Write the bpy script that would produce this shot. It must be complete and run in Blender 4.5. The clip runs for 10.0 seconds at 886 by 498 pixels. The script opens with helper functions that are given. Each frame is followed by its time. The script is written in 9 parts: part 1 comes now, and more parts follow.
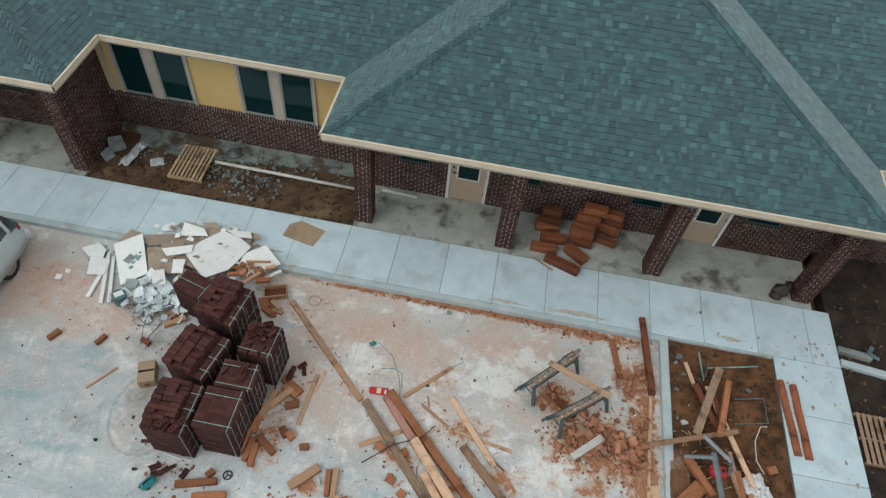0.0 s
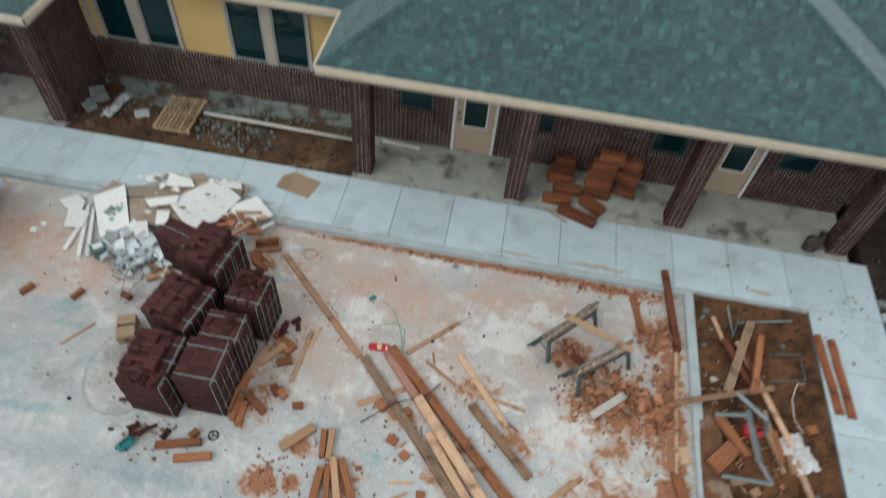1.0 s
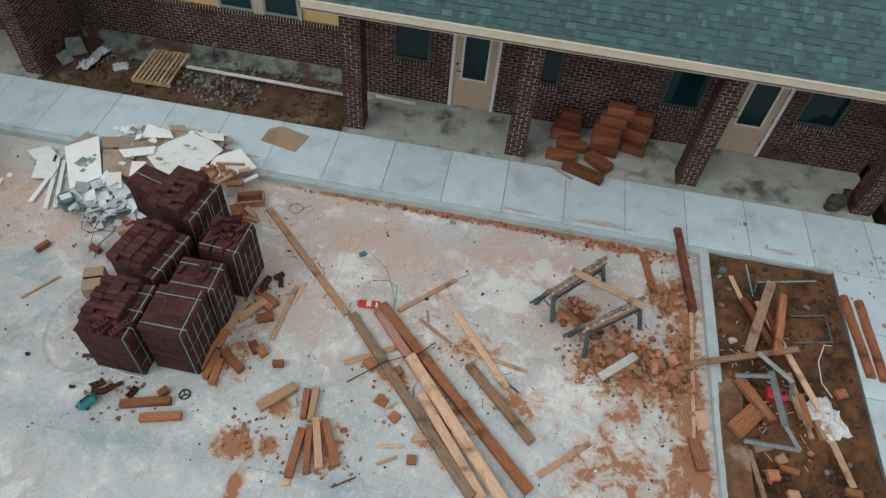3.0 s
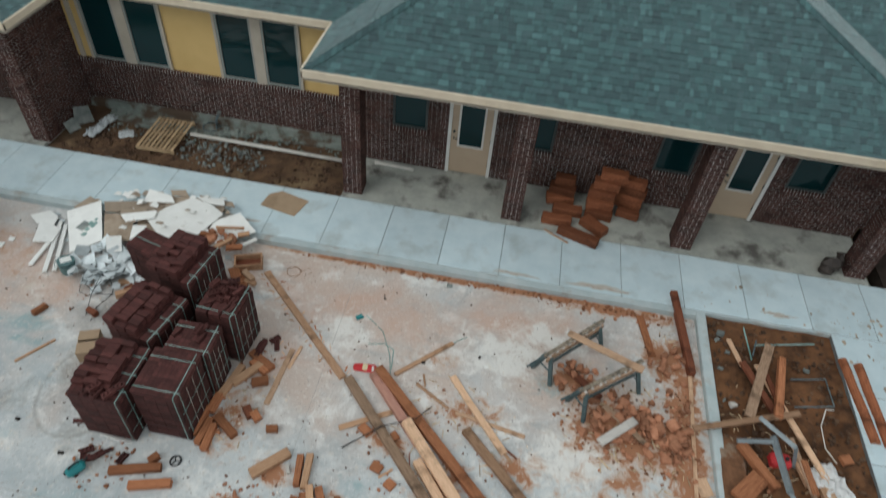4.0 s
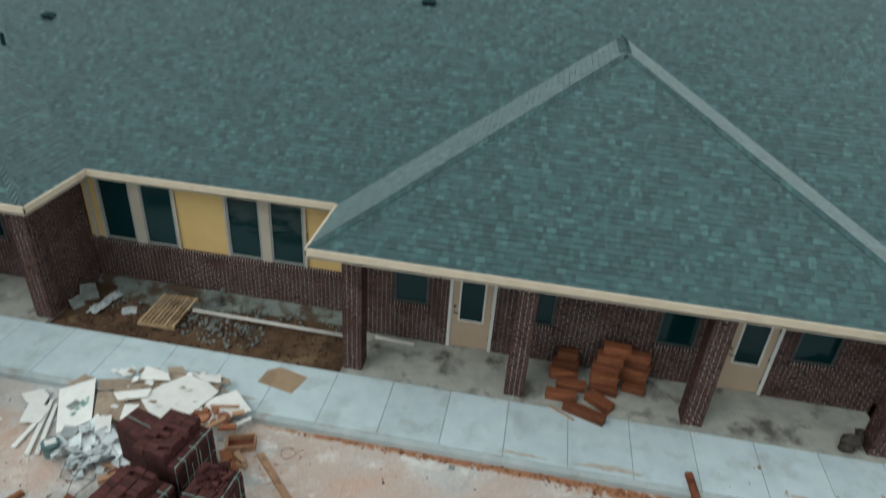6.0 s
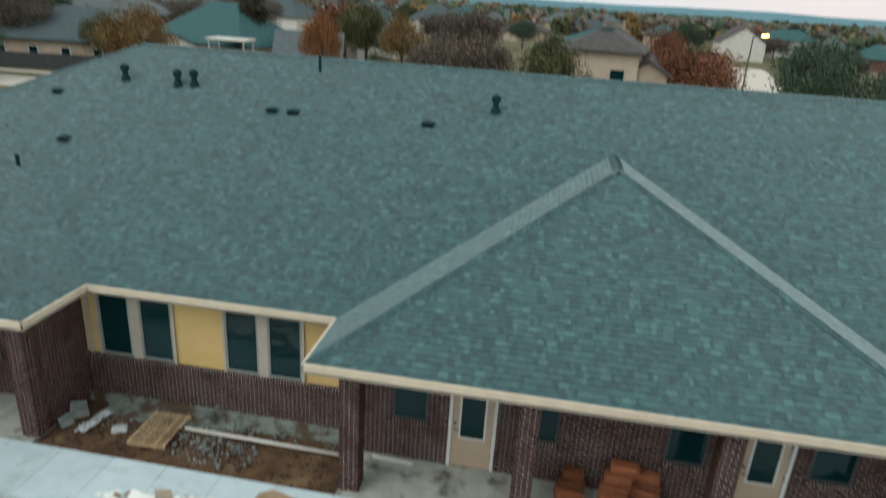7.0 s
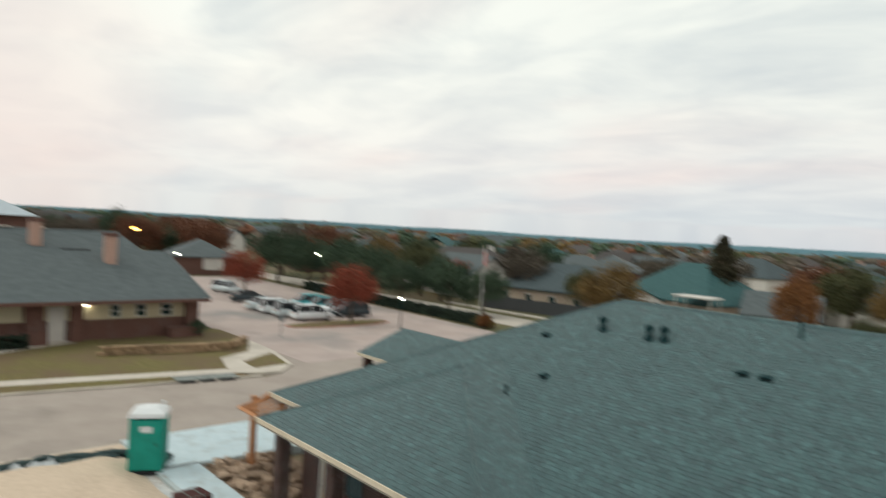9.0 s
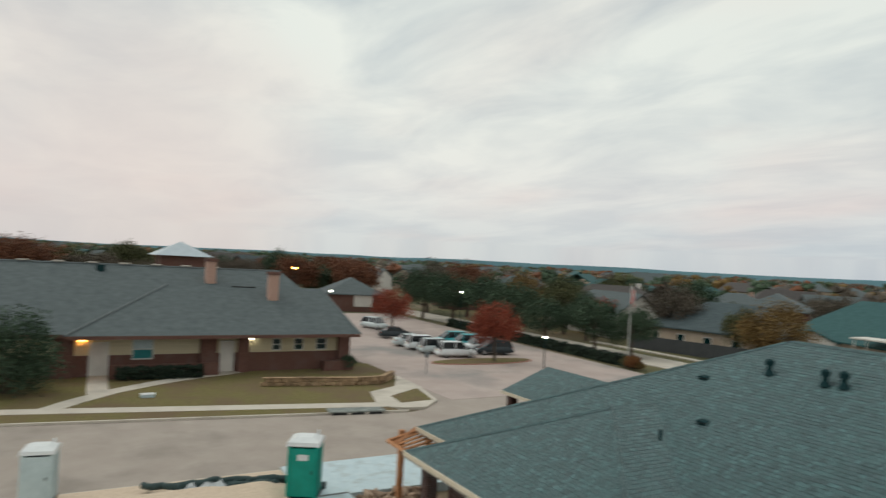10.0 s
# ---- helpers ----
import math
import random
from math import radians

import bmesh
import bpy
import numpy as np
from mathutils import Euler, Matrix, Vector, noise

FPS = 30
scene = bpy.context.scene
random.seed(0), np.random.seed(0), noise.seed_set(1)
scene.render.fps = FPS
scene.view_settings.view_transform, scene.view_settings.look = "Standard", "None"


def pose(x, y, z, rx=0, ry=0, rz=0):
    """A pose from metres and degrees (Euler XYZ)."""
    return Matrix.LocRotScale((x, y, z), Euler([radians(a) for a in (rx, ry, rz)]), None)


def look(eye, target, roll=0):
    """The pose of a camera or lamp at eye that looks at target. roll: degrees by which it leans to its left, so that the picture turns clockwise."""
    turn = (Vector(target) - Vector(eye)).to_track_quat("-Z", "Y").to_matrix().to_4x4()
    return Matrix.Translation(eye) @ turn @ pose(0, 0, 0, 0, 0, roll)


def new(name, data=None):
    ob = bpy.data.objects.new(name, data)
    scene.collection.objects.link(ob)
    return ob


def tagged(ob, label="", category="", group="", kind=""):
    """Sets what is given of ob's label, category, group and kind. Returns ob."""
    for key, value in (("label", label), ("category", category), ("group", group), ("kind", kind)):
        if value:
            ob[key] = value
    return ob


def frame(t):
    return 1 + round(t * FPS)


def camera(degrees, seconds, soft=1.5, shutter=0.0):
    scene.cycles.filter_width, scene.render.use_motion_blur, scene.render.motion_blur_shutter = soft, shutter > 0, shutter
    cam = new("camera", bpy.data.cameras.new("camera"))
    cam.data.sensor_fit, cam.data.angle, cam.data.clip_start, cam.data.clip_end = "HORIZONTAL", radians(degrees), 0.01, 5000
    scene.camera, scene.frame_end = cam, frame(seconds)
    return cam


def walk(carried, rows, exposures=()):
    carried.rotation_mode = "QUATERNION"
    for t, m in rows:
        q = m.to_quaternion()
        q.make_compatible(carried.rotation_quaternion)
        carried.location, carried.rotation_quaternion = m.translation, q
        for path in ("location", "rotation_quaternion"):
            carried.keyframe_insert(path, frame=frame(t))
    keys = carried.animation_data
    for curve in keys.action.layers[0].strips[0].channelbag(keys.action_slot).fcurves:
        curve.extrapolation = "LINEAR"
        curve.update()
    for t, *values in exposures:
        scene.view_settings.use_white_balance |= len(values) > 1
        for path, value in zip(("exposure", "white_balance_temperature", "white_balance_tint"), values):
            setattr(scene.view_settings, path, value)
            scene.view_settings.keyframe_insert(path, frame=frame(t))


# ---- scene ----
cam = camera(67.89, 10.0, soft=1.3, shutter=0.9)
PATH = [
    (0.0, (-1.859, 3.217, 13.070), (-2.313, 9.431, 5.249), 7.20),
    (0.5, (-1.847, 3.179, 12.760), (-2.312, 9.398, 4.944), 6.91),
    (1.0, (-1.724, 3.090, 11.433), (-2.249, 9.289, 3.604), 6.28),
    (1.5, (-1.763, 2.951, 10.147), (-2.226, 9.151, 2.315), 6.79),
    (2.0, (-1.724, 2.944, 10.039), (-2.196, 9.091, 2.166), 6.69),
    (3.5, (-1.433, 2.870, 9.923), (-2.064, 9.452, 2.421), 6.05),
    (4.0, (-1.432, 2.839, 9.970), (-2.152, 9.859, 2.885), 5.70),
    (4.5, (-1.454, 2.864, 9.955), (-2.263, 10.307, 3.326), 5.43),
    (5.0, (-1.485, 2.911, 9.978), (-2.377, 10.733, 3.812), 5.20),
    (6.5, (-1.424, 2.957, 10.021), (-2.668, 11.868, 5.657), 3.99),
    (7.0, (-1.429, 2.965, 10.035), (-2.790, 12.218, 6.495), 3.67),
    (7.5, (-1.585, 2.903, 10.069), (-3.838, 12.260, 7.355), 3.59),
    (8.0, (-1.645, 2.841, 10.117), (-5.813, 11.728, 8.204), 3.48),
    (8.5, (-1.664, 2.716, 10.131), (-7.650, 10.651, 9.037), 3.47),
    (9.0, (-1.675, 2.742, 10.143), (-9.072, 9.466, 9.885), 3.48),
    (9.5, (-1.698, 2.814, 10.097), (-9.854, 8.598, 10.288), 3.34),
    (10.0, (-1.746, 2.708, 10.085), (-10.422, 7.677, 10.281), 3.05),
]
walk(cam, [(t, look(eye, target, roll)) for t, eye, target, roll in PATH], [(0.0, 0.12, 6050, 6), (2.0, 0.08, 6100, 7), (3.5, -0.02, 6050, 6), (5.0, 0.03, 6050, 4), (6.5, 0.22, 6050, 2), (7.0, 0.36, 6100, 2), (8.0, 0.41, 6450, 4), (8.5, 0.35, 6500, 4), (9.0, 0.20, 6500, 5), (10.0, -0.03, 6400, 4)])

# ---------------------------------------------------------------- world and sun
SUN_AZ, SUN_EL = radians(300), radians(24)


def make_world():
    w = bpy.data.worlds.new("evening_overcast")
    w.use_nodes = True
    nt = w.node_tree
    nt.nodes.clear()
    out = nt.nodes.new("ShaderNodeOutputWorld")
    bg = nt.nodes.new("ShaderNodeBackground")
    tc = nt.nodes.new("ShaderNodeTexCoord")
    sky = nt.nodes.new("ShaderNodeTexSky")
    sky.sky_type, sky.sun_disc = "NISHITA", False
    sky.sun_elevation, sky.sun_rotation = SUN_EL, SUN_AZ
    sep = nt.nodes.new("ShaderNodeSeparateXYZ")
    nt.links.new(tc.outputs["Generated"], sep.inputs[0])
    # flat cloud deck: the direction divided by its height
    mx = nt.nodes.new("ShaderNodeMath"); mx.operation = "MAXIMUM"; mx.inputs[1].default_value = 0.03
    nt.links.new(sep.outputs["Z"], mx.inputs[0])
    add = nt.nodes.new("ShaderNodeMath"); add.operation = "ADD"; add.inputs[1].default_value = 0.12
    nt.links.new(mx.outputs[0], add.inputs[0])
    dv = nt.nodes.new("ShaderNodeVectorMath"); dv.operation = "DIVIDE"
    comb = nt.nodes.new("ShaderNodeCombineXYZ")
    for k in "XYZ":
        nt.links.new(add.outputs[0], comb.inputs[k])
    nt.links.new(tc.outputs["Generated"], dv.inputs[0])
    nt.links.new(comb.outputs[0], dv.inputs[1])
    mp = nt.nodes.new("ShaderNodeMapping")
    mp.inputs["Rotation"].default_value = (0, 0, radians(-46))
    mp.inputs["Scale"].default_value = (0.9, 1.5, 0.4)
    nt.links.new(dv.outputs[0], mp.inputs[0])
    nz = nt.nodes.new("ShaderNodeTexNoise")
    nz.inputs["Scale"].default_value, nz.inputs["Detail"].default_value, nz.inputs["Roughness"].default_value = 1.25, 8, 0.56
    nz.inputs["Distortion"].default_value = 0.4
    nt.links.new(mp.outputs[0], nz.inputs["Vector"])
    ramp = nt.nodes.new("ShaderNodeValToRGB")
    e = ramp.color_ramp.elements
    e[0].position, e[0].color = 0.34, (0.50, 0.545, 0.58, 1)
    e[1].position, e[1].color = 0.62, (0.84, 0.84, 0.79, 1)
    nt.links.new(nz.outputs["Fac"], ramp.inputs[0])
    # towards the horizon the deck turns mauve and blue-grey
    hr = nt.nodes.new("ShaderNodeValToRGB")
    e = hr.color_ramp.elements
    e[0].position, e[0].color = 0.0, (0.50, 0.56, 0.64, 1)
    e[1].position, e[1].color = 0.34, (0.76, 0.77, 0.75, 1)
    for at_, c in ((0.05, (0.57, 0.59, 0.65, 1)), (0.11, (0.73, 0.68, 0.69, 1)), (0.2, (0.76, 0.735, 0.72, 1))):
        n = e.new(at_); n.color = c
    nt.links.new(sep.outputs["Z"], hr.inputs[0])
    mixf = nt.nodes.new("ShaderNodeMapRange")
    mixf.inputs["From Min"].default_value, mixf.inputs["From Max"].default_value = 0.04, 0.36
    mixf.inputs["To Min"].default_value, mixf.inputs["To Max"].default_value = 0.25, 0.85
    nt.links.new(sep.outputs["Z"], mixf.inputs["Value"])
    m1 = nt.nodes.new("ShaderNodeMix"); m1.data_type = "RGBA"
    nt.links.new(mixf.outputs[0], m1.inputs["Factor"])
    nt.links.new(hr.outputs[0], m1.inputs["A"])
    nt.links.new(ramp.outputs[0], m1.inputs["B"])
    # pale rose glow of the low sun behind the cloud, west and east of the zenith
    nz2 = nt.nodes.new("ShaderNodeTexNoise")
    nz2.inputs["Scale"].default_value, nz2.inputs["Detail"].default_value = 0.55, 2
    nt.links.new(mp.outputs[0], nz2.inputs["Vector"])
    rr = nt.nodes.new("ShaderNodeMapRange")
    rr.inputs["From Min"].default_value, rr.inputs["From Max"].default_value = 0.5, 0.72
    nt.links.new(nz2.outputs["Fac"], rr.inputs["Value"])
    m2 = nt.nodes.new("ShaderNodeMix"); m2.data_type = "RGBA"; m2.blend_type = "MULTIPLY"
    m2.inputs["B"].default_value = (1.03, 0.935, 0.925, 1)
    nt.links.new(rr.outputs[0], m2.inputs["Factor"])
    nt.links.new(m1.outputs["Result"], m2.inputs["A"])
    glow_sky = m2.outputs["Result"]
    for way, lo, hi, amount in (((-0.99, 0.06, 0.09), 0.955, 1.0, 0.55), ((0.33, 0.94, 0.06), 0.93, 1.0, 0.65)):
        dt = nt.nodes.new("ShaderNodeVectorMath"); dt.operation = "DOT_PRODUCT"
        dt.inputs[1].default_value = Vector(way).normalized()
        nt.links.new(tc.outputs["Generated"], dt.inputs[0])
        gr_ = nt.nodes.new("ShaderNodeMapRange")
        gr_.inputs["From Min"].default_value, gr_.inputs["From Max"].default_value, gr_.inputs["To Max"].default_value = lo, hi, amount
        nt.links.new(dt.outputs["Value"], gr_.inputs["Value"])
        gm_ = nt.nodes.new("ShaderNodeMix"); gm_.data_type = "RGBA"
        gm_.inputs["B"].default_value = (0.82, 0.65, 0.60, 1)
        nt.links.new(gr_.outputs[0], gm_.inputs["Factor"])
        nt.links.new(glow_sky, gm_.inputs["A"])
        glow_sky = gm_.outputs["Result"]
    # thin share of the clear sky shining through
    sc = nt.nodes.new("ShaderNodeMix"); sc.data_type = "RGBA"; sc.blend_type = "ADD"
    sc.inputs["Factor"].default_value = 0.004
    nt.links.new(glow_sky, sc.inputs["A"])
    nt.links.new(sky.outputs[0], sc.inputs["B"])
    nt.links.new(sc.outputs["Result"], bg.inputs["Color"])
    bg.inputs["Strength"].default_value = 0.97
    nt.links.new(bg.outputs[0], out.inputs[0])
    scene.world = w


make_world()
sun_data = bpy.data.lights.new("sun", "SUN")
sun_data.energy, sun_data.angle, sun_data.color = 0.95, radians(35), (1.0, 0.93, 0.86)
sun = new("sun", sun_data)
sun.matrix_world = look((-40, -30, 60), (0, 10, 0))


# ---------------------------------------------------------------- materials
def mat(name, col, col2=None, scale=8.0, rough=0.8, metal=0.0, bump=0.0, bump_scale=None, rnd=0.0, island=False,
        stain=None, stain_scale=1.0, stain_at=(0.5, 0.65), detail=5.0, stretch=None, spec=0.35):
    """Noise between two colours, a second, coarser stain layer, a random shift per object or island, and bump."""
    m = bpy.data.materials.new(name)
    m.use_nodes = True
    nt = m.node_tree
    b = nt.nodes["Principled BSDF"]
    b.inputs["Roughness"].default_value, b.inputs["Metallic"].default_value = rough, metal
    b.inputs["Specular IOR Level"].default_value = spec
    tc = nt.nodes.new("ShaderNodeTexCoord")
    vec = tc.outputs["Object"]
    if stretch:
        mp = nt.nodes.new("ShaderNodeMapping")
        mp.inputs["Scale"].default_value = stretch
        nt.links.new(vec, mp.inputs[0])
        vec = mp.outputs[0]
    nz = nt.nodes.new("ShaderNodeTexNoise")
    nz.inputs["Scale"].default_value, nz.inputs["Detail"].default_value = scale, detail
    nz.inputs["Roughness"].default_value = 0.62
    nt.links.new(vec, nz.inputs["Vector"])
    r = nt.nodes.new("ShaderNodeValToRGB")
    r.color_ramp.elements[0].position, r.color_ramp.elements[1].position = 0.32, 0.68
    r.color_ramp.elements[0].color = (*col, 1)
    r.color_ramp.elements[1].color = (*(col2 or [c * 1.25 for c in col]), 1)
    nt.links.new(nz.outputs["Fac"], r.inputs[0])
    c = r.outputs[0]
    if stain:
        n2 = nt.nodes.new("ShaderNodeTexNoise")
        n2.inputs["Scale"].default_value, n2.inputs["Detail"].default_value = stain_scale, 6
        n2.inputs["Roughness"].default_value = 0.6
        nt.links.new(tc.outputs["Object"], n2.inputs["Vector"])
        mr = nt.nodes.new("ShaderNodeMapRange")
        mr.inputs["From Min"].default_value, mr.inputs["From Max"].default_value = stain_at
        nt.links.new(n2.outputs["Fac"], mr.inputs["Value"])
        mx = nt.nodes.new("ShaderNodeMix"); mx.data_type = "RGBA"
        mx.inputs["B"].default_value = (*stain, 1)
        nt.links.new(mr.outputs[0], mx.inputs["Factor"])
        nt.links.new(c, mx.inputs["A"])
        c = mx.outputs["Result"]
    if rnd:
        src = nt.nodes.new("ShaderNodeNewGeometry").outputs["Random Per Island"] if island else nt.nodes.new("ShaderNodeObjectInfo").outputs["Random"]
        mr = nt.nodes.new("ShaderNodeMapRange")
        mr.inputs["To Min"].default_value, mr.inputs["To Max"].default_value = 1 - rnd, 1 + rnd
        nt.links.new(src, mr.inputs["Value"])
        mu = nt.nodes.new("ShaderNodeVectorMath"); mu.operation = "SCALE"
        nt.links.new(c, mu.inputs[0])
        nt.links.new(mr.outputs[0], mu.inputs["Scale"])
        c = mu.outputs[0]
    nt.links.new(c, b.inputs["Base Color"])
    if bump:
        n3 = nt.nodes.new("ShaderNodeTexNoise")
        n3.inputs["Scale"].default_value, n3.inputs["Detail"].default_value = bump_scale or scale * 3, 4
        nt.links.new(vec, n3.inputs["Vector"])
        bp = nt.nodes.new("ShaderNodeBump")
        bp.inputs["Strength"].default_value, bp.inputs["Distance"].default_value = bump, 0.02
        nt.links.new(n3.outputs["Fac"], bp.inputs["Height"])
        nt.links.new(bp.outputs[0], b.inputs["Normal"])
    return m


def glow(name, col, strength):
    m = bpy.data.materials.new(name)
    m.use_nodes = True
    b = m.node_tree.nodes["Principled BSDF"]
    b.inputs["Base Color"].default_value = (*col, 1)
    b.inputs["Emission Color"].default_value = (*col, 1)
    b.inputs["Emission Strength"].default_value = strength
    return m


def shingle_mat(name, island, tone=1.0, sheen=0.42):
    """Laminated shingles: single tabs range from dark slate to pale teal grey, with granules and faint weathering."""
    m = mat(name, tuple(tone * v for v in (0.044, 0.093, 0.099)), tuple(tone * v for v in (0.072, 0.140, 0.146)), 90, 0.75, bump=0.35, bump_scale=160, spec=0.35)
    nt = m.node_tree
    b = nt.nodes["Principled BSDF"]
    base = b.inputs["Base Color"].links[0].from_socket
    src = nt.nodes.new("ShaderNodeNewGeometry").outputs["Random Per Island"] if island else nt.nodes.new("ShaderNodeObjectInfo").outputs["Random"]
    r = nt.nodes.new("ShaderNodeValToRGB")
    e = r.color_ramp.elements
    e[0].position, e[0].color = 0.0, (0.82, 0.76, 0.78, 1)
    e[1].position, e[1].color = 1.0, (1.66, 1.68, 1.64, 1)
    for p_, c_ in ((0.25, (0.92, 0.96, 0.95, 1)), (0.5, (1.13, 1.04, 1.06, 1)), (0.72, (1.10, 1.17, 1.15, 1)), (0.90, (1.28, 1.32, 1.28, 1))):
        n = e.new(p_); n.color = c_
    nt.links.new(src, r.inputs[0])
    mu = nt.nodes.new("ShaderNodeMix"); mu.data_type = "RGBA"; mu.blend_type = "MULTIPLY"
    mu.inputs["Factor"].default_value = 1.0
    nt.links.new(base, mu.inputs["A"])
    nt.links.new(r.outputs[0], mu.inputs["B"])
    nt.links.new(mu.outputs["Result"], b.inputs["Base Color"])
    b.inputs["Diffuse Roughness"].default_value = 1.0
    b.inputs["Sheen Weight"].default_value, b.inputs["Sheen Roughness"].default_value = sheen, 0.45
    b.inputs["Sheen Tint"].default_value = (0.92, 0.94, 0.93, 1)
    return m


def glass_mat(name, col, rough=0.05):
    m = bpy.data.materials.new(name)
    m.use_nodes = True
    b = m.node_tree.nodes["Principled BSDF"]
    b.inputs["Base Color"].default_value = (*col, 1)
    b.inputs["Roughness"].default_value = rough
    b.inputs["Specular IOR Level"].default_value = 0.28
    b.inputs["Transmission Weight"].default_value = 0.1
    return m


M = {}
M["shingle"] = shingle_mat("shingle", False)
M["shingles"] = shingle_mat("shingles", True)
M["caps"] = shingle_mat("cap_shingles", True, 1.0, 0.22)
M["deck"] = mat("roof_felt", (0.026, 0.044, 0.046), (0.038, 0.060, 0.062), 6)
M["fascia"] = mat("cream_fascia_paint", (0.60, 0.51, 0.385), (0.68, 0.59, 0.455), 3, 0.6, bump=0.05, stain=(0.42, 0.34, 0.25), stain_scale=1.3, stain_at=(0.6, 0.8))
M["soffit"] = mat("soffit_board", (0.42, 0.38, 0.31), (0.5, 0.45, 0.38), 2, 0.7)
M["brick"] = mat("brown_red_brick", (0.042, 0.0220, 0.0185), (0.076, 0.037, 0.030), 14, 0.85, bump=0.3, bump_scale=60, rnd=0.38, spec=0.25)
M["bricks"] = mat("brown_red_bricks", (0.042, 0.0220, 0.0185), (0.076, 0.037, 0.030), 14, 0.85, bump=0.3, bump_scale=60, rnd=0.38, island=True, spec=0.25)
M["mortar"] = mat("pale_mortar", (0.44, 0.42, 0.40), (0.62, 0.60, 0.57), 9, 0.95, bump=0.3, bump_scale=80, stain=(0.17, 0.13, 0.11), stain_scale=1.2, stain_at=(0.53, 0.7))
M["wall_mortar"] = mat("grey_wall_mortar", (0.30, 0.285, 0.27), (0.48, 0.46, 0.44), 6, 0.95, bump=0.3, bump_scale=80, stain=(0.13, 0.10, 0.085), stain_scale=1.2, stain_at=(0.5, 0.68))
M["walk"] = mat("new_concrete_walk", (0.47, 0.575, 0.615), (0.56, 0.655, 0.685), 2.4, 0.85, bump=0.25, bump_scale=120, rnd=0.06, stain=(0.40, 0.455, 0.46), stain_scale=1.4, stain_at=(0.52, 0.72), detail=9)
M["slab"] = mat("grey_porch_slab", (0.29, 0.305, 0.275), (0.42, 0.425, 0.38), 2.2, 0.9, bump=0.2, bump_scale=60, stain=(0.105, 0.10, 0.09), stain_scale=1.3, stain_at=(0.52, 0.66))
M["ledge"] = mat("rough_green_grey_concrete", (0.17, 0.20, 0.18), (0.27, 0.30, 0.27), 3.5, 0.95, bump=0.5, bump_scale=30, stain=(0.10, 0.07, 0.048), stain_scale=2.0, stain_at=(0.46, 0.60))
M["kerb"] = mat("kerb_concrete", (0.37, 0.44, 0.45), (0.49, 0.54, 0.54), 2.5, 0.9, bump=0.2, bump_scale=70, stain=(0.30, 0.24, 0.19), stain_scale=1.4, stain_at=(0.55, 0.72))
M["dark_joint"] = mat("joint_shade", (0.13, 0.14, 0.14), (0.18, 0.19, 0.19), 20)
M["soil"] = mat("red_brown_soil", (0.034, 0.017, 0.009), (0.145, 0.066, 0.028), 3.5, 1.0, bump=0.9, bump_scale=9, stain=(0.205, 0.094, 0.042), stain_scale=0.9, stain_at=(0.47, 0.66))
M["red_soil"] = mat("rust_red_soil", (0.105, 0.050, 0.026), (0.20, 0.098, 0.050), 4.0, 1.0, bump=0.9, bump_scale=12, stain=(0.30, 0.24, 0.18), stain_scale=1.6, stain_at=(0.56, 0.7))
# less than half the tone of the red-brown soil
M["dark_soil"] = mat("dark_brown_soil", (0.014, 0.011, 0.009), (0.045, 0.030, 0.022), 2.5, 1.0, bump=0.9, bump_scale=9, stain=(0.075, 0.050, 0.036), stain_scale=0.7, stain_at=(0.55, 0.72))
M["bed_soil"] = mat("brown_bed_soil", (0.050, 0.030, 0.018), (0.135, 0.078, 0.042), 2.2, 1.0, bump=0.9, bump_scale=9, stain=(0.185, 0.125, 0.07), stain_scale=0.9, stain_at=(0.52, 0.66))
M["sheath"] = mat("yellow_sheathing", (0.56, 0.385, 0.15), (0.62, 0.435, 0.18), 1.2, 0.55, bump=0.03)
M["frame"] = mat("beige_window_frame", (0.40, 0.35, 0.28), (0.46, 0.41, 0.34), 3, 0.5)
M["wframe"] = mat("grey_green_window_frame", (0.040, 0.052, 0.052), (0.062, 0.076, 0.075), 3, 0.5)
M["gframe"] = mat("pale_grey_window_frame", (0.22, 0.24, 0.225), (0.28, 0.30, 0.28), 3, 0.5)
M["white"] = mat("white_paint", (0.60, 0.60, 0.57), (0.68, 0.68, 0.65), 4, 0.6)
M["door"] = mat("tan_door_paint", (0.43, 0.33, 0.235), (0.48, 0.375, 0.27), 1.5, 0.5, bump=0.03)
M["glass"] = glass_mat("dark_window_glass", (0.005, 0.027, 0.030))
M["metal"] = mat("dark_metal", (0.005, 0.026, 0.029), (0.012, 0.040, 0.044), 12, 0.75, 0.0, spec=0.15)
# near-black tone that paints the shade of the rooms behind the windows
M["interior"] = mat("interior_shade", (0.03, 0.035, 0.035), (0.05, 0.055, 0.055), 2)


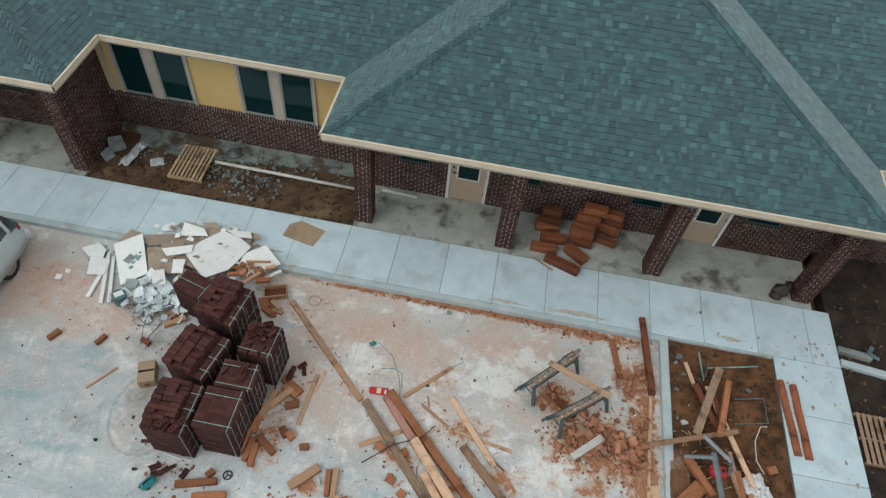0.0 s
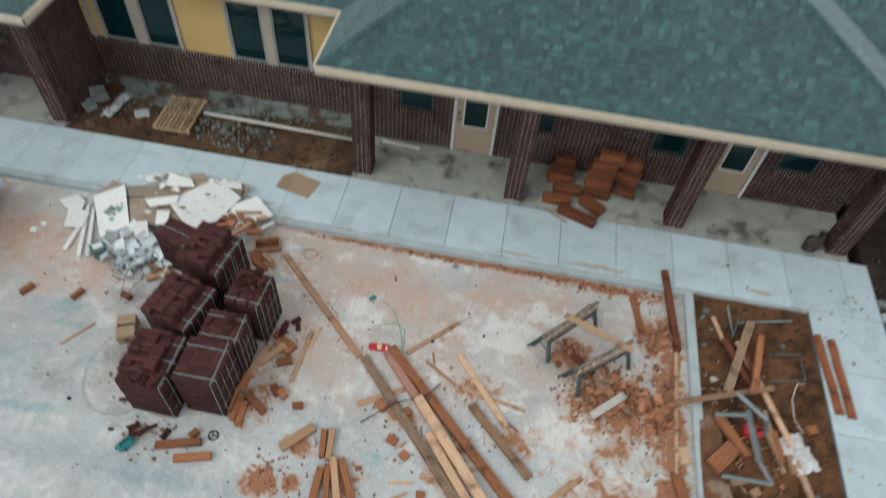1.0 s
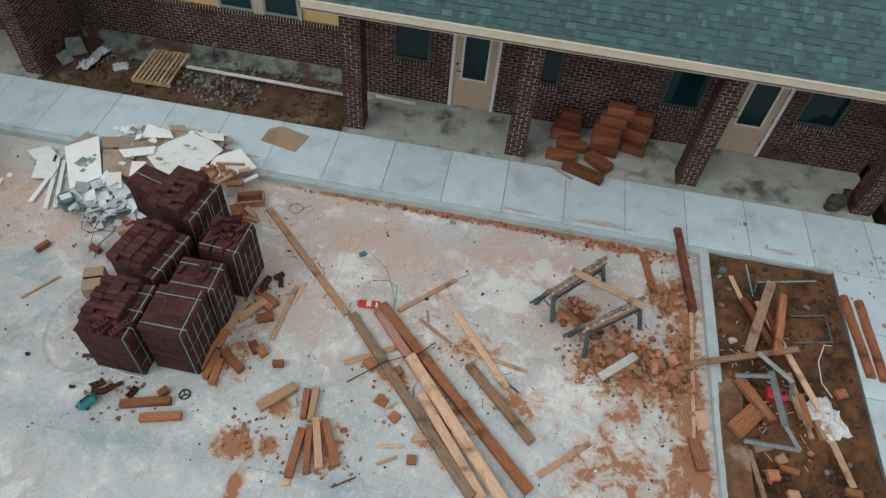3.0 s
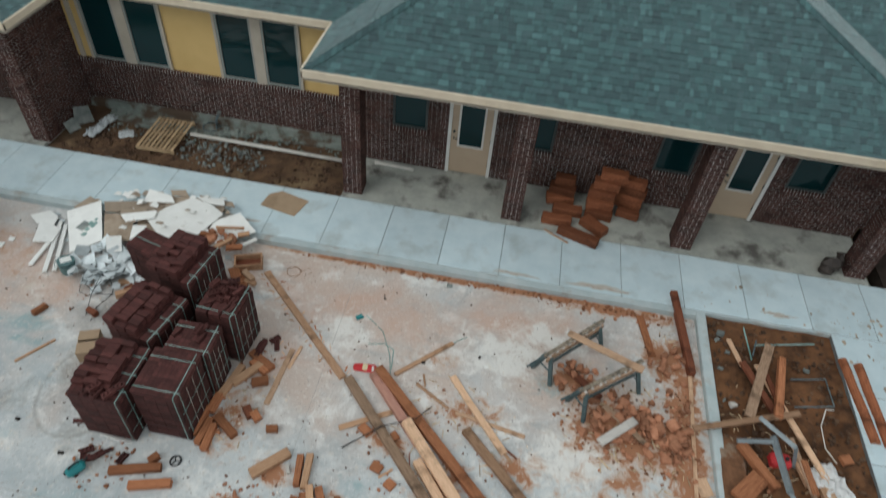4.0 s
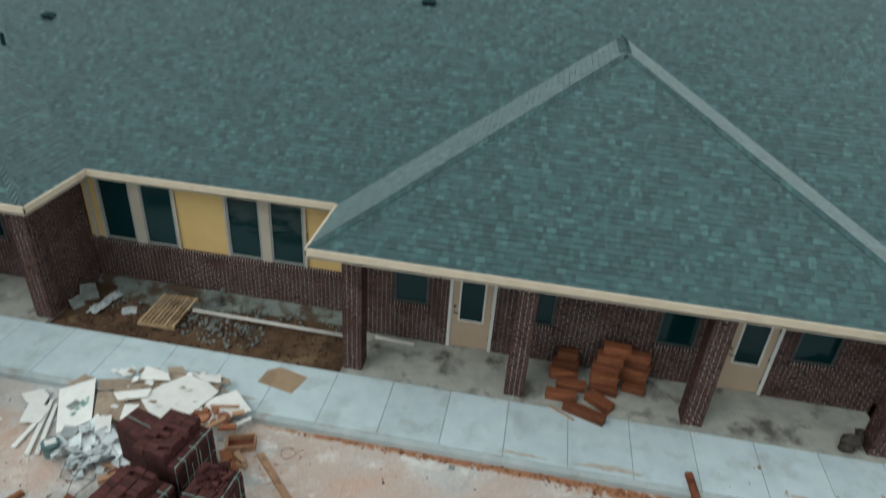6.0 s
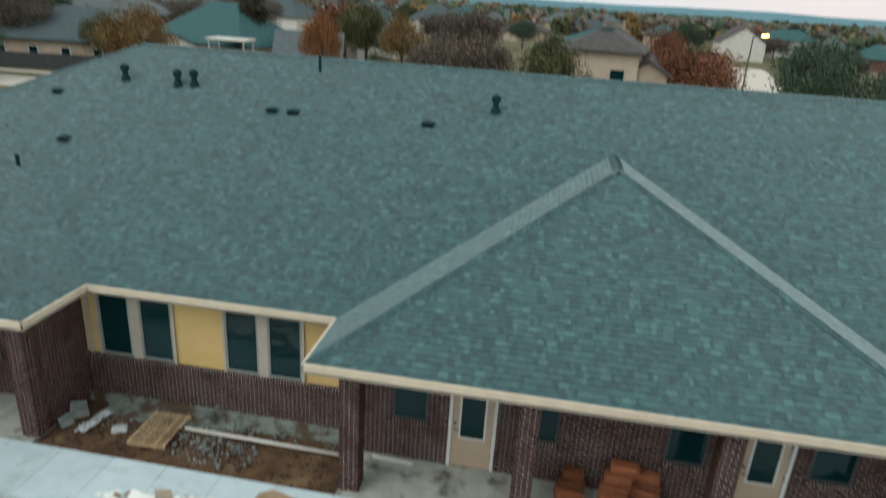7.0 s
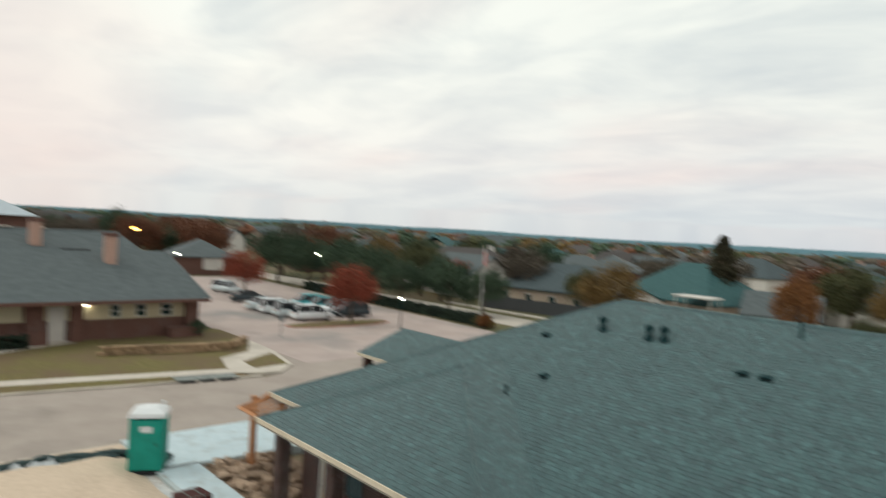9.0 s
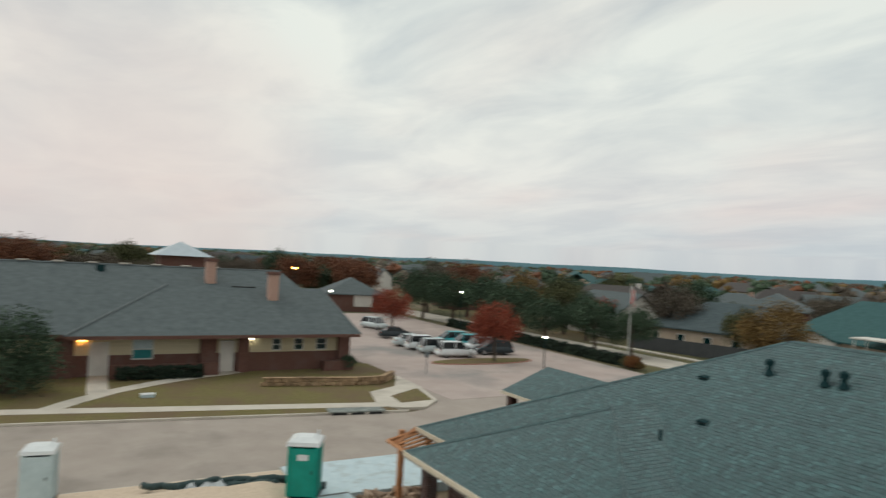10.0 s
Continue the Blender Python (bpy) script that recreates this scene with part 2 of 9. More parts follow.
# soft ovals on the court: x, y, half widths, strength
MUD = ((1.5, 9.2, 1.25, 0.8, 0.8), (2.5, 9.3, 0.42, 2.6, 0.8), (2.45, 7.0, 0.45, 1.8, 0.9), (1.5, 8.3, 0.8, 0.6, 0.42), (0.5, 10.0, 0.6, 0.6, 0.6), (-4.75, 6.5, 0.42, 0.32, 0.85), (-4.5, 5.9, 0.16, 0.4, 0.8), (-4.2, 6.6, 0.25, 0.25, 0.7), (-3.35, 6.75, 0.45, 0.45, 0.55),
       (-4.25, 7.25, 0.42, 0.22, 0.75), (-2.6, 8.15, 0.4, 0.25, 0.55), (-1.3, 9.0, 0.8, 0.35, 0.4), (-2.2, 10.0, 0.6, 0.2, 0.3), (2.2, 10.9, 0.55, 0.7, 0.75), (-1.0, 12.04, 4.2, 0.13, 0.9), (-4.6, 12.04, 1.6, 0.1, 0.7),
       (1.4, 11.95, 1.5, 0.22, 0.75), (-1.6, 7.4, 0.5, 0.7, 0.5), (-0.4, 8.1, 0.6, 0.4, 0.5), (1.35, 7.3, 1.3, 1.3, 0.46), (-5.3, 8.0, 0.5, 0.8, 0.4), (-11.4, 10.7, 1.1, 0.7, 0.3))
GREY = ((-10.2, 8.0, 2.2, 1.8, 0.8), (-7.4, 6.3, 3.4, 0.6, 0.7), (-10.8, 6.3, 2.0, 1.2, 0.7), (-3.4, 7.6, 1.0, 1.3, 0.5), (-9.6, 9.6, 1.2, 0.6, 0.5))
GRIME = ((-8.15, 8.3, 0.45, 0.75, 0.7), (-8.35, 9.7, 0.7, 0.5, 0.8), (-7.6, 7.2, 0.5, 0.35, 0.6), (-7.0, 6.9, 0.5, 0.25, 0.7), (-9.1, 7.6, 0.6, 0.5, 0.45), (-5.0, 8.6, 0.4, 0.9, 0.35), (-9.0, 10.4, 0.7, 0.5, 0.7), (-10.3, 6.6, 0.9, 0.4, 0.4))
TEAL = ((-9.7, 9.15, 0.75, 0.22, 0.9), (-9.4, 8.75, 0.5, 0.14, 0.8), (-10.6, 7.9, 1.0, 0.2, 0.7), (-9.3, 7.0, 0.9, 0.18, 0.7), (-6.6, 6.2, 1.4, 0.3, 0.6), (-3.0, 6.2, 0.9, 0.4, 0.7), (-2.9, 7.2, 0.5, 0.5, 0.5), (0.1, 9.9, 0.35, 0.3, 0.8), (-0.6, 6.6, 0.8, 0.5, 0.5))
SALMON = ((-11.6, 10.4, 1.6, 1.3, 0.9), (-9.6, 10.0, 1.0, 0.5, 0.5), (-3.6, 10.9, 2.0, 0.8, 0.75), (-0.6, 11.2, 2.2, 0.6, 0.7), (-4.4, 9.6, 0.8, 0.8, 0.4), (-11.0, 8.4, 1.0, 0.8, 0.4))
BLEACH = ((0.5, 8.5, 1.0, 0.8, 0.6), (-0.9, 10.4, 1.1, 0.7, 0.7), (1.3, 7.4, 0.8, 0.9, 0.5), (-0.1, 11.0, 0.9, 0.5, 0.6), (-3.9, 10.3, 0.9, 0.6, 0.5), (-8.9, 6.9, 1.0, 0.5, 0.4))


def court_mat():
    """Worn concrete court: pale grey-blue, rust-red mud film in patches and spills, white scuffs, dark tyre arcs."""
    m = mat("muddy_concrete_court", (0.43, 0.455, 0.46), (0.56, 0.58, 0.575), 1.3, 0.88, bump=0.25, bump_scale=50, detail=9)
    nt = m.node_tree
    b = nt.nodes["Principled BSDF"]
    c = b.inputs["Base Color"].links[0].from_socket
    geo = nt.nodes.new("ShaderNodeNewGeometry")

    def fractal(scale, dist=0.6, det=9.0, rough=0.68):
        n = nt.nodes.new("ShaderNodeTexNoise")
        n.inputs["Scale"].default_value, n.inputs["Detail"].default_value, n.inputs["Roughness"].default_value = scale, det, rough
        n.inputs["Distortion"].default_value = dist
        nt.links.new(geo.outputs["Position"], n.inputs["Vector"])
        return n.outputs["Fac"]

    def mixed(c, col, fac, lo, hi, amount):
        mr = nt.nodes.new("ShaderNodeMapRange")
        mr.inputs["From Min"].default_value, mr.inputs["From Max"].default_value = lo, hi
        mr.inputs["To Max"].default_value = amount
        nt.links.new(fac, mr.inputs["Value"])
        mx = nt.nodes.new("ShaderNodeMix"); mx.data_type = "RGBA"
        mx.inputs["B"].default_value = (*col, 1)
        nt.links.new(mr.outputs[0], mx.inputs["Factor"])
        nt.links.new(c, mx.inputs["A"])
        return mx.outputs["Result"]

    def math_node(op, x, y):
        n = nt.nodes.new("ShaderNodeMath"); n.operation = op
        for k, v in ((0, x), (1, y)):
            if isinstance(v, (int, float)):
                n.inputs[k].default_value = v
            else:
                nt.links.new(v, n.inputs[k])
        return n.outputs[0]

    # red clay tracked in near the walk, cleaner concrete further out
    sp = nt.nodes.new("ShaderNodeSeparateXYZ")
    nt.links.new(geo.outputs["Position"], sp.inputs[0])
    far = nt.nodes.new("ShaderNodeMapRange")
    far.inputs["From Min"].default_value, far.inputs["From Max"].default_value = 6.2, 9.4
    far.inputs["To Min"].default_value, far.inputs["To Max"].default_value = -0.16, 0.06
    nt.links.new(sp.outputs["Y"], far.inputs["Value"])
    c = mixed(c, (0.52, 0.41, 0.345), math_node("ADD", fractal(0.30, 0.4, 5.0, 0.55), far.outputs[0]), 0.44, 0.62, 0.85)
    c = mixed(c, (0.72, 0.71, 0.68), fractal(1.5, 0.25, 12.0, 0.72), 0.52, 0.63, 0.85)
    c = mixed(c, (0.66, 0.65, 0.62), fractal(6.0, 0.3), 0.58, 0.70, 0.7)
    c = mixed(c, (0.29, 0.33, 0.345), fractal(0.8, 0.9), 0.56, 0.70, 0.65)
    c = mixed(c, (0.46, 0.30, 0.22), fractal(2.3, 0.5), 0.58, 0.72, 0.4)
    c = mixed(c, (0.20, 0.20, 0.195), fractal(17.0, 0.2, 4.0, 0.6), 0.64, 0.72, 0.6)
    c = mixed(c, (0.70, 0.67, 0.63), fractal(11.0, 0.3, 5.0, 0.65), 0.60, 0.70, 0.7)
    # long wiping scuffs
    wv = nt.nodes.new("ShaderNodeTexNoise")
    mp = nt.nodes.new("ShaderNodeMapping")
    mp.inputs["Rotation"].default_value = (0, 0, radians(38))
    mp.inputs["Scale"].default_value = (0.5, 5.0, 1)
    nt.links.new(geo.outputs["Position"], mp.inputs[0])
    nt.links.new(mp.outputs[0], wv.inputs["Vector"])
    wv.inputs["Scale"].default_value, wv.inputs["Detail"].default_value, wv.inputs["Distortion"].default_value = 0.8, 6, 1.2
    c = mixed(c, (0.33, 0.36, 0.37), wv.outputs["Fac"], 0.60, 0.74, 0.55)
    def ovals(spots):
        """Soft ovals, to be broken up by noise."""
        total = None
        for x, y, rx, ry, w in spots:
            mp = nt.nodes.new("ShaderNodeMapping"); mp.vector_type = "TEXTURE"
            mp.inputs["Location"].default_value, mp.inputs["Scale"].default_value = (x, y, COURT_Z), (rx, ry, 1)
            nt.links.new(geo.outputs["Position"], mp.inputs[0])
            ln = nt.nodes.new("ShaderNodeVectorMath"); ln.operation = "LENGTH"
            nt.links.new(mp.outputs[0], ln.inputs[0])
            v = math_node("MULTIPLY", math_node("SUBTRACT", 1.25, ln.outputs["Value"]), w)
            total = v if total is None else math_node("MAXIMUM", total, v)
        return math_node("MULTIPLY", math_node("MINIMUM", math_node("MAXIMUM", total, -0.6), 0.75), 0.42)

    c = mixed(c, (0.53, 0.37, 0.295), math_node("ADD", ovals(SALMON), fractal(1.1, 0.5, 8.0, 0.65)), 0.55, 0.85, 0.85)
    c = mixed(c, (0.70, 0.68, 0.64), math_node("ADD", ovals(BLEACH), fractal(2.6, 0.6, 10.0, 0.7)), 0.62, 0.76, 0.9)
    c = mixed(c, (0.345, 0.385, 0.40), math_node("ADD", ovals(GREY), fractal(1.3, 0.8, 10.0, 0.68)), 0.60, 0.85, 0.75)
    c = mixed(c, (0.25, 0.36, 0.375), math_node("ADD", ovals(TEAL), fractal(3.5, 0.9, 8.0, 0.7)), 0.62, 0.86, 0.75)
    c = mixed(c, (0.20, 0.18, 0.155), math_node("ADD", ovals(GRIME), fractal(2.8, 0.5, 10.0, 0.7)), 0.60, 0.92, 0.75)
    # half ring scrubbed by a dragged tyre beside the bricks
    mp = nt.nodes.new("ShaderNodeMapping"); mp.vector_type = "TEXTURE"
    mp.inputs["Location"].default_value, mp.inputs["Scale"].default_value = (-7.85, 8.1, COURT_Z), (0.75, 0.95, 1)
    nt.links.new(geo.outputs["Position"], mp.inputs[0])
    ln = nt.nodes.new("ShaderNodeVectorMath"); ln.operation = "LENGTH"
    nt.links.new(mp.outputs[0], ln.inputs[0])
    off = math_node("ABSOLUTE", math_node("SUBTRACT", ln.outputs["Value"], 1.0), 0.0)
    c = mixed(c, (0.22, 0.21, 0.19), math_node("SUBTRACT", math_node("MULTIPLY", fractal(2.2, 0.6), 1.5), math_node("MULTIPLY", off, 5.0)), 0.45, 0.8, 0.5)
    c = mixed(c, (0.27, 0.22, 0.19), fractal(30.0, 0.2, 3.0, 0.6), 0.60, 0.70, 0.55)
    c = mixed(c, (0.74, 0.72, 0.69), fractal(23.0, 0.3, 4.0, 0.6), 0.60, 0.69, 0.5)
    # spills of brick dust
    spill_mask = math_node("ADD", ovals(MUD), fractal(3.2, 0.5, 10.0, 0.72))
    c = mixed(c, (0.46, 0.29, 0.19), spill_mask, 0.57, 0.69, 0.7)
    c = mixed(c, (0.33, 0.15, 0.075), spill_mask, 0.685, 0.735, 0.95)
    c = mixed(c, (0.58, 0.53, 0.46), fractal(5.5, 0.5, 9.0, 0.7), 0.57, 0.66, 0.6)
    nt.links.new(c, b.inputs["Base Color"])
    return m


COURT_Z = -0.15
M["court"] = court_mat()


# ---------------------------------------------------------------- mesh tools
class Geo:
    """Collects faces of one part."""

    def __init__(self):
        self.v, self.f = [], []

    def add(self, verts, faces, m=None):
        n = len(self.v)
        self.v += [tuple(m @ Vector(p)) for p in verts] if m else [tuple(p) for p in verts]
        self.f += [tuple(n + i for i in f) for f in faces]
        return self

    def box(self, x0, x1, y0, y1, z0, z1, m=None):
        v = [(x, y, z) for z in (z0, z1) for y in (y0, y1) for x in (x0, x1)]
        return self.add(v, [(0, 2, 3, 1), (4, 5, 7, 6), (0, 1, 5, 4), (2, 6, 7, 3), (0, 4, 6, 2), (1, 3, 7, 5)], m)

    def cbox(self, sx, sy, sz, b=0.01, m=None, wob=0.0, rng=None):
        """A box with chamfered edges, its base at z = 0, centred in x and y."""
        v, ids = [], {}
        for ix in (-1, 1):
            for iy in (-1, 1):
                for iz in (-1, 1):
                    j = [rng.uniform(-wob, wob) if wob else 0 for _ in range(3)]
                    for a in range(3):
                        d = [b, b, b]; d[a] = 0
                        ids[(ix, iy, iz, a)] = len(v)
                        v.append((ix * (sx / 2 - d[0]) + j[0], iy * (sy / 2 - d[1]) + j[1], sz / 2 + iz * (sz / 2 - d[2]) + j[2]))
        f = []
        s = (-1, 1)
        for i in s:
            f.append([ids[(i, a, c, 0)] for a, c in ((-1, -1), (1, -1), (1, 1), (-1, 1))][::i])
            f.append([ids[(a, i, c, 1)] for a, c in ((-1, -1), (-1, 1), (1, 1), (1, -1))][::i])
            f.append([ids[(a, c, i, 2)] for a, c in ((-1, -1), (1, -1), (1, 1), (-1, 1))][::i])
        for i in s:
            for j in s:
                f.append([ids[(i, j, -1, 0)], ids[(i, j, 1, 0)], ids[(i, j, 1, 1)], ids[(i, j, -1, 1)]][::-i * j])
                f.append([ids[(i, -1, j, 0)], ids[(i, 1, j, 0)], ids[(i, 1, j, 2)], ids[(i, -1, j, 2)]][::i * j])
                f.append([ids[(-1, i, j, 1)], ids[(1, i, j, 1)], ids[(1, i, j, 2)], ids[(-1, i, j, 2)]][::-i * j])
                for k in s:
                    f.append([ids[(i, j, k, 0)], ids[(i, j, k, 1)], ids[(i, j, k, 2)]][::i * j * k])
        return self.add(v, f, m)

    def plate(self, x0, x1, z0, z1, holes, y0, y1, m=None):
        """One upright slab with openings, its cells sharing their corners."""
        xs = sorted({x0, x1, *[v for h in holes for v in h[:2] if x0 < v < x1]})
        zs = sorted({z0, z1, *[v for h in holes for v in h[2:] if z0 < v < z1]})
        full = {(i, k) for i in range(len(xs) - 1) for k in range(len(zs) - 1)
                if not any(h[0] <= (xs[i] + xs[i + 1]) / 2 <= h[1] and h[2] <= (zs[k] + zs[k + 1]) / 2 <= h[3] for h in holes)}
        ids, v, f = {}, [], []

        def at(i, k, s):
            if (i, k, s) not in ids:
                ids[(i, k, s)] = len(v)
                v.append((xs[i], (y0, y1)[s], zs[k]))
            return ids[(i, k, s)]

        for i, k in sorted(full):
            f.append((at(i, k, 0), at(i + 1, k, 0), at(i + 1, k + 1, 0), at(i, k + 1, 0)))
            f.append((at(i, k, 1), at(i, k + 1, 1), at(i + 1, k + 1, 1), at(i + 1, k, 1)))
            for (di, dk), (a, b) in (((0, -1), ((0, 0), (1, 0))), ((1, 0), ((1, 0), (1, 1))), ((0, 1), ((1, 1), (0, 1))), ((-1, 0), ((0, 1), (0, 0)))):
                if (i + di, k + dk) not in full:
                    f.append((at(i + b[0], k + b[1], 0), at(i + a[0], k + a[1], 0), at(i + a[0], k + a[1], 1), at(i + b[0], k + b[1], 1)))
        return self.add(v, f, m)

    def prism(self, poly, z0, z1, m=None):
        n = len(poly)
        v = [(x, y, z0) for x, y in poly] + [(x, y, z1) for x, y in poly]
        f = [tuple(range(n))[::-1], tuple(range(n, 2 * n))] + [(i, (i + 1) % n, n + (i + 1) % n, n + i) for i in range(n)]
        return self.add(v, f, m)

    def tube(self, pts, r, n=6, r1=None):
        """A round bar along a line of points, tapering from r to r1."""
        pts = [Vector(p) for p in pts]
        rings, base = [], len(self.v)
        for i, p in enumerate(pts):
            d = (pts[min(i + 1, len(pts) - 1)] - pts[max(i - 1, 0)]).normalized()
            a = d.orthogonal().normalized() if abs(d.z) > 0.99 else d.cross(Vector((0, 0, 1))).normalized()
            c = d.cross(a)
            q = r if r1 is None else r + (r1 - r) * i / (len(pts) - 1)
            for k in range(n):
                t = 2 * math.pi * k / n
                self.v.append(tuple(p + q * (math.cos(t) * a + math.sin(t) * c)))
            rings.append(base + i * n)
        for i in range(len(pts) - 1):
            for k in range(n):
                self.f.append((rings[i] + k, rings[i] + (k + 1) % n, rings[i + 1] + (k + 1) % n, rings[i + 1] + k))
        self.f += [tuple(rings[0] + k for k in range(n))[::-1], tuple(rings[-1] + k for k in range(n))]
        return self

    def mesh(self, name, material, smooth=False):
        me = bpy.data.meshes.new(name)
        me.from_pydata(self.v, [], self.f)
        me.materials.append(material)
        if smooth:
            me.polygons.foreach_set("use_smooth", [True] * len(me.polygons))
        me.update()
        return me


def thing(name, at, label, category, group="", kind="", rz=0.0):
    ob = new(name)
    ob.empty_display_size = 0.2
    ob.matrix_basis = pose(*at, 0, 0, rz)
    return tagged(ob, label, category, group, kind)


def part(name, geo, material, parent, label="", smooth=False, world=False, kind=""):
    ob = new(name, geo if isinstance(geo, bpy.types.Mesh) else geo.mesh(name, material, smooth))
    ob.parent = parent
    if world and not parent.get("in_world"):
        ob.matrix_parent_inverse = parent.matrix_basis.inverted()
    if world:
        ob["in_world"] = True
    return tagged(ob, label, kind=kind)


def single(name, geo, material, label, category, group="", kind="", smooth=False, m=None):
    ob = new(name, geo if isinstance(geo, bpy.types.Mesh) else geo.mesh(name, material, smooth))
    if m:
        ob.matrix_basis = m
    return tagged(ob, label, category, group, kind)


def patch(x0, x1, y0, y1, z, amp, step, seed=0, freq=1.0, hump=0.0):
    """Uneven ground: a grid lifted by noise, with a skirt."""
    g = Geo()
    nx, ny = max(2, int((x1 - x0) / step)), max(2, int((y1 - y0) / step))
    for j in range(ny + 1):
        for i in range(nx + 1):
            x, y = x0 + (x1 - x0) * i / nx, y0 + (y1 - y0) * j / ny
            e = min(1, 4 * min(i / nx, 1 - i / nx, j / ny, 1 - j / ny) * 2)
            q = noise.fractal(Vector((x * freq, y * freq, seed)), 1.0, 2.0, 5)
            g.v.append((x, y, z + amp * q * (0.3 + 0.7 * e) + hump * e))
    w = nx + 1
    g.f += [(j * w + i, j * w + i + 1, (j + 1) * w + i + 1, (j + 1) * w + i) for j in range(ny) for i in range(nx)]
    edge = [i for i in range(w)] + [j * w + nx for j in range(1, ny + 1)] + [ny * w + i for i in range(nx - 1, -1, -1)] + [j * w for j in range(ny - 1, 0, -1)]
    n = len(g.v)
    g.v += [(g.v[i][0], g.v[i][1], z - 0.35) for i in edge]
    g.f += [(edge[i], n + i, n + (i + 1) % len(edge), edge[(i + 1) % len(edge)]) for i in range(len(edge))]
    return g


# ---------------------------------------------------------------- ground and paving
M["earth"] = mat("dry_grass_ground", (0.075, 0.08, 0.035), (0.15, 0.13, 0.06), 0.15, 1.0, bump=0.3, bump_scale=3, stain=(0.17, 0.135, 0.085), stain_scale=0.03, stain_at=(0.48, 0.6))
M["lawn"] = mat("mown_lawn", (0.115, 0.104, 0.032), (0.185, 0.15, 0.058), 3.0, 1.0, bump=0.6, bump_scale=25, stain=(0.145, 0.102, 0.055), stain_scale=0.30, stain_at=(0.42, 0.62))
M["road"] = mat("tan_concrete_road", (0.33, 0.28, 0.243), (0.39, 0.337, 0.295), 0.5, 0.9, bump=0.15, bump_scale=20, stain=(0.26, 0.225, 0.195), stain_scale=0.18, stain_at=(0.5, 0.7))
M["lot"] = mat("pale_concrete_lot", (0.39, 0.315, 0.285), (0.46, 0.38, 0.345), 0.3, 0.9, stain=(0.27, 0.25, 0.235), stain_scale=0.12, stain_at=(0.5, 0.68))
M["pale"] = mat("pale_concrete", (0.50, 0.45, 0.385), (0.58, 0.53, 0.46), 0.9, 0.9, stain=(0.40, 0.36, 0.31), stain_scale=0.4, stain_at=(0.52, 0.7))
M["sand"] = mat("pale_sand", (0.53, 0.415, 0.31), (0.64, 0.52, 0.40), 5, 1.0, bump=0.7, bump_scale=14)
M["mulch"] = mat("rubble_mulch", (0.12, 0.08, 0.05), (0.28, 0.2, 0.14), 7, 1.0, bump=0.9, bump_scale=18)

g = Geo()
R_OUT = 4600.0
ring = [(R_OUT * math.cos(2 * math.pi * k / 64), R_OUT * math.sin(2 * math.pi * k / 64)) for k in range(64)]
g.prism(ring, -2.0, -0.52)
single("ground", g, M["earth"], "dry grass and bare earth reaching the horizon", "ground", kind="structure")


def flat(name, poly, z, material, label, depth=0.5, category="paving"):
    return single(name, Geo().prism(poly, z - depth, z), material, label, category, kind="structure")


flat("court", [(-29.5, -40), (2.86, -40), (2.86, 12.09), (-29.5, 12.09)], COURT_Z, M["court"], "muddy pale concrete court with rust-red stains")
# saw-cut joints of the court
g = Geo()
for xj in (-16.4, -4.05):
    g.box(xj - 0.003, xj + 0.003, -20, 12.05, COURT_Z, COURT_Z + 0.002)
g.box(-29, 2.8, 6.197, 6.203, COURT_Z, COURT_Z + 0.002)
single("court_joint", g, mat("dusty_court_joint", (0.27, 0.25, 0.235), (0.40, 0.38, 0.36), 6, 0.95), "dark saw-cut joints in the concrete court", "joint", kind="structure")

pavement = thing("pavement", (0, 13, 0), "pale blue-grey new concrete walk in jointed panels", "pavement", kind="structure")
PJ = 1.28
# the bed below the panels is coloured dark for the shade in the joints
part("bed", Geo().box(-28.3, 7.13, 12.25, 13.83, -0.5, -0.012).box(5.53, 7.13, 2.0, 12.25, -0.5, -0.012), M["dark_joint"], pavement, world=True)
part("kerb_strip", Geo().box(-28.3, 2.86, 12.09, 12.245, -0.5, -0.008).box(2.86, 5.53, 12.20, 12.245, -0.5, -0.012), M["kerb"], pavement, "concrete kerb stained with red mud", world=True)


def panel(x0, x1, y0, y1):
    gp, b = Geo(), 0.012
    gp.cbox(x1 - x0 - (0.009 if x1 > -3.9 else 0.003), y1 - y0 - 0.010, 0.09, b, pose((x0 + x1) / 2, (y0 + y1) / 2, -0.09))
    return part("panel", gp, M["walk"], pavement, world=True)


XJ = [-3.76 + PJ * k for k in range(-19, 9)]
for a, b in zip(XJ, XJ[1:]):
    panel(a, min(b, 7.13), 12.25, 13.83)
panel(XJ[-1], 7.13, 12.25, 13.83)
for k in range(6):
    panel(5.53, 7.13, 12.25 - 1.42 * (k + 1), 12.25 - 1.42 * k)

porch = single("porch_slab", Geo().box(-5.02, 6.72, 13.835, 15.5, -0.5, -0.006), M["slab"], "stained grey concrete porch slab", "porch", kind="structure")
single("porch_slab", Geo().box(-22.6, -12.26, 13.835, 15.5, -0.5, -0.006), M["slab"], "grey concrete porch slab of the far wing", "porch", kind="structure")
single("planter_kerb", Geo().cbox(0.2, 10.2, 0.46, 0.02, pose(2.96, 7.14, -0.48)), M["kerb"], "white-grey concrete kerb beside the soil bed", "kerb", kind="structure")
single("soil_bed", patch(3.06, 5.53, 2.0, 12.2, -0.09, 0.12, 0.06, 3, 1.9), M["soil"], "uneven red-brown soil in the open planting bed", "soil", kind="structure")
single("soil_bed", patch(-12.25, -5.02, 13.83, 15.92, -0.09, 0.07, 0.08, 5, 1.8), M["bed_soil"], "dug brown soil bed between the two wings", "soil", kind="structure")
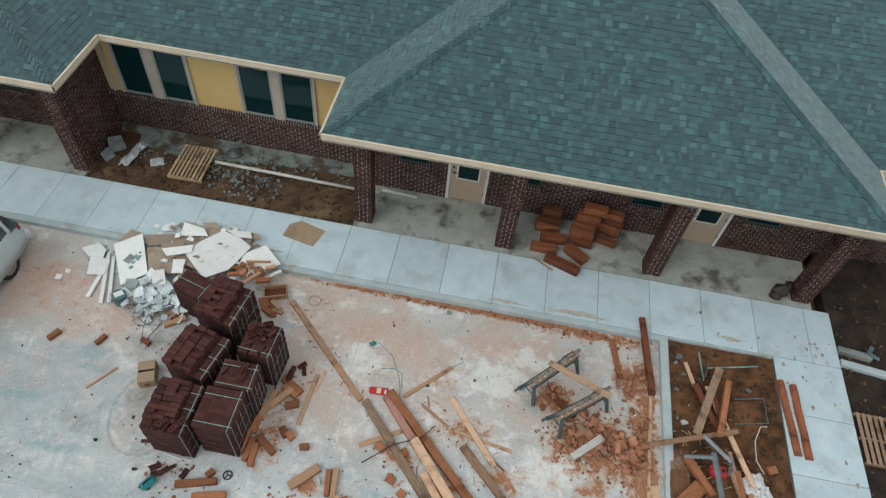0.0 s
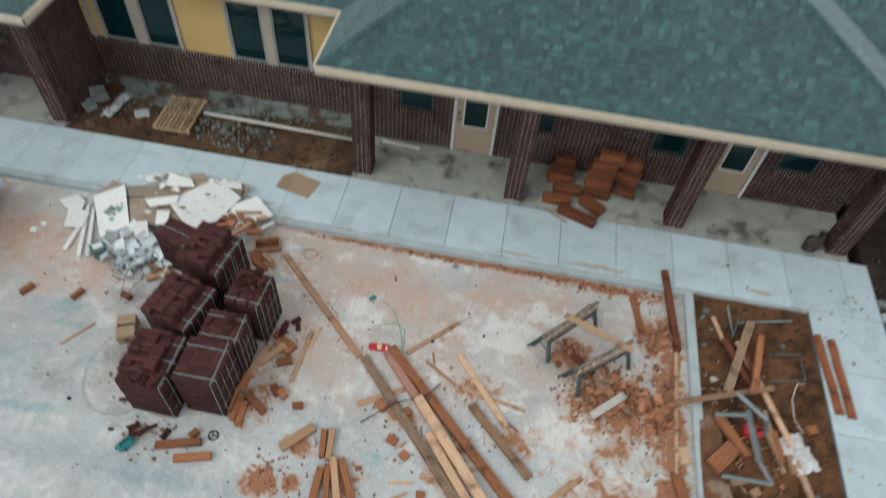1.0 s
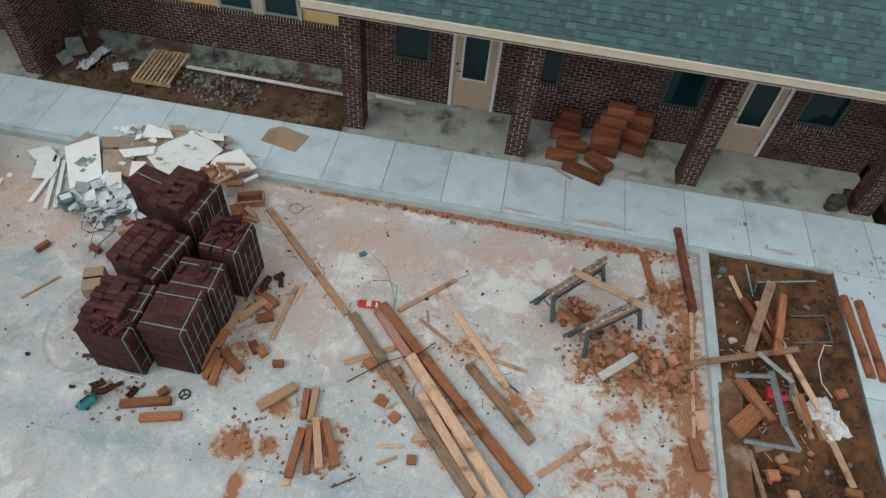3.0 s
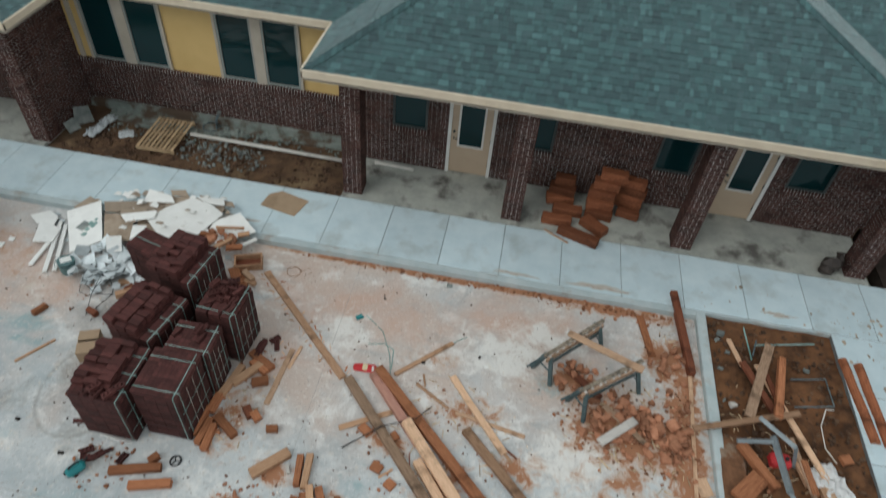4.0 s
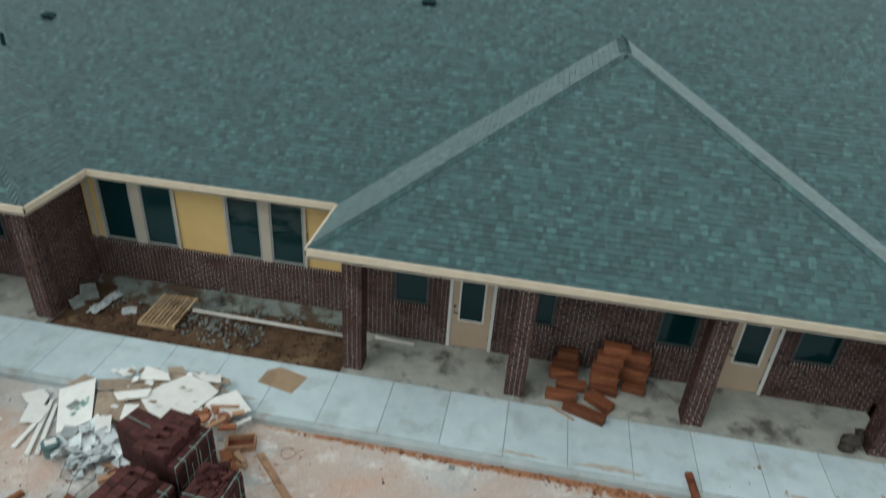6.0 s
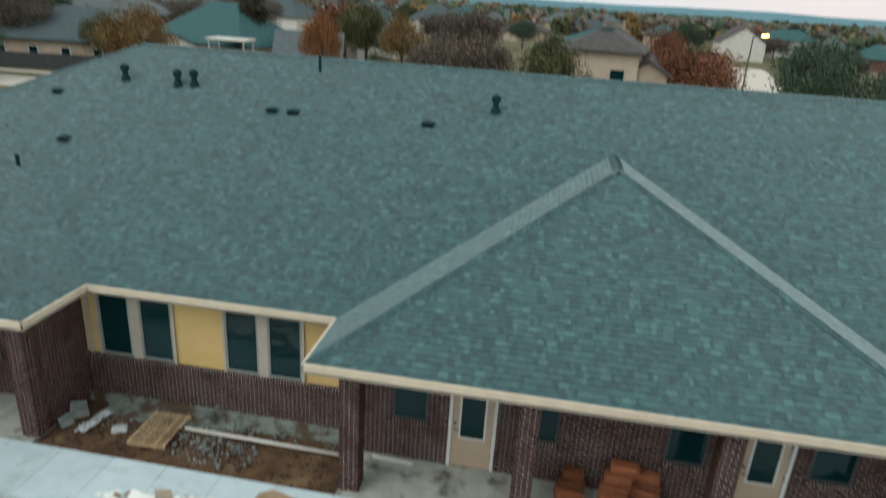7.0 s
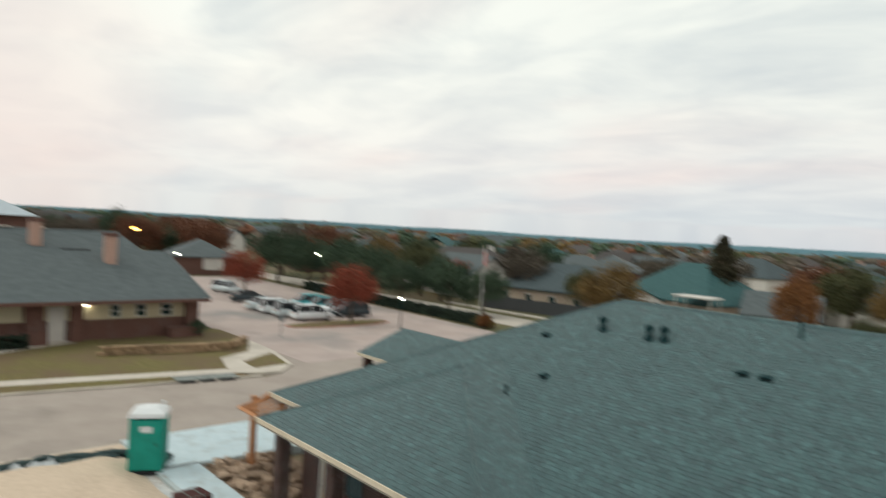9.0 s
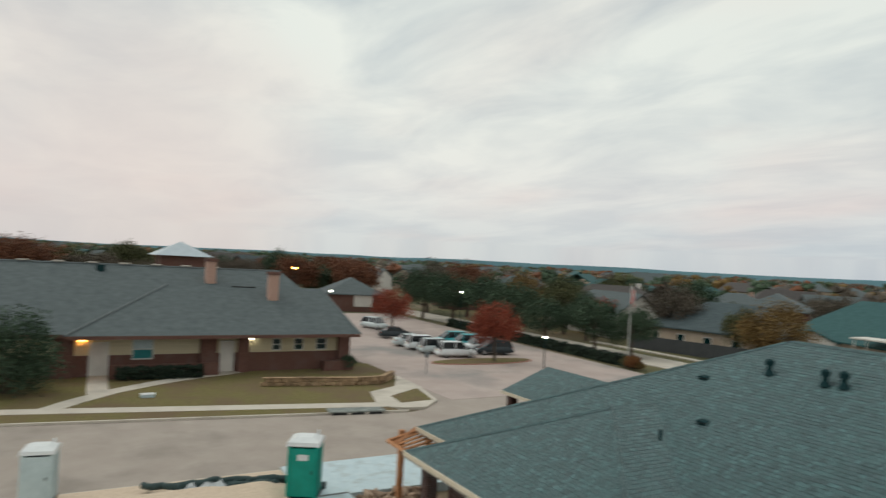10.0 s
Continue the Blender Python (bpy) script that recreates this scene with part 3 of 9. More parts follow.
single("mud_ridge", patch(2.915, 3.40, 4.0, 9.5, -0.06, 0.05, 0.06, 17, 2.2, 0.075), M["red_soil"], "red mud washed over the planter kerb", "soil", kind="structure")
single("soil_bed", patch(7.13, 20, -2, 15.92, -0.12, 0.08, 0.25, 8, 1.0), M["dark_soil"], "dark soil beside the walk", "soil", kind="structure")
single("soil_bed", patch(-27.9, -22.6, 13.83, 17.5, -0.1, 0.10, 0.15, 9, 1.5), M["mulch"], "bed of broken stone and soil beside the walk", "soil", kind="structure")
single("sand_mound", patch(-31, -23.5, 1.0, 11.9, -0.2, 0.18, 0.3, 11, 0.35, 0.55), M["sand"], "low heap of pale building sand", "sand", smooth=True)


# ---------------------------------------------------------------- building
building = thing("care_home", (-5, 16, 0), "single-storey brick building with grey-green shingle roof, under construction", "building")
rng = random.Random(7)
PITCH, EZ = 0.557, 3.355


def rects(x0, x1, z0, z1, holes):
    """The rectangle without its openings, as rectangles."""
    xs = sorted({x0, x1, *[v for h in holes for v in h[:2] if x0 < v < x1]})
    zs = sorted({z0, z1, *[v for h in holes for v in h[2:] if z0 < v < z1]})
    for a, b in zip(xs, xs[1:]):
        for c, d in zip(zs, zs[1:]):
            if not any(h[0] <= (a + b) / 2 <= h[1] and h[2] <= (c + d) / 2 <= h[3] for h in holes):
                yield a, b, c, d


BL, BH, MJ, BJ = 0.203, 0.0695, 0.0135, 0.0105


def brick_mesh(sx, sy, sz, name="brick"):
    return Geo().cbox(sx, sy, sz, 0.004).mesh(name, M["brick"])


LOOSE = brick_mesh(BL, 0.05, BH)


def brick_wall(name, m, length, z0, z1, holes=(), loose=None, label="", thick=0.14):
    """A wall along local x with its face at y = 0 looking to -y. Bricks stand proud of recessed mortar;
    those inside the stretch loose = (x0, x1, z0, z1) are single pieces."""
    gm = Geo()
    gm.plate(0, length, z0, z1, holes, 0.006, thick, m)
    wall = part(name, gm, M["wall_mortar"], building, label, world=True)
    gb, count = Geo(), 0
    rows = int((z1 - z0) / (BH + BJ))
    for r in range(rows):
        za = z0 + r * (BH + BJ) + BJ / 2
        zb = za + BH
        free = [(0.0, length)]
        for h in holes:
            if h[2] < zb - 0.01 and h[3] > za + 0.01:
                free = [q for a, b in free for q in ((a, min(b, h[0])), (max(a, h[1]), b)) if q[1] - q[0] > 0.02]
        x = -(BL + MJ) * (0.5 if r % 2 else 0.0)
        while x < length:
            for a, b in free:
                u, v = max(x, a), min(x + BL, b)
                if 0 < b - v < 0.045:
                    v = b
                if v - u > 0.025:
                    if loose and abs(v - u - BL) < 0.001 and loose[0] < u < loose[1] and loose[2] < za < loose[3] and count < 290:
                        ob = new("brick", LOOSE)
                        ob.parent = wall
                        ob.matrix_basis = m @ pose((u + v) / 2, 0.025 - rng.uniform(0, 0.003), za)
                        count += 1
                    else:
                        p = rng.uniform(-0.002, 0.002)
                        gb.add([(u, p, za), (v, p, za), (v, p, zb), (u, p, zb), (u, 0.05, za), (v, 0.05, za), (v, 0.05, zb), (u, 0.05, zb)],
                               [(0, 1, 2, 3), (3, 2, 6, 7), (0, 4, 5, 1), (0, 3, 7, 4), (1, 5, 6, 2)], m)
            x += BL + MJ
    part("brickwork", gb, M["bricks"], wall, world=True, kind="stuff")
    return wall


def rowlock(m, x0, x1, z, wall):
    """A course of bricks on edge under an opening, tipped outward."""
    gb, x = Geo(), x0
    while x < x1 - 0.03:
        gb.cbox(0.062, 0.13, 0.095, 0.004, m @ pose(x + 0.033, 0.03, z - 0.095, 8, 0, 0))
        x += 0.072
    part("sill_course", gb, M["bricks"], wall, world=True, kind="stuff")
    part("sill_bed", Geo().cbox(x1 - x0 - 0.01, 0.124, 0.090, 0.003, m @ pose((x0 + x1) / 2, 0.03, z - 0.095, 8, 0, 0)), M["mortar"], wall, "pale mortar between the sill bricks", world=True)


def window(x0, x1, z0, z1, m, label, fm=None, rail=None):
    fm = fm or M["wframe"]
    w = part("window", Geo().box(x0, x1, 0.03, 0.05, z0, z1, m), M["glass"], building, label, world=True)
    t = 0.05
    for q in ((x0, x0 + t, z0, z1), (x1 - t, x1, z0, z1), (x0 + t, x1 - t, z0, z0 + t), (x0 + t, x1 - t, z1 - t, z1)):
        part("frame", Geo().box(q[0], q[1], -0.005, 0.06, q[2], q[3], m), fm, w, world=True)
    if rail:
        part("rail", Geo().box(x0 + t, x1 - t, 0.005, 0.055, rail - 0.02, rail + 0.02, m), fm, w, world=True)
    # added dark panel behind the glass, stands in for the unlit room
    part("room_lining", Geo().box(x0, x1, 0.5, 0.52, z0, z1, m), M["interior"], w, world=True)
    return w


def door(x0, m, hinge_right=True, z1=2.12, width=1.076, label="tan half-glazed entrance door in a white frame"):
    d = part("door", Geo(), M["door"], building, label, world=True)
    x1, t = x0 + width, 0.075
    leaf = [(x0 + t, x1 - t)]
    a, b = leaf[0]
    w = b - a
    la, lb, lz0, lz1 = a + 0.2 * w, a + 0.8 * w, 0.79, 2.0
    gl = Geo()
    gl.plate(a, b, 0.01, z1 - t, [(la, lb, lz0, lz1)], 0.03, 0.075, m)
    part("leaf", gl, M["door"], d, world=True)
    part("pane", Geo().box(la, lb, 0.045, 0.055, lz0, lz1, m), M["glass"], d, "dark door glass", world=True)
    gf = Geo()
    for q in ((la - 0.03, la + 0.015, lz0 - 0.03, lz1 + 0.03), (lb - 0.015, lb + 0.03, lz0 - 0.03, lz1 + 0.03), (la, lb, lz0 - 0.03, lz0 + 0.015), (la, lb, lz1 - 0.015, lz1 + 0.03)):
        gf.box(q[0], q[1], 0.018, 0.03, q[2], q[3], m)
    part("glazing_bead", gf, M["white"], d, world=True)
    for q in ((x0, x0 + t, 0, z1), (x1 - t, x1, 0, z1), (x0 + t, x1 - t, z1 - t, z1)):
        part("jamb", Geo().box(q[0], q[1], -0.012, 0.09, q[2], q[3], m), M["white"], d, "white door jamb", world=True)
    hx = a + 0.07 if hinge_right else b - 0.07
    part("door_handle", Geo().tube([m @ Vector((hx, 0.03, 1.0)), m @ Vector((hx, -0.03, 1.0)), m @ Vector((hx + (0.1 if hinge_right else -0.1), -0.03, 1.0))], 0.012), M["metal"], d, world=True)
    part("deadbolt", Geo().tube([m @ Vector((hx, 0.03, 1.16)), m @ Vector((hx, 0.0, 1.16))], 0.028, 10), M["metal"], d, world=True)
    for hz in (0.35, 1.0, 1.8):
        xx = b if hinge_right else a
        part("hinge", Geo().box(xx - 0.012, xx + 0.012, 0.01, 0.03, hz - 0.05, hz + 0.05, m), M["metal"], d, world=True)
    return d


WALL_Y, REC_Y = 15.37, 15.9
# porch wall of the near wing
m_r = Matrix.Translation((-5.0, WALL_Y, 0))
near_open = [(-4.17, -3.36, 1.08, 2.3), (-1.27, -0.45, 1.02, 2.3), (1.84, 2.68, 1.0, 2.3), (4.74, 5.62, 1.08, 2.3)]
near_doors = [-2.873, 3.33]
holes = [(a + 5, b + 5, c, d) for a, b, c, d in near_open] + [(a + 5, a + 5 + 1.076, 0, 2.12) for a in near_doors]
wall_near = brick_wall("porch_wall", m_r, 11.75, 0.0, 3.2, holes, loose=(0.3, 5.6, 0.0, 1.9), label="dark red-brown brick wall with pale mortar")
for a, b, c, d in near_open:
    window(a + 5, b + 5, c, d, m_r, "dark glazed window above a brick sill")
    rowlock(m_r, a + 5 - 0.05, b + 5 + 0.05, c, wall_near)
for a in near_doors:
    door(a + 5, m_r)
# half wall, yellow sheathing and windows of the recess
m_c = Matrix.Translation((-12.3, REC_Y, 0))
wall_rec = brick_wall("half_wall", m_c, 7.3, 0.12, 1.18, loose=(2.7, 7.0, 0.1, 1.0), label="brick half wall under yellow sheathing")
rowlock(m_c @ pose(0, -0.02, 0), 0, 7.3, 1.27, wall_rec)
part("footing_ledge", Geo().prism([(-11.6, 15.78), (-11.5, 15.36), (-10.7, 15.24), (-9.4, 15.27), (-8.6, 15.36), (-7.7, 15.50), (-6.2, 15.56), (-5.02, 15.60), (-5.02, 15.78)], -0.5, -0.045), M["ledge"], building, "rough green-grey concrete ledge half covered by soil", world=True)
part("footing", Geo().box(-12.3, -5.0, 15.78, 16.1, -0.5, 0.12), M["ledge"], building, "exposed concrete footing ledge", world=True)
rec_win = [(-11.72, -10.88), (-10.62, -9.78), (-8.43, -7.59), (-7.35, -6.51)]
gs = Geo().plate(-12.3, -5.0, 1.2, 3.2, [(a, b, 1.3, 3.02) for a, b in rec_win], REC_Y + 0.02, REC_Y + 0.14)
part("sheathing", gs, M["sheath"], building, "yellow wall sheathing", world=True)
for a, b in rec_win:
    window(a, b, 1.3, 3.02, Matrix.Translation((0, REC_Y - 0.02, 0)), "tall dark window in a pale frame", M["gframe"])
for a, b in ((-10.88, -10.62), (-7.59, -7.35), (-11.78, -11.72), (-9.78, -9.72), (-8.49, -8.43), (-6.51, -6.45), (-12.06, -11.96)):
    part("trim", Geo().box(a, b, REC_Y - 0.04, REC_Y + 0.03, 1.28, 3.1), M["frame"], building, "beige vertical window trim", world=True)
# side walls of the recess
part_l = brick_wall("side_wall", Matrix.Translation((-12.17, 14.3, 0)) @ pose(0, 0, 0, 0, 0, 90), 1.75, 0.0, 3.2, label="dark brick return wall of the far wing")
brick_wall("return_wall", Matrix.Translation((-5.0, 15.95, 0)) @ pose(0, 0, 0, 0, 0, -90), 0.58, 0.0, 3.2)
# far wing
m_l = Matrix.Translation((-22.5, WALL_Y, 0))
far_open = [(-19.7, -18.75, 1.15, 2.15), (-15.1, -14.15, 1.15, 2.15)]
holes = [(a + 22.5, b + 22.5, c, d) for a, b, c, d in far_open] + [(-21.3 + 22.5, -21.3 + 22.5 + 1.076, 0, 2.12), (-17.3 + 22.5, -17.3 + 22.5 + 1.076, 0, 2.12)]
wall_far = brick_wall("porch_wall", m_l, 10.28, 0.0, 3.2, holes, label="brick porch wall of the far wing")
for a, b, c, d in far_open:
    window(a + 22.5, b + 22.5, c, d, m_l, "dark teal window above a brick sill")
    rowlock(m_l, a + 22.5 - 0.05, b + 22.5 + 0.05, c, wall_far)
for a in (-21.3, -17.3):
    door(a + 22.5, m_l)
# walls out of sight that close the house
part("wall", Geo().box(14.0, 30, REC_Y, REC_Y + 0.2, -0.4, 3.2), M["bricks"], building, "brick wall beyond the porch", world=True)
brick_wall("east_wall", Matrix.Translation((6.75, REC_Y, 0)), 7.25, -0.1, 3.2, label="dark brick wall beyond the porch")
brick_wall("east_return", Matrix.Translation((6.758, WALL_Y + 0.055, 0)) @ pose(0, 0, 0, 0, 0, 90), 0.475, 0.0, 3.2)
part("wall", Geo().box(-22.5, -22.3, WALL_Y, 31.5, -0.4, 3.2), M["bricks"], building, world=True)
part("wall", Geo().box(-22.5, 30, 31.3, 31.5, -0.4, 3.2), M["bricks"], building, world=True)
part("wall", Geo().box(29.8, 30, REC_Y, 31.5, -0.4, 3.2), M["bricks"], building, world=True)
part("wall", Geo().box(-25.0, -22.5, 17.4, 31.5, -0.4, 3.2), M["bricks"], building, world=True)

# brick columns: two bricks a side, alternate courses lapped
CW = 0.43
PIECES = {}


def col_piece(sx, sy):
    k = (round(sx, 3), round(sy, 3))
    if k not in PIECES:
        PIECES[k] = brick_mesh(sx, sy, BH)
    return PIECES[k]


def column(x, y, loose):
    core = part("column", Geo().box(x - CW / 2 + 0.011, x + CW / 2 - 0.011, y - CW / 2 + 0.011, y + CW / 2 - 0.011, -0.02, 3.16), M["mortar"], building, "square brick porch column with pale mortar", world=True)
    gb = Geo()
    off = building.matrix_basis.translation
    full, half = (CW - MJ) / 2, (CW - 2 * MJ) / 4
    for r in range(int(3.16 / (BH + BJ))):
        z = r * (BH + BJ) + BJ / 2
        sizes = [full, full] if r % 2 == 0 else [half, 2 * half, half]
        px = -CW / 2
        for i, sx in enumerate(sizes):
            py = -CW / 2
            for j, sy in enumerate(sizes):
                if not (len(sizes) == 3 and i == 1 and j == 1):
                    jx, jy = rng.uniform(-0.0015, 0.0015), rng.uniform(-0.0015, 0.0015)
                    q = pose(x + px + sx / 2 + jx, y + py + sy / 2 + jy, z)
                    if loose:
                        ob = new("brick", col_piece(sx, sy))
                        ob.parent = core
                        ob.matrix_basis = q
                    else:
                        gb.cbox(sx, sy, BH, 0.004, q)
                py += sy + MJ
            px += sx + MJ
    if not loose:
        part("brickwork", gb, M["bricks"], core, world=True, kind="stuff")


COL_Y = 14.2
for cx, near in ((-4.78, True), (-1.13, True), (2.68, True), (6.44, True), (-12.38, True), (-15.45, False), (-18.65, False), (-21.9, False)):
    column(cx, COL_Y, near)

# ---------------------------------------------------------------- roof
roof = part("roof", Geo(), M["deck"], building, "hipped roof of laminated grey-green shingles", world=True)
# GAP bares dark deck between courses to stand for their shadow lines
EXPO, GAP = 0.143, 0.013
TABS = {}


def tab_faces(bl, br, tl, tr, v0, v1, h):
    return [(bl, v0, h), (br, v0, h), (tr, v1, 0.003), (tl, v1, 0.003), (bl, v0, 0), (br, v0, 0)], [(0, 1, 2, 3), (4, 5, 1, 0), (4, 0, 3), (5, 2, 1)]


def roof_plane(pts, loose=0):
    """Shingle courses on a plane whose first edge is the eave, seen from outside left to right."""
    pts = [Vector(p) for p in pts]
    u = (pts[1] - pts[0]).normalized()
    nrm = u.cross(pts[2] - pts[1]).normalized()
    v = nrm.cross(u)
    m = Matrix((u, v, nrm)).transposed().to_4x4()
    m.translation = pts[0]
    poly = [((p - pts[0]).dot(u), (p - pts[0]).dot(v)) for p in pts]
    top = max(q[1] for q in poly)

    def span(h):
        xs = []
        for (a, b), (c, d) in zip(poly, poly[1:] + poly[:1]):
            if (b - h) * (d - h) < 0:
                xs.append(a + (c - a) * (h - b) / (d - b))
        return (min(xs), max(xs)) if len(xs) > 1 else None

    deck = Geo()
    n = len(pts)
    deck.v = [tuple(p - nrm * 0.004) for p in pts] + [tuple(p - nrm * 0.05) for p in pts]
    deck.f = [tuple(range(n)), tuple(range(n, 2 * n))[::-1]] + [(i, n + i, n + (i + 1) % n, (i + 1) % n) for i in range(n)]
    part("roof_deck", deck, M["deck"], roof, world=True)
    gs = Geo()
    k, made = 0, 0
    while k * EXPO < top - 0.02:
        v0, v1 = k * EXPO - (0.02 if k == 0 else 0), min((k + 1) * EXPO - GAP, top)
        a, b = span(max(v0, 0.004) + 0.003), span(min(v1, top - 0.004))
        k += 1
        if not a:
            continue
        b = b or a
        x = min(a[0], b[0]) - rng.uniform(0, 0.3)
        end = max(a[1], b[1])
        while x < end:
            w = rng.choice((0.07, 0.09, 0.12, 0.15, 0.19))
            h = rng.choice((0.006, 0.006, 0.010))
            u0, u1 = v0 - rng.choice((0, 0, 0.010, 0.004)) * (k > 1), min(v1 + rng.choice((0, 0.006, -0.006, 0.009)), top)
            bl, br = min(max(x, a[0]), a[1]), min(max(x + w - 0.003, a[0]), a[1])
            tl, tr = min(max(x, b[0]), b[1]), min(max(x + w - 0.003, b[0]), b[1])
            if br - bl > 0.01 or tr - tl > 0.01:
                if made < loose and k > 1 and bl == tl and br == tr and br - bl > w - 0.004 and 2.0 < bl < 6.5:
                    key = (w, h)
                    if key not in TABS:
                        gt = Geo()
                        gt.add(*tab_faces(0, w - 0.003, 0, w - 0.003, 0, EXPO - GAP, h))
                        TABS[key] = gt.mesh("shingle", M["shingle"])
                    ob = new("shingle", TABS[key])
                    ob.parent = roof
                    ob.matrix_basis = m @ Matrix.Translation((bl, u0, 0))
                    made += 1
                else:
                    gs.add(*tab_faces(bl, br, tl, tr, u0, u1, h), m)
            x += w
    part("shingle_field", gs, M["shingles"], roof, world=True, kind="stuff")


def cap(p, q, left, right, material="caps"):
    """Overlapping bent cap shingles along a hip or ridge; left and right are the slopes' down directions."""
    p, q = Vector(p), Vector(q)
    d = q - p
    n = int(d.length / EXPO)
    d.normalize()
    lf, rt = Vector(left).normalized(), Vector(right).normalized()
    gc = Geo()
    for i in range(n):
        a = p + d * (i * EXPO)
        b = a + d * (EXPO - 0.012)
        w = min(0.172, 0.02 + 0.5 * i * EXPO) + rng.uniform(-0.006, 0.006)
        up = Vector((0, 0, 1))
        a1, b1 = a + up * 0.035, b + up * 0.018
        gc.add([a1, b1, a1 + lf * w, b1 + lf * w, a1 + rt * w, b1 + rt * w, a1 - up * 0.016, a1 + lf * w - up * 0.016, a1 + rt * w - up * 0.016],
               [(0, 2, 3, 1), (0, 1, 5, 4), (0, 6, 7, 2), (0, 4, 8, 6)])
    up = Vector((0, 0, 1))
    p = p + d * 0.3
    # dark strip that draws the shadow lines between cap shingles
    gu = Geo().add([p + up * 0.012, q + up * 0.012, p + lf * 0.165 + up * 0.012, q + lf * 0.165 + up * 0.012, p + rt * 0.165 + up * 0.012, q + rt * 0.165 + up * 0.012], [(0, 2, 3, 1), (0, 1, 5, 4)])
    part("cap_underlay", gu, M["deck"], roof, world=True)
    part("hip_cap", gc, M[material], roof, world=True, kind="stuff")


def fascia(p, q):
    p, q = Vector(p), Vector(q)
    d = (q - p).normalized()
    n = d.cross(Vector((0, 0, 1)))
    m = Matrix((d, -n, Vector((0, 0, 1)))).transposed().to_4x4()
    m.translation = p
    part("fascia_board", Geo().box(-0.012, (q - p).length + 0.012, -0.012, 0.014, -0.135, 0.012, m), M["fascia"], building, "cream fascia board", world=True)
    part("drip_edge", Geo().box(-0.015, (q - p).length + 0.015, -0.024, 0.02, -0.006, 0.026, m), M["fascia"], building, world=True)


RY, RZ = 23.86, 8.067
eA, eB, eC, eD = (-11.54, 13.41, EZ), (-11.54, 15.4, EZ), (-5.53, 15.4, EZ), (-5.53, 13.41, EZ)
eF, apex = (6.8, 13.41, EZ), (0.38, 18.95, 6.441)
eG = (6.8, 15.4, EZ)
backz = lambda z: 15.4 + (z - EZ) / PITCH
vtop = (0.38, backz(6.441), 6.441)
la, lapex = (-22.5, 13.41, EZ), (-16.97, 17.87, 5.82)
lv = (-16.97, backz(5.82), 5.82)
lb = (-22.5, 15.4, EZ)
mL, mHip, mR, mEnd = (-25.3, 15.4, EZ), (-15.0, RY, RZ), (24.0, RY, RZ), (30.5, 15.4, EZ)
roof_plane([eD, eF, apex], loose=300)
roof_plane([eC, eD, apex, vtop])
roof_plane([eF, eG, vtop, apex])
roof_plane([la, eA, lapex])
roof_plane([eA, eB, lv, lapex])
roof_plane([lb, la, lapex, lv])
# the main slope, in three convex pieces round the two wings
roof_plane([eB, eC, vtop, (0.38, RY, RZ), mHip, (-16.97, 22.27, 7.146), lv])
roof_plane([eG, mEnd, mR, (0.38, RY, RZ), vtop])
roof_plane([mL, lb, lv, (-16.97, 22.27, 7.146)])
# slopes out of sight
back = [(30.5, 32.4, EZ), (-25.3, 32.4, EZ)]
roof_plane([back[0], back[1], mHip, mR])
roof_plane([(-25.3, 32.4, EZ), mL, mHip])
roof_plane([mEnd, back[0], mR])
s_, c_ = PITCH, 1.0
DF, DB, DL, DR = (0, -c_, -s_), (0, c_, -s_), (-c_, 0, -s_), (c_, 0, -s_)
cap(eD, apex, DL, DF)
cap(eF, apex, DF, DR)
cap(apex, vtop, DL, DR)
cap(la, lapex, DL, DF, "shingles")
cap(eA, lapex, DF, DR, "shingles")
cap(lapex, lv, DL, DR, "shingles")
cap(mL, mHip, DL, DF, "shingles")
cap(mHip, mR, DB, DF, "shingles")
for a, b in ((la, eA), (eA, eB), (eB, eC), (eC, eD), (eD, eF), (eF, eG), (eG, mEnd), (mL, lb), (lb, la), ((-25.3, 32.4, EZ), mL)):
    fascia(a, b)
for x0, x1, y0, y1 in ((-22.5, -11.54, 13.42, 15.5), (-5.53, 6.8, 13.42, 15.5), (-25.3, 30, 15.42, 16.0)):
    part("soffit", Geo().box(x0 + 0.02, x1 - 0.02, y0, y1, 3.155 if y0 < 15 else 3.16, 3.17), M["soffit"], building, world=True)
# entrance canopy roof at the far end
cz = 4.68
roof_plane([(-30.8, 23.4, EZ), (-25.2, 23.4, EZ), (-22.0, 25.85, cz), (-30.0, 25.85, cz)])
roof_plane([(-25.2, 28.3, EZ), (-30.8, 28.3, EZ), (-30.0, 25.85, cz), (-22.0, 25.85, cz)])
fascia((-30.8, 23.4, EZ), (-25.2, 23.4, EZ))
fascia((-30.8, 28.3, EZ), (-30.8, 23.4, EZ))
for yy in (23.8, 27.9):
    part("canopy_post", Geo().box(-30.5, -30.1, yy - 0.2, yy + 0.2, -0.5, 3.2), M["bricks"], building, world=True)


# ---------------------------------------------------------------- loose things on the building site
def wood(name, c1, c2, rnd=0.25):
    return mat(name, c1, c2, 5, 0.75, bump=0.25, bump_scale=25, rnd=rnd, stretch=(1, 9, 9), spec=0.2, stain=tuple(c * 0.42 for c in c1), stain_scale=3.5, stain_at=(0.53, 0.74))


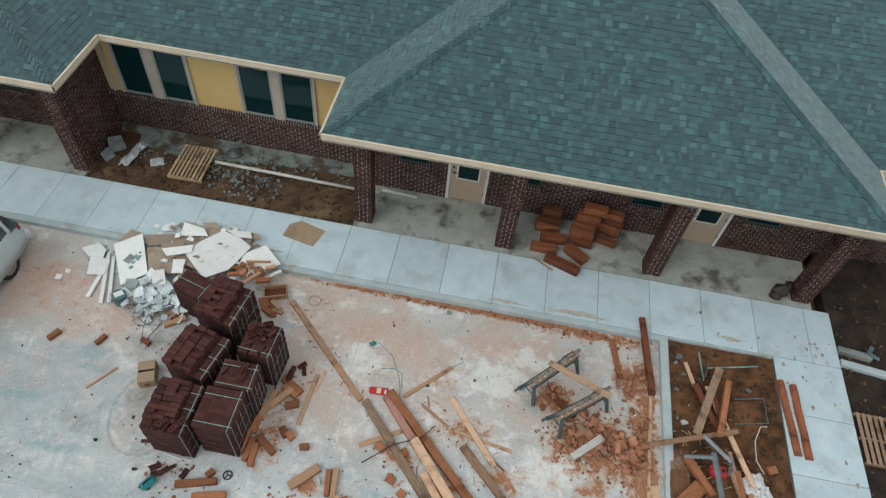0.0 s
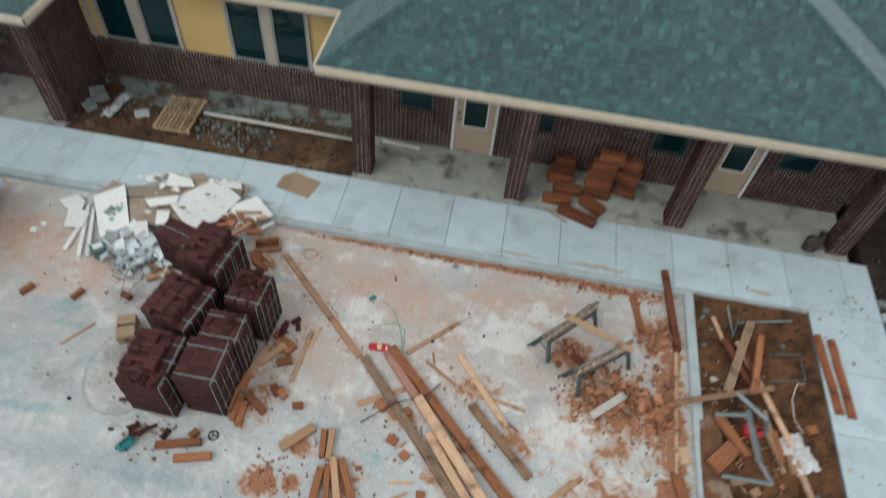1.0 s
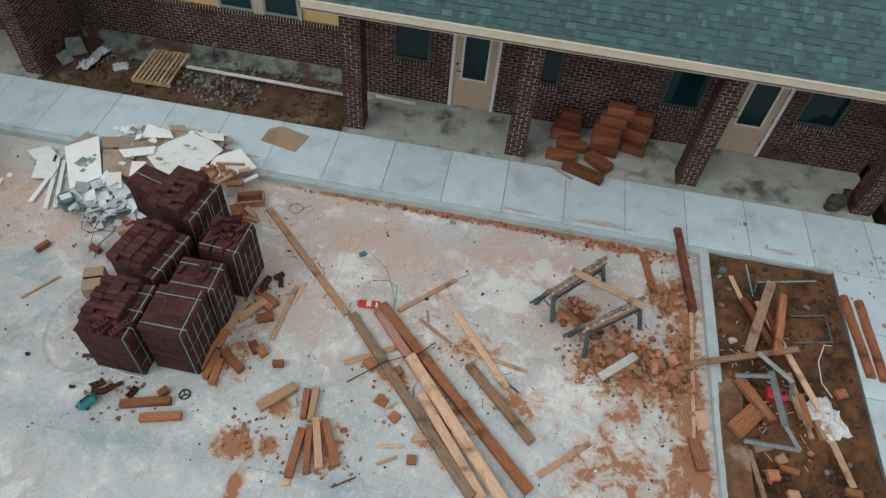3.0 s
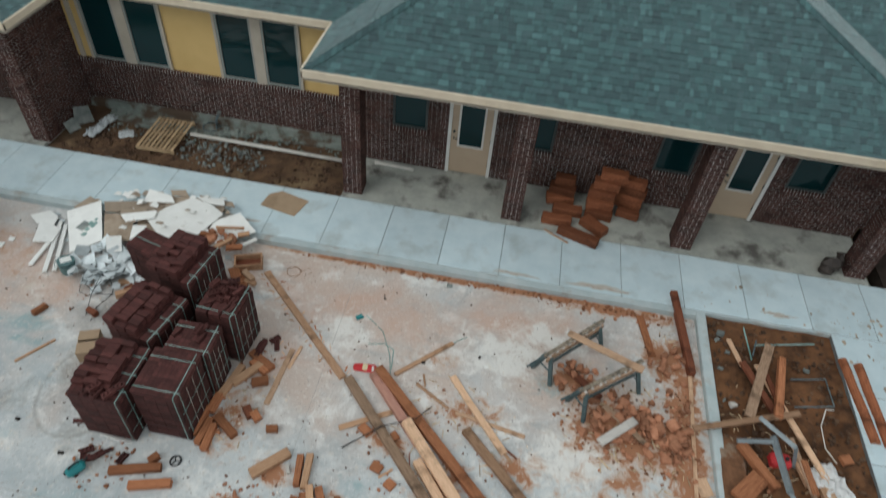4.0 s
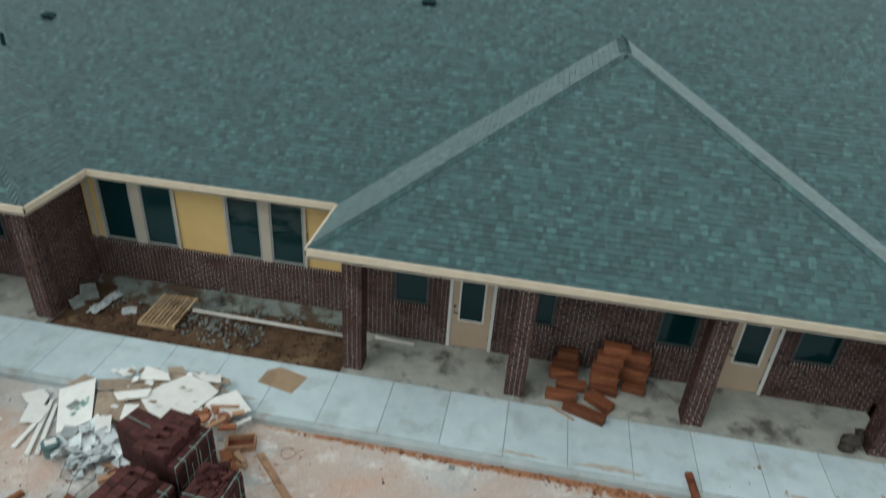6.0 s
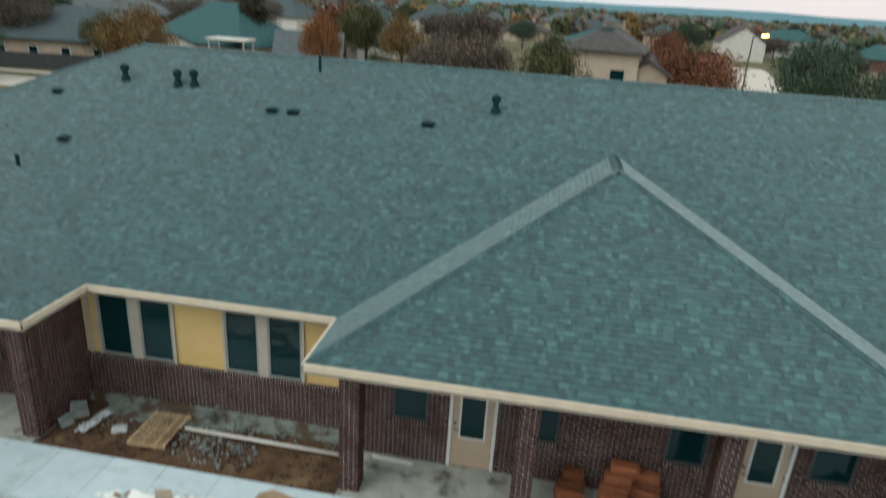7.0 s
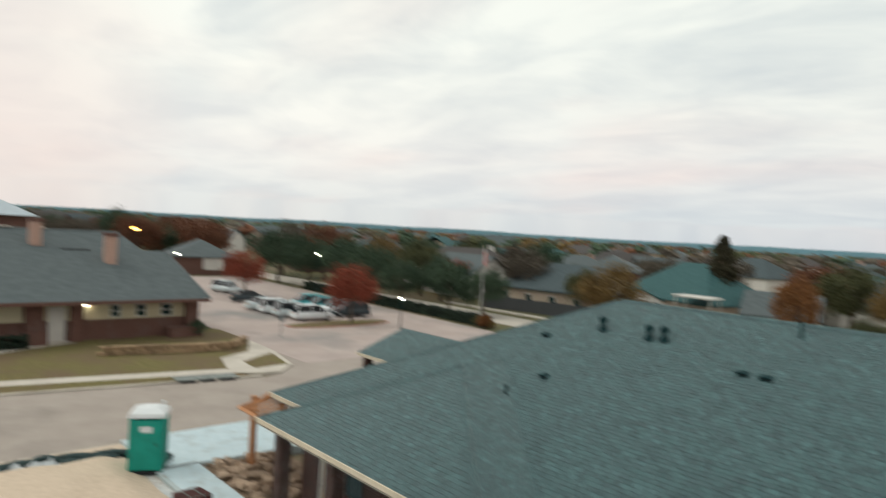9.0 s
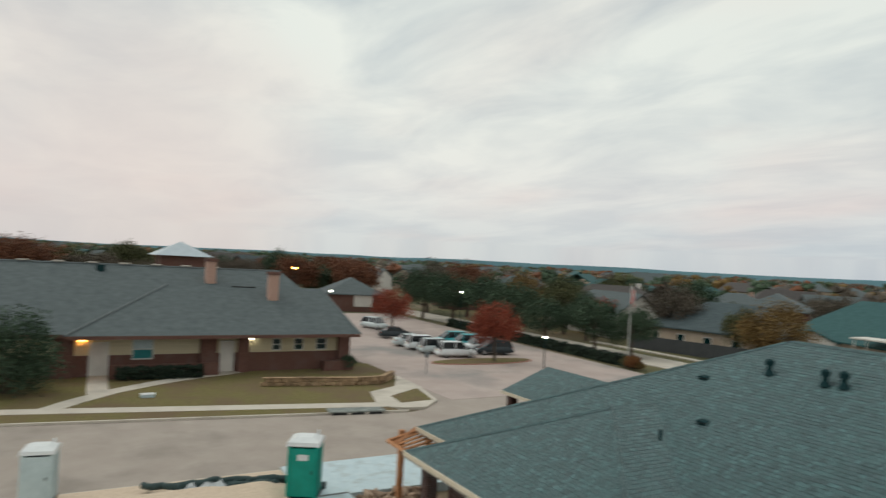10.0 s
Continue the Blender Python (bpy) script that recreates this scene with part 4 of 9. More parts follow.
M["pine"] = wood("fresh_pine", (0.50, 0.31, 0.19), (0.66, 0.445, 0.295))
M["cedar"] = wood("orange_cedar", (0.225, 0.085, 0.038), (0.41, 0.175, 0.085), 0.36)
# redder than the cedar, and darkened for the porch shade on the blocks
M["block_wood"] = wood("dark_orange_block", (0.15, 0.052, 0.025), (0.28, 0.105, 0.050), 0.45)
M["redwood"] = wood("dark_red_timber", (0.12, 0.04, 0.022), (0.19, 0.068, 0.036))
M["pallet_wood"] = wood("pale_pallet_wood", (0.33, 0.225, 0.125), (0.50, 0.37, 0.225))
M["grey_wood"] = wood("weathered_timber", (0.225, 0.142, 0.09), (0.39, 0.265, 0.18))
M["pink_wood"] = wood("pink_stained_timber", (0.34, 0.165, 0.125), (0.45, 0.25, 0.19))
M["brown_wood"] = wood("brown_board", (0.27, 0.155, 0.09), (0.41, 0.255, 0.16))
M["pale_wood"] = wood("pale_grey_timber", (0.40, 0.375, 0.34), (0.56, 0.53, 0.49))
M["tan_wood"] = wood("tan_pallet_wood", (0.36, 0.205, 0.115), (0.50, 0.315, 0.195))
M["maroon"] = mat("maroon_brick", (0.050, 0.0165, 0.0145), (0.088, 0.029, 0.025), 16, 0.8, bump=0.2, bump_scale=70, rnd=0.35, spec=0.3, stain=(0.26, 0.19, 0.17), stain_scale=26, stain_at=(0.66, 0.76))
# darker copy of the maroon brick: shade of the cube sides in the colour
M["maroons_shaded"] = mat("maroon_bricks_shaded", (0.034, 0.0115, 0.0105), (0.062, 0.021, 0.018), 16, 0.8, bump=0.2, bump_scale=70, rnd=0.35, island=True, spec=0.3)
M["rubble"] = mat("broken_red_brick", (0.24, 0.10, 0.055), (0.45, 0.225, 0.135), 7, 0.95, bump=0.4, bump_scale=40, rnd=0.4, spec=0.15)
M["rubbles"] = mat("broken_red_brick_bits", (0.20, 0.085, 0.045), (0.38, 0.18, 0.10), 7, 0.95, rnd=0.45, island=True, spec=0.15)
M["strap"] = mat("teal_strap", (0.12, 0.24, 0.22), (0.30, 0.43, 0.40), 7, 0.4, detail=2)
M["plaster"] = mat("white_drywall", (0.74, 0.74, 0.71), (0.84, 0.84, 0.81), 3, 0.85, bump=0.1, rnd=0.07, stain=(0.55, 0.53, 0.50), stain_scale=2.0, stain_at=(0.60, 0.78))
M["plasters"] = mat("white_drywall_scraps", (0.44, 0.49, 0.50), (0.72, 0.76, 0.77), 3, 0.85, rnd=0.3, island=True)
M["board"] = mat("tan_backing_board", (0.30, 0.235, 0.175), (0.40, 0.325, 0.25), 3, 0.9, rnd=0.15, stain=(0.24, 0.18, 0.13), stain_scale=2)
M["card"] = mat("brown_cardboard", (0.33, 0.235, 0.15), (0.40, 0.29, 0.19), 4, 0.85, stain=(0.27, 0.19, 0.12), stain_scale=1.6)
M["stone"] = mat("grey_broken_concrete", (0.11, 0.13, 0.125), (0.27, 0.285, 0.265), 3, 0.95, bump=0.4, rnd=0.25)
M["pvc"] = mat("white_pvc", (0.56, 0.54, 0.49), (0.66, 0.64, 0.59), 5, 0.45)
M["film"] = mat("milky_plastic_film", (0.40, 0.43, 0.44), (0.58, 0.61, 0.62), 5, 0.35, bump=0.4, bump_scale=12)
M["steel"] = mat("grey_painted_steel", (0.075, 0.105, 0.12), (0.16, 0.20, 0.21), 9, 0.5, 0.3, rnd=0.15)
M["galv"] = mat("dull_galvanised_steel", (0.150, 0.176, 0.188), (0.247, 0.277, 0.289), 7, 0.45, 0.35, rnd=0.1)
M["white_film"] = mat("white_plastic_bag", (0.56, 0.56, 0.55), (0.78, 0.78, 0.77), 5, 0.4, bump=0.5, bump_scale=14)
M["tealpaint"] = mat("teal_paint", (0.02, 0.17, 0.18), (0.03, 0.24, 0.25), 6, 0.45)
M["red"] = mat("red_plastic", (0.45, 0.025, 0.03), (0.55, 0.04, 0.045), 6, 0.45)
M["black"] = mat("black_rubber", (0.012, 0.013, 0.014), (0.025, 0.026, 0.027), 12, 0.7)
M["darkbag"] = mat("dark_brown_bag", (0.02, 0.016, 0.014), (0.045, 0.034, 0.028), 8, 0.6, bump=0.6, bump_scale=20)
M["cream"] = mat("cream_label", (0.6, 0.5, 0.3), (0.68, 0.58, 0.38), 6, 0.6)

dr = random.Random(21)
GZ = COURT_Z


def between(p, q, z, roll=0.0):
    """A pose with x along p-q, its middle between them."""
    a, b = Vector((p[0], p[1], z if len(p) < 3 else p[2])), Vector((q[0], q[1], z if len(q) < 3 else q[2]))
    d = b - a
    u = d.normalized()
    v = Vector((0, 0, 1)).cross(u).normalized()
    m = Matrix((u, v, u.cross(v))).transposed().to_4x4()
    m.translation = (a + b) / 2
    return m @ pose(0, 0, 0, roll, 0, 0), d.length


def plank(name, p, q, w, t, material, label, category="plank", group="loose timber", z=GZ, roll=0.0, wob=0.007):
    m, ln = between(p, q, z, roll)
    g = Geo().cbox(ln, w, t, min(0.006, t / 4), wob=wob, rng=dr)
    return single(name, g, M[material], label, category, group, m=m)


# --- strapped brick cubes
BK = (0.20, 0.092, 0.062)
ON_EDGE = Geo().cbox(BK[0], BK[2] + 0.003, BK[1], 0.004).mesh("brick", M["maroon"])


def cored_brick():
    g = Geo()
    hs = [(-0.062 + 0.062 * k - 0.017, -0.062 + 0.062 * k + 0.017, -0.017, 0.017) for k in range(3)]
    for a, b, c, d in rects(-0.1, 0.1, -0.046, 0.046, hs):
        g.box(a, b, c, d, 0.0, 0.06)
    return g.mesh("cored_brick", M["maroon"])


CORED = cored_brick()


FLAT = Geo().cbox(BK[0], BK[1], BK[2], 0.004).mesh("brick", M["maroon"])


def brick_cube(x0, x1, y0, y1, top, rz=0.0, loose=None, cross=(0.12, 0.8), label="strapped cube of maroon bricks standing on the court"):
    """Bricks on edge in strapped layers; loose = (x0, x1, y0, y1, courses) in cube shares: unstrapped flat courses left on top."""
    th = thing("brick_cube", ((x0 + x1) / 2, (y0 + y1) / 2, GZ), label, "brick pallet", "strapped brick cubes", rz=rz)
    lx, ly = x1 - x0, y1 - y0
    lay = BK[1] + 0.002
    layers = round((top - GZ) / lay)
    nx, ny = round(lx / (BK[0] + 0.004)), round(ly / (BK[2] + 0.001))
    sx, sy = lx / nx, ly / ny
    body = Geo()
    for k in range(layers - 1):
        jx, jy = dr.uniform(-0.006, 0.006), dr.uniform(-0.006, 0.006)
        for i in range(nx):
            for j in range(ny):
                if i in (0, nx - 1) or j in (0, ny - 1):
                    body.cbox(sx - 0.003, sy - 0.003, BK[1], 0.003, pose(-lx / 2 + (i + 0.5) * sx + jx + dr.uniform(-0.003, 0.003), -ly / 2 + (j + 0.5) * sy + jy + dr.uniform(-0.003, 0.003), 0.03 + k * lay))
    zt = 0.03 + (layers - 1) * lay
    body.box(-lx / 2 + 0.08, lx / 2 - 0.08, -ly / 2 + 0.08, ly / 2 - 0.08, 0.03, zt - 0.004)
    part("lower_bricks", body, M["maroons_shaded"], th, kind="stuff")
    for i in range(nx):
        for j in range(ny):
            ob = new("brick", ON_EDGE)
            ob.parent = th
            ob.matrix_basis = pose(-lx / 2 + (i + 0.5) * sx + dr.uniform(-0.003, 0.003), -ly / 2 + (j + 0.5) * sy + dr.uniform(-0.002, 0.002), zt + dr.choice((0, 0, 0, 0.003)), 0, 0, dr.uniform(-0.7, 0.7))
    hz = zt + BK[1] + 0.004
    if loose:
        ax, bx, ay, by, courses = loose
        for c in range(courses):
            n, m = round((bx - ax) * lx / 0.205), round((by - ay) * ly / 0.096)
            for i in range(n):
                skew = dr.uniform(-0.02, 0.02)
                for j in range(m):
                    if c == courses - 1 and (dr.random() < 0.16 or (j == 0 and dr.random() < 0.5)):
                        continue
                    ob = new("brick", FLAT)
                    ob.parent = th
                    ob.matrix_basis = pose((ax - 0.5) * lx + (i + 0.5) * 0.205 + skew + dr.uniform(-0.008, 0.008), (ay - 0.5) * ly + (j + 0.5) * 0.096 + dr.uniform(-0.006, 0.006), hz + 0.003 + c * 0.064 + dr.choice((0, 0, 0, 0.006)), dr.uniform(-1.2, 1.2), dr.uniform(-1.2, 1.2), dr.uniform(-3, 3))
    w = 0.007
    lo = (loose[1] - 0.5) * lx + 0.01 if loose else -lx / 2 - 0.006
    for q in cross:
        y = (q - 0.5) * ly
        part("strap", Geo().box(lo, lx / 2 + 0.008, y - w, y + w, hz, hz + 0.004)
             .box(lx / 2 + 0.006, lx / 2 + 0.010, y - w, y + w, 0.03, hz), M["strap"], th, "teal plastic strap")
    xs = lx / 2 - 0.05
    part("strap", Geo().box(xs - w, xs + w, -ly / 2 - 0.004, ly / 2, hz + 0.005, hz + 0.009)
         .box(xs - w, xs + w, -ly / 2 - 0.009, -ly / 2 - 0.005, 0.03, hz), M["strap"], th, "teal plastic strap")
    for q in (0.28, 0.62):
        part("strap", Geo().box(lx / 2 + 0.007, lx / 2 + 0.011, -ly / 2 + 0.02, ly / 2 - 0.02, hz * q - 0.004, hz * q + 0.004), M["strap"], th, "teal plastic strap")
    for q in (0.35, 0.58):
        y = (q - 0.5) * ly
        part("strap", Geo().box(lx / 2 + 0.006, lx / 2 + 0.009, y - 0.003, y + 0.003, 0.03, hz * dr.uniform(0.75, 0.95)), M["pvc"], th, "white plastic strap")
    for k in range(3):
        part("runner", Geo().cbox(0.09, ly - 0.04, 0.03, 0.004, pose(-lx / 2 + 0.1 + k * (lx / 2 - 0.1), 0, 0)), M["grey_wood"], th)
    return th


OPENED = "opened cube of maroon bricks, loose courses on top"
brick_cube(-7.38, -6.53, 7.33, 8.36, 1.02, -1, (0.0, 0.66, 0.16, 0.97, 2), (0.2, 0.5, 0.82), OPENED)
brick_cube(-7.36, -6.50, 8.54, 9.54, 1.02, -12, (-0.03, 0.76, 0.0, 1.0, 3), (0.2, 0.5, 0.82), OPENED)
brick_cube(-7.24, -6.40, 9.76, 10.72, 1.04, -9, (-0.02, 0.82, 0.0, 1.0, 3), (0.2, 0.5, 0.82), OPENED)
brick_cube(-23.3, -22.4, 11.0, 11.95, 0.95, 6, None, (0.3, 0.7), "strapped cube of dark bricks beside the walk")
brick_cube(-21.9, -21.2, 11.2, 11.9, 0.55, -8, None, (0.5,), "low strapped cube of dark bricks beside the walk")
brick_cube(-8.10, -7.36, 10.40, 10.92, 0.84, -16, None, (0.5,), "low strapped stack of maroon bricks beside the rubbish")
brick_cube(-6.43, -5.70, 7.52, 8.36, 1.04)
brick_cube(-6.36, -5.64, 8.42, 9.02, 1.02)
brick_cube(-6.16, -5.46, 9.17, 9.92, 1.08, -4)


def loose_brick(x, y, z, rx=0, ry=0, rz=0, label="loose cored maroon brick with three holes"):
    ob = tagged(new("cored_brick", CORED), label, "brick", "loose cored bricks")
    ob.matrix_basis = pose(x, y, z, rx, ry, rz)


# tumbled on the cubes
GT, ET, FT = 1.09, 1.045, 1.025
for x, y, z, rx, ry, rz in ((-6.04, 9.74, GT, 0, 0, 12), (-5.84, 9.78, GT, 0, 0, -8), (-5.66, 9.82, GT, 0, 0, 4), (-6.0, 9.64, GT, 0, 0, -12), (-5.76, 9.68, GT, 0, 0, 6), (-5.95, 9.74, GT + 0.065, 90, 0, 14), (-5.72, 9.76, GT + 0.065, 90, 0, -4), (-5.86, 9.66, GT + 0.065, 0, 0, -20),
                            (-6.04, 9.82, GT + 0.065, 90, 0, 30), (-5.92, 9.86, GT + 0.065, 90, 0, -10), (-5.72, 9.84, GT + 0.13, 0, 8, 30), (-5.62, 9.70, GT + 0.065, 90, 0, 60), (-5.98, 9.55, GT + 0.065, 0, 14, 50), (-5.60, 9.36, GT, 90, 0, 72), (-5.73, 9.33, GT, 90, 0, 68), (-6.0, 9.70, GT + 0.155, 0, 10, 74),
                            (-6.02, 9.42, GT, 90, 0, 35), (-5.88, 9.5, GT, 0, 0, -15), (-5.72, 9.48, GT, 0, 90, 80), (-5.60, 9.5, GT, 0, 0, 75), (-5.84, 9.8, GT + 0.13, 90, 0, 10),
                            (-5.90, 8.90, FT, 90, 0, 82), (-5.88, 8.72, FT, 90, 0, 78), (-5.92, 8.80, FT + 0.09, 0, 0, 80), (-6.3, 8.76, FT, 90, 0, 70),
                            (-6.20, 7.98, ET, 90, 0, -18), (-6.05, 7.94, ET, 90, 0, -22), (-5.88, 7.88, ET, 90, 0, -20), (-6.32, 8.0, ET, 0, 0, -5), (-5.84, 7.66, ET, 90, 0, -30), (-6.1, 8.06, ET, 0, 0, -14),
                            (-6.72, 7.42, ET, 0, 0, 60), (-6.9, 7.40, ET, 0, 0, 74), (-7.05, 7.42, ET, 0, 0, 58), (-6.64, 7.56, ET, 0, 0, 48), (-6.95, 7.45, ET + 0.065, 0, 12, 66), (-6.82, 10.0, 1.255, 90, 0, 12), (-6.66, 10.25, 1.255, 0, 0, 5),
                            (-5.28, 9.35, GZ, 0, 0, 85), (-5.26, 9.36, GZ + 0.062, 0, 0, 80), (-5.27, 9.55, GZ, 0, 0, 80), (-5.25, 9.56, GZ + 0.065, 0, 0, 88), (-5.26, 9.45, GZ + 0.13, 0, 0, 84), (-5.1, 9.75, GZ, 0, 0, 50), (-5.02, 9.62, GZ, 0, 0, 110),
                            (-7.62, 7.5, GZ, 90, 0, 10), (-7.02, 6.98, GZ, 0, 0, 50), (-6.95, 7.08, GZ, 90, 0, 40), (-7.15, 6.9, GZ, 0, 0, 20), (-7.22, 7.02, GZ, 0, 0, 35), (-6.62, 7.0, GZ, 0, 0, 75), (-7.25, 6.62, GZ, 0, 0, 0)):
    loose_brick(x, y, z, rx, ry, rz)
# splinters along the long board and chips at the foot of the cubes
for k in range(46):
    t, side = dr.random(), dr.choice((-1, 1))
    o = dr.uniform(0.09, 0.17) * side
    if k < 38:
        x, y = -5.86 + 2.21 * t + 0.694 * o, 11.34 - 2.13 * t + 0.72 * o
    else:
        x, y = dr.uniform(-5.05, -4.78), dr.uniform(9.4, 9.8)
    single("splinter", Geo().cbox(dr.uniform(0.04, 0.13), dr.uniform(0.012, 0.03), 0.012, 0.003, wob=0.003, rng=dr), M[dr.choice(("brown_wood", "cedar", "pine"))], "torn wood splinter lying on the court", "splinter", "wood splinters", m=pose(x, y, GZ - 0.002, 0, 0, dr.uniform(0, 360)))
# torn wrapping at the foot of a cube
single("torn_wrap", Geo().prism([(-0.26, -0.03), (0.05, -0.06), (0.3, -0.01), (0.24, 0.05), (-0.1, 0.03)], 0, 0.012), M["plaster"], "torn white wrapping paper at the foot of the bricks", "paper", m=pose(-6.86, 7.27, GZ + 0.10, -40, 4, -4))

# --- long timbers and boards on the court
plank("board", (-5.86, 11.34), (-3.65, 9.21), 0.13, 0.04, "brown_wood", "long weathered brown board lying on the court")
plank("beam", (-3.56, 9.22), (-0.95, 6.40), 0.16, 0.10, "grey_wood", "long weathered grey beam lying on the court", "beam")
plank("beam", (-3.08, 9.52), (-0.10, 6.66), 0.17, 0.13, "cedar", "long orange timber beam lying on the court", "beam")
plank("beam", (-3.15, 9.42), (-2.05, 8.20), 0.15, 0.09, "pink_wood", "pink-stained timber beam lying on the court", "beam")
plank("plank", (-2.36, 8.56), (-0.42, 6.34), 0.18, 0.07, "pine", "fresh pine plank laid along the beams", z=GZ + 0.09)
plank("plank", (-2.04, 7.92), (-0.80, 6.42), 0.16, 0.09, "pine", "fresh pine plank lying beside the beams", z=GZ)
plank("beam", (-1.34, 8.64), (-0.12, 7.46), 0.15, 0.10, "brown_wood", "short weathered brown beam lying on the court", "beam")
plank("batten", (-2.76, 9.48), (-1.84, 10.41), 0.08, 0.05, "tan_wood", "tan timber batten lying on the court", "batten")
plank("plank", (-1.72, 9.68), (-1.28, 9.12), 0.13, 0.03, "pine", "fresh pine plank lying on the court")
plank("plank", (-1.30, 9.14), (-0.64, 8.34), 0.13, 0.03, "pine", "fresh pine plank across two battens", z=GZ + 0.032)
plank("batten", (-1.56, 8.95), (-0.32, 8.74), 0.07, 0.03, "pine", "pale pine batten lying on the court", "batten")
plank("batten", (-0.82, 8.60), (-0.50, 8.22), 0.05, 0.02, "tan_wood", "tan batten lying on the court", "batten")
plank("batten", (-3.44, 8.24), (-2.58, 8.76), 0.10, 0.03, "tan_wood", "tan batten under the grey beam", "batten")
plank("batten", (0.02, 6.95), (0.82, 7.66), 0.09, 0.04, "tan_wood", "tan batten lying on the court", "batten")
plank("plank", (-4.78, 8.42), (-4.72, 9.62), 0.10, 0.02, "pine", "split pale pine board on the court", z=GZ)
plank("batten", (-4.66, 9.2), (-4.58, 9.72), 0.06, 0.02, "pine", "split pale pine batten on the court", "batten")
plank("batten", (-9.33, 8.30), (-8.93, 8.88), 0.05, 0.03, "tan_wood", "thin tan stick on the court", "batten")
plank("plank", (1.74, 11.95), (1.96, 10.94), 0.15, 0.035, "cedar", "pale orange board lying by the kerb")
plank("beam", (2.42, 12.60, -0.04), (2.66, 10.66, GZ), 0.13, 0.14, "redwood", "dark red timber leaning on the kerb", "beam")
plank("plank", (2.64, 10.66), (2.52, 8.00), 0.07, 0.03, "pine", "fresh pine board along the planting bed")
plank("plank", (2.60, 8.60), (2.72, 8.30), 0.24, 0.03, "pine", "short piece of pine sheet")
plank("plank", (0.92, 8.82), (1.54, 9.38), 0.15, 0.06, "pale_wood", "pale grey timber offcut lying on the rubble", "offcut", z=GZ + 0.13)
# short sticks lying round the beams
for p, q, w, t, k, lab in (((-2.53, 6.92), (-2.14, 7.0), 0.05, 0.03, "pine", "short pale pine stick on the court"),
                        ((-2.49, 6.63), (-2.2, 6.81), 0.05, 0.03, "tan_wood", "short tan stick on the court"),
                        ((-3.07, 6.15), (-2.74, 6.38), 0.03, 0.02, "redwood", "thin red-brown stick on the court"),
                        ((-2.03, 7.12), (-0.83, 7.54), 0.07, 0.03, "pine", "pale pine batten under the long beams"),
                        ((-2.19, 8.05), (-2.09, 7.61), 0.025, 0.02, "pink_wood", "thin pink stick beside the beams"),
                        ((-0.73, 8.51), (-0.42, 8.31), 0.04, 0.02, "redwood", "thin red-brown stick by the pine plank"),
                        ((-2.58, 7.53), (-2.39, 7.71), 0.04, 0.03, "tan_wood", "short tan stick on the court"),
                        ((-2.25, 9.61), (-2.18, 9.36), 0.03, 0.02, "tan_wood", "thin splintered tan stick on the court"),
                        ((-2.33, 9.39), (-1.7, 9.01), 0.06, 0.02, "brown_wood", "split brown board lying on the court"),
                        ((-3.81, 6.08), (-3.69, 6.1), 0.1, 0.05, "pine", "small pale pine block on the court"),
                        ((-4.06, 7.43), (-3.99, 7.3), 0.06, 0.05, "pale_wood", "small pale timber chip on the court")):
    plank("stick", p, q, w, t, k, lab, "stick", "loose sticks")
for p, q in (((-2.74, 7.71), (-2.56, 7.64)), ((-2.45, 7.48), (-2.31, 7.4)), ((-2.56, 8.33), (-2.45, 8.21)), ((-2.04, 6.79), (-1.89, 6.81)), ((-3.09, 8.36), (-2.9, 8.22))):
    plank("offcut", p, q, 0.15, 0.07, "cedar", "orange timber offcut on the court", "offcut", "timber offcuts")
for p, q, w in (((-4.56, 7.14), (-4.09, 7.63), 0.17), ((-3.80, 7.11), (-3.89, 7.62), 0.10), ((-3.68, 7.09), (-3.75, 7.67), 0.11), ((-3.74, 6.16), (-3.76, 6.94), 0.14), ((-3.50, 6.26), (-3.66, 7.02), 0.10),
                ((-3.32, 6.38), (-3.60, 7.16), 0.12), ((-3.08, 6.46), (-3.46, 7.16), 0.13)):
    plank("offcut", p, q, w, 0.11, "cedar" if dr.random() < 0.75 else "tan_wood", "orange timber block split lengthwise on the court", "offcut", "timber offcuts")
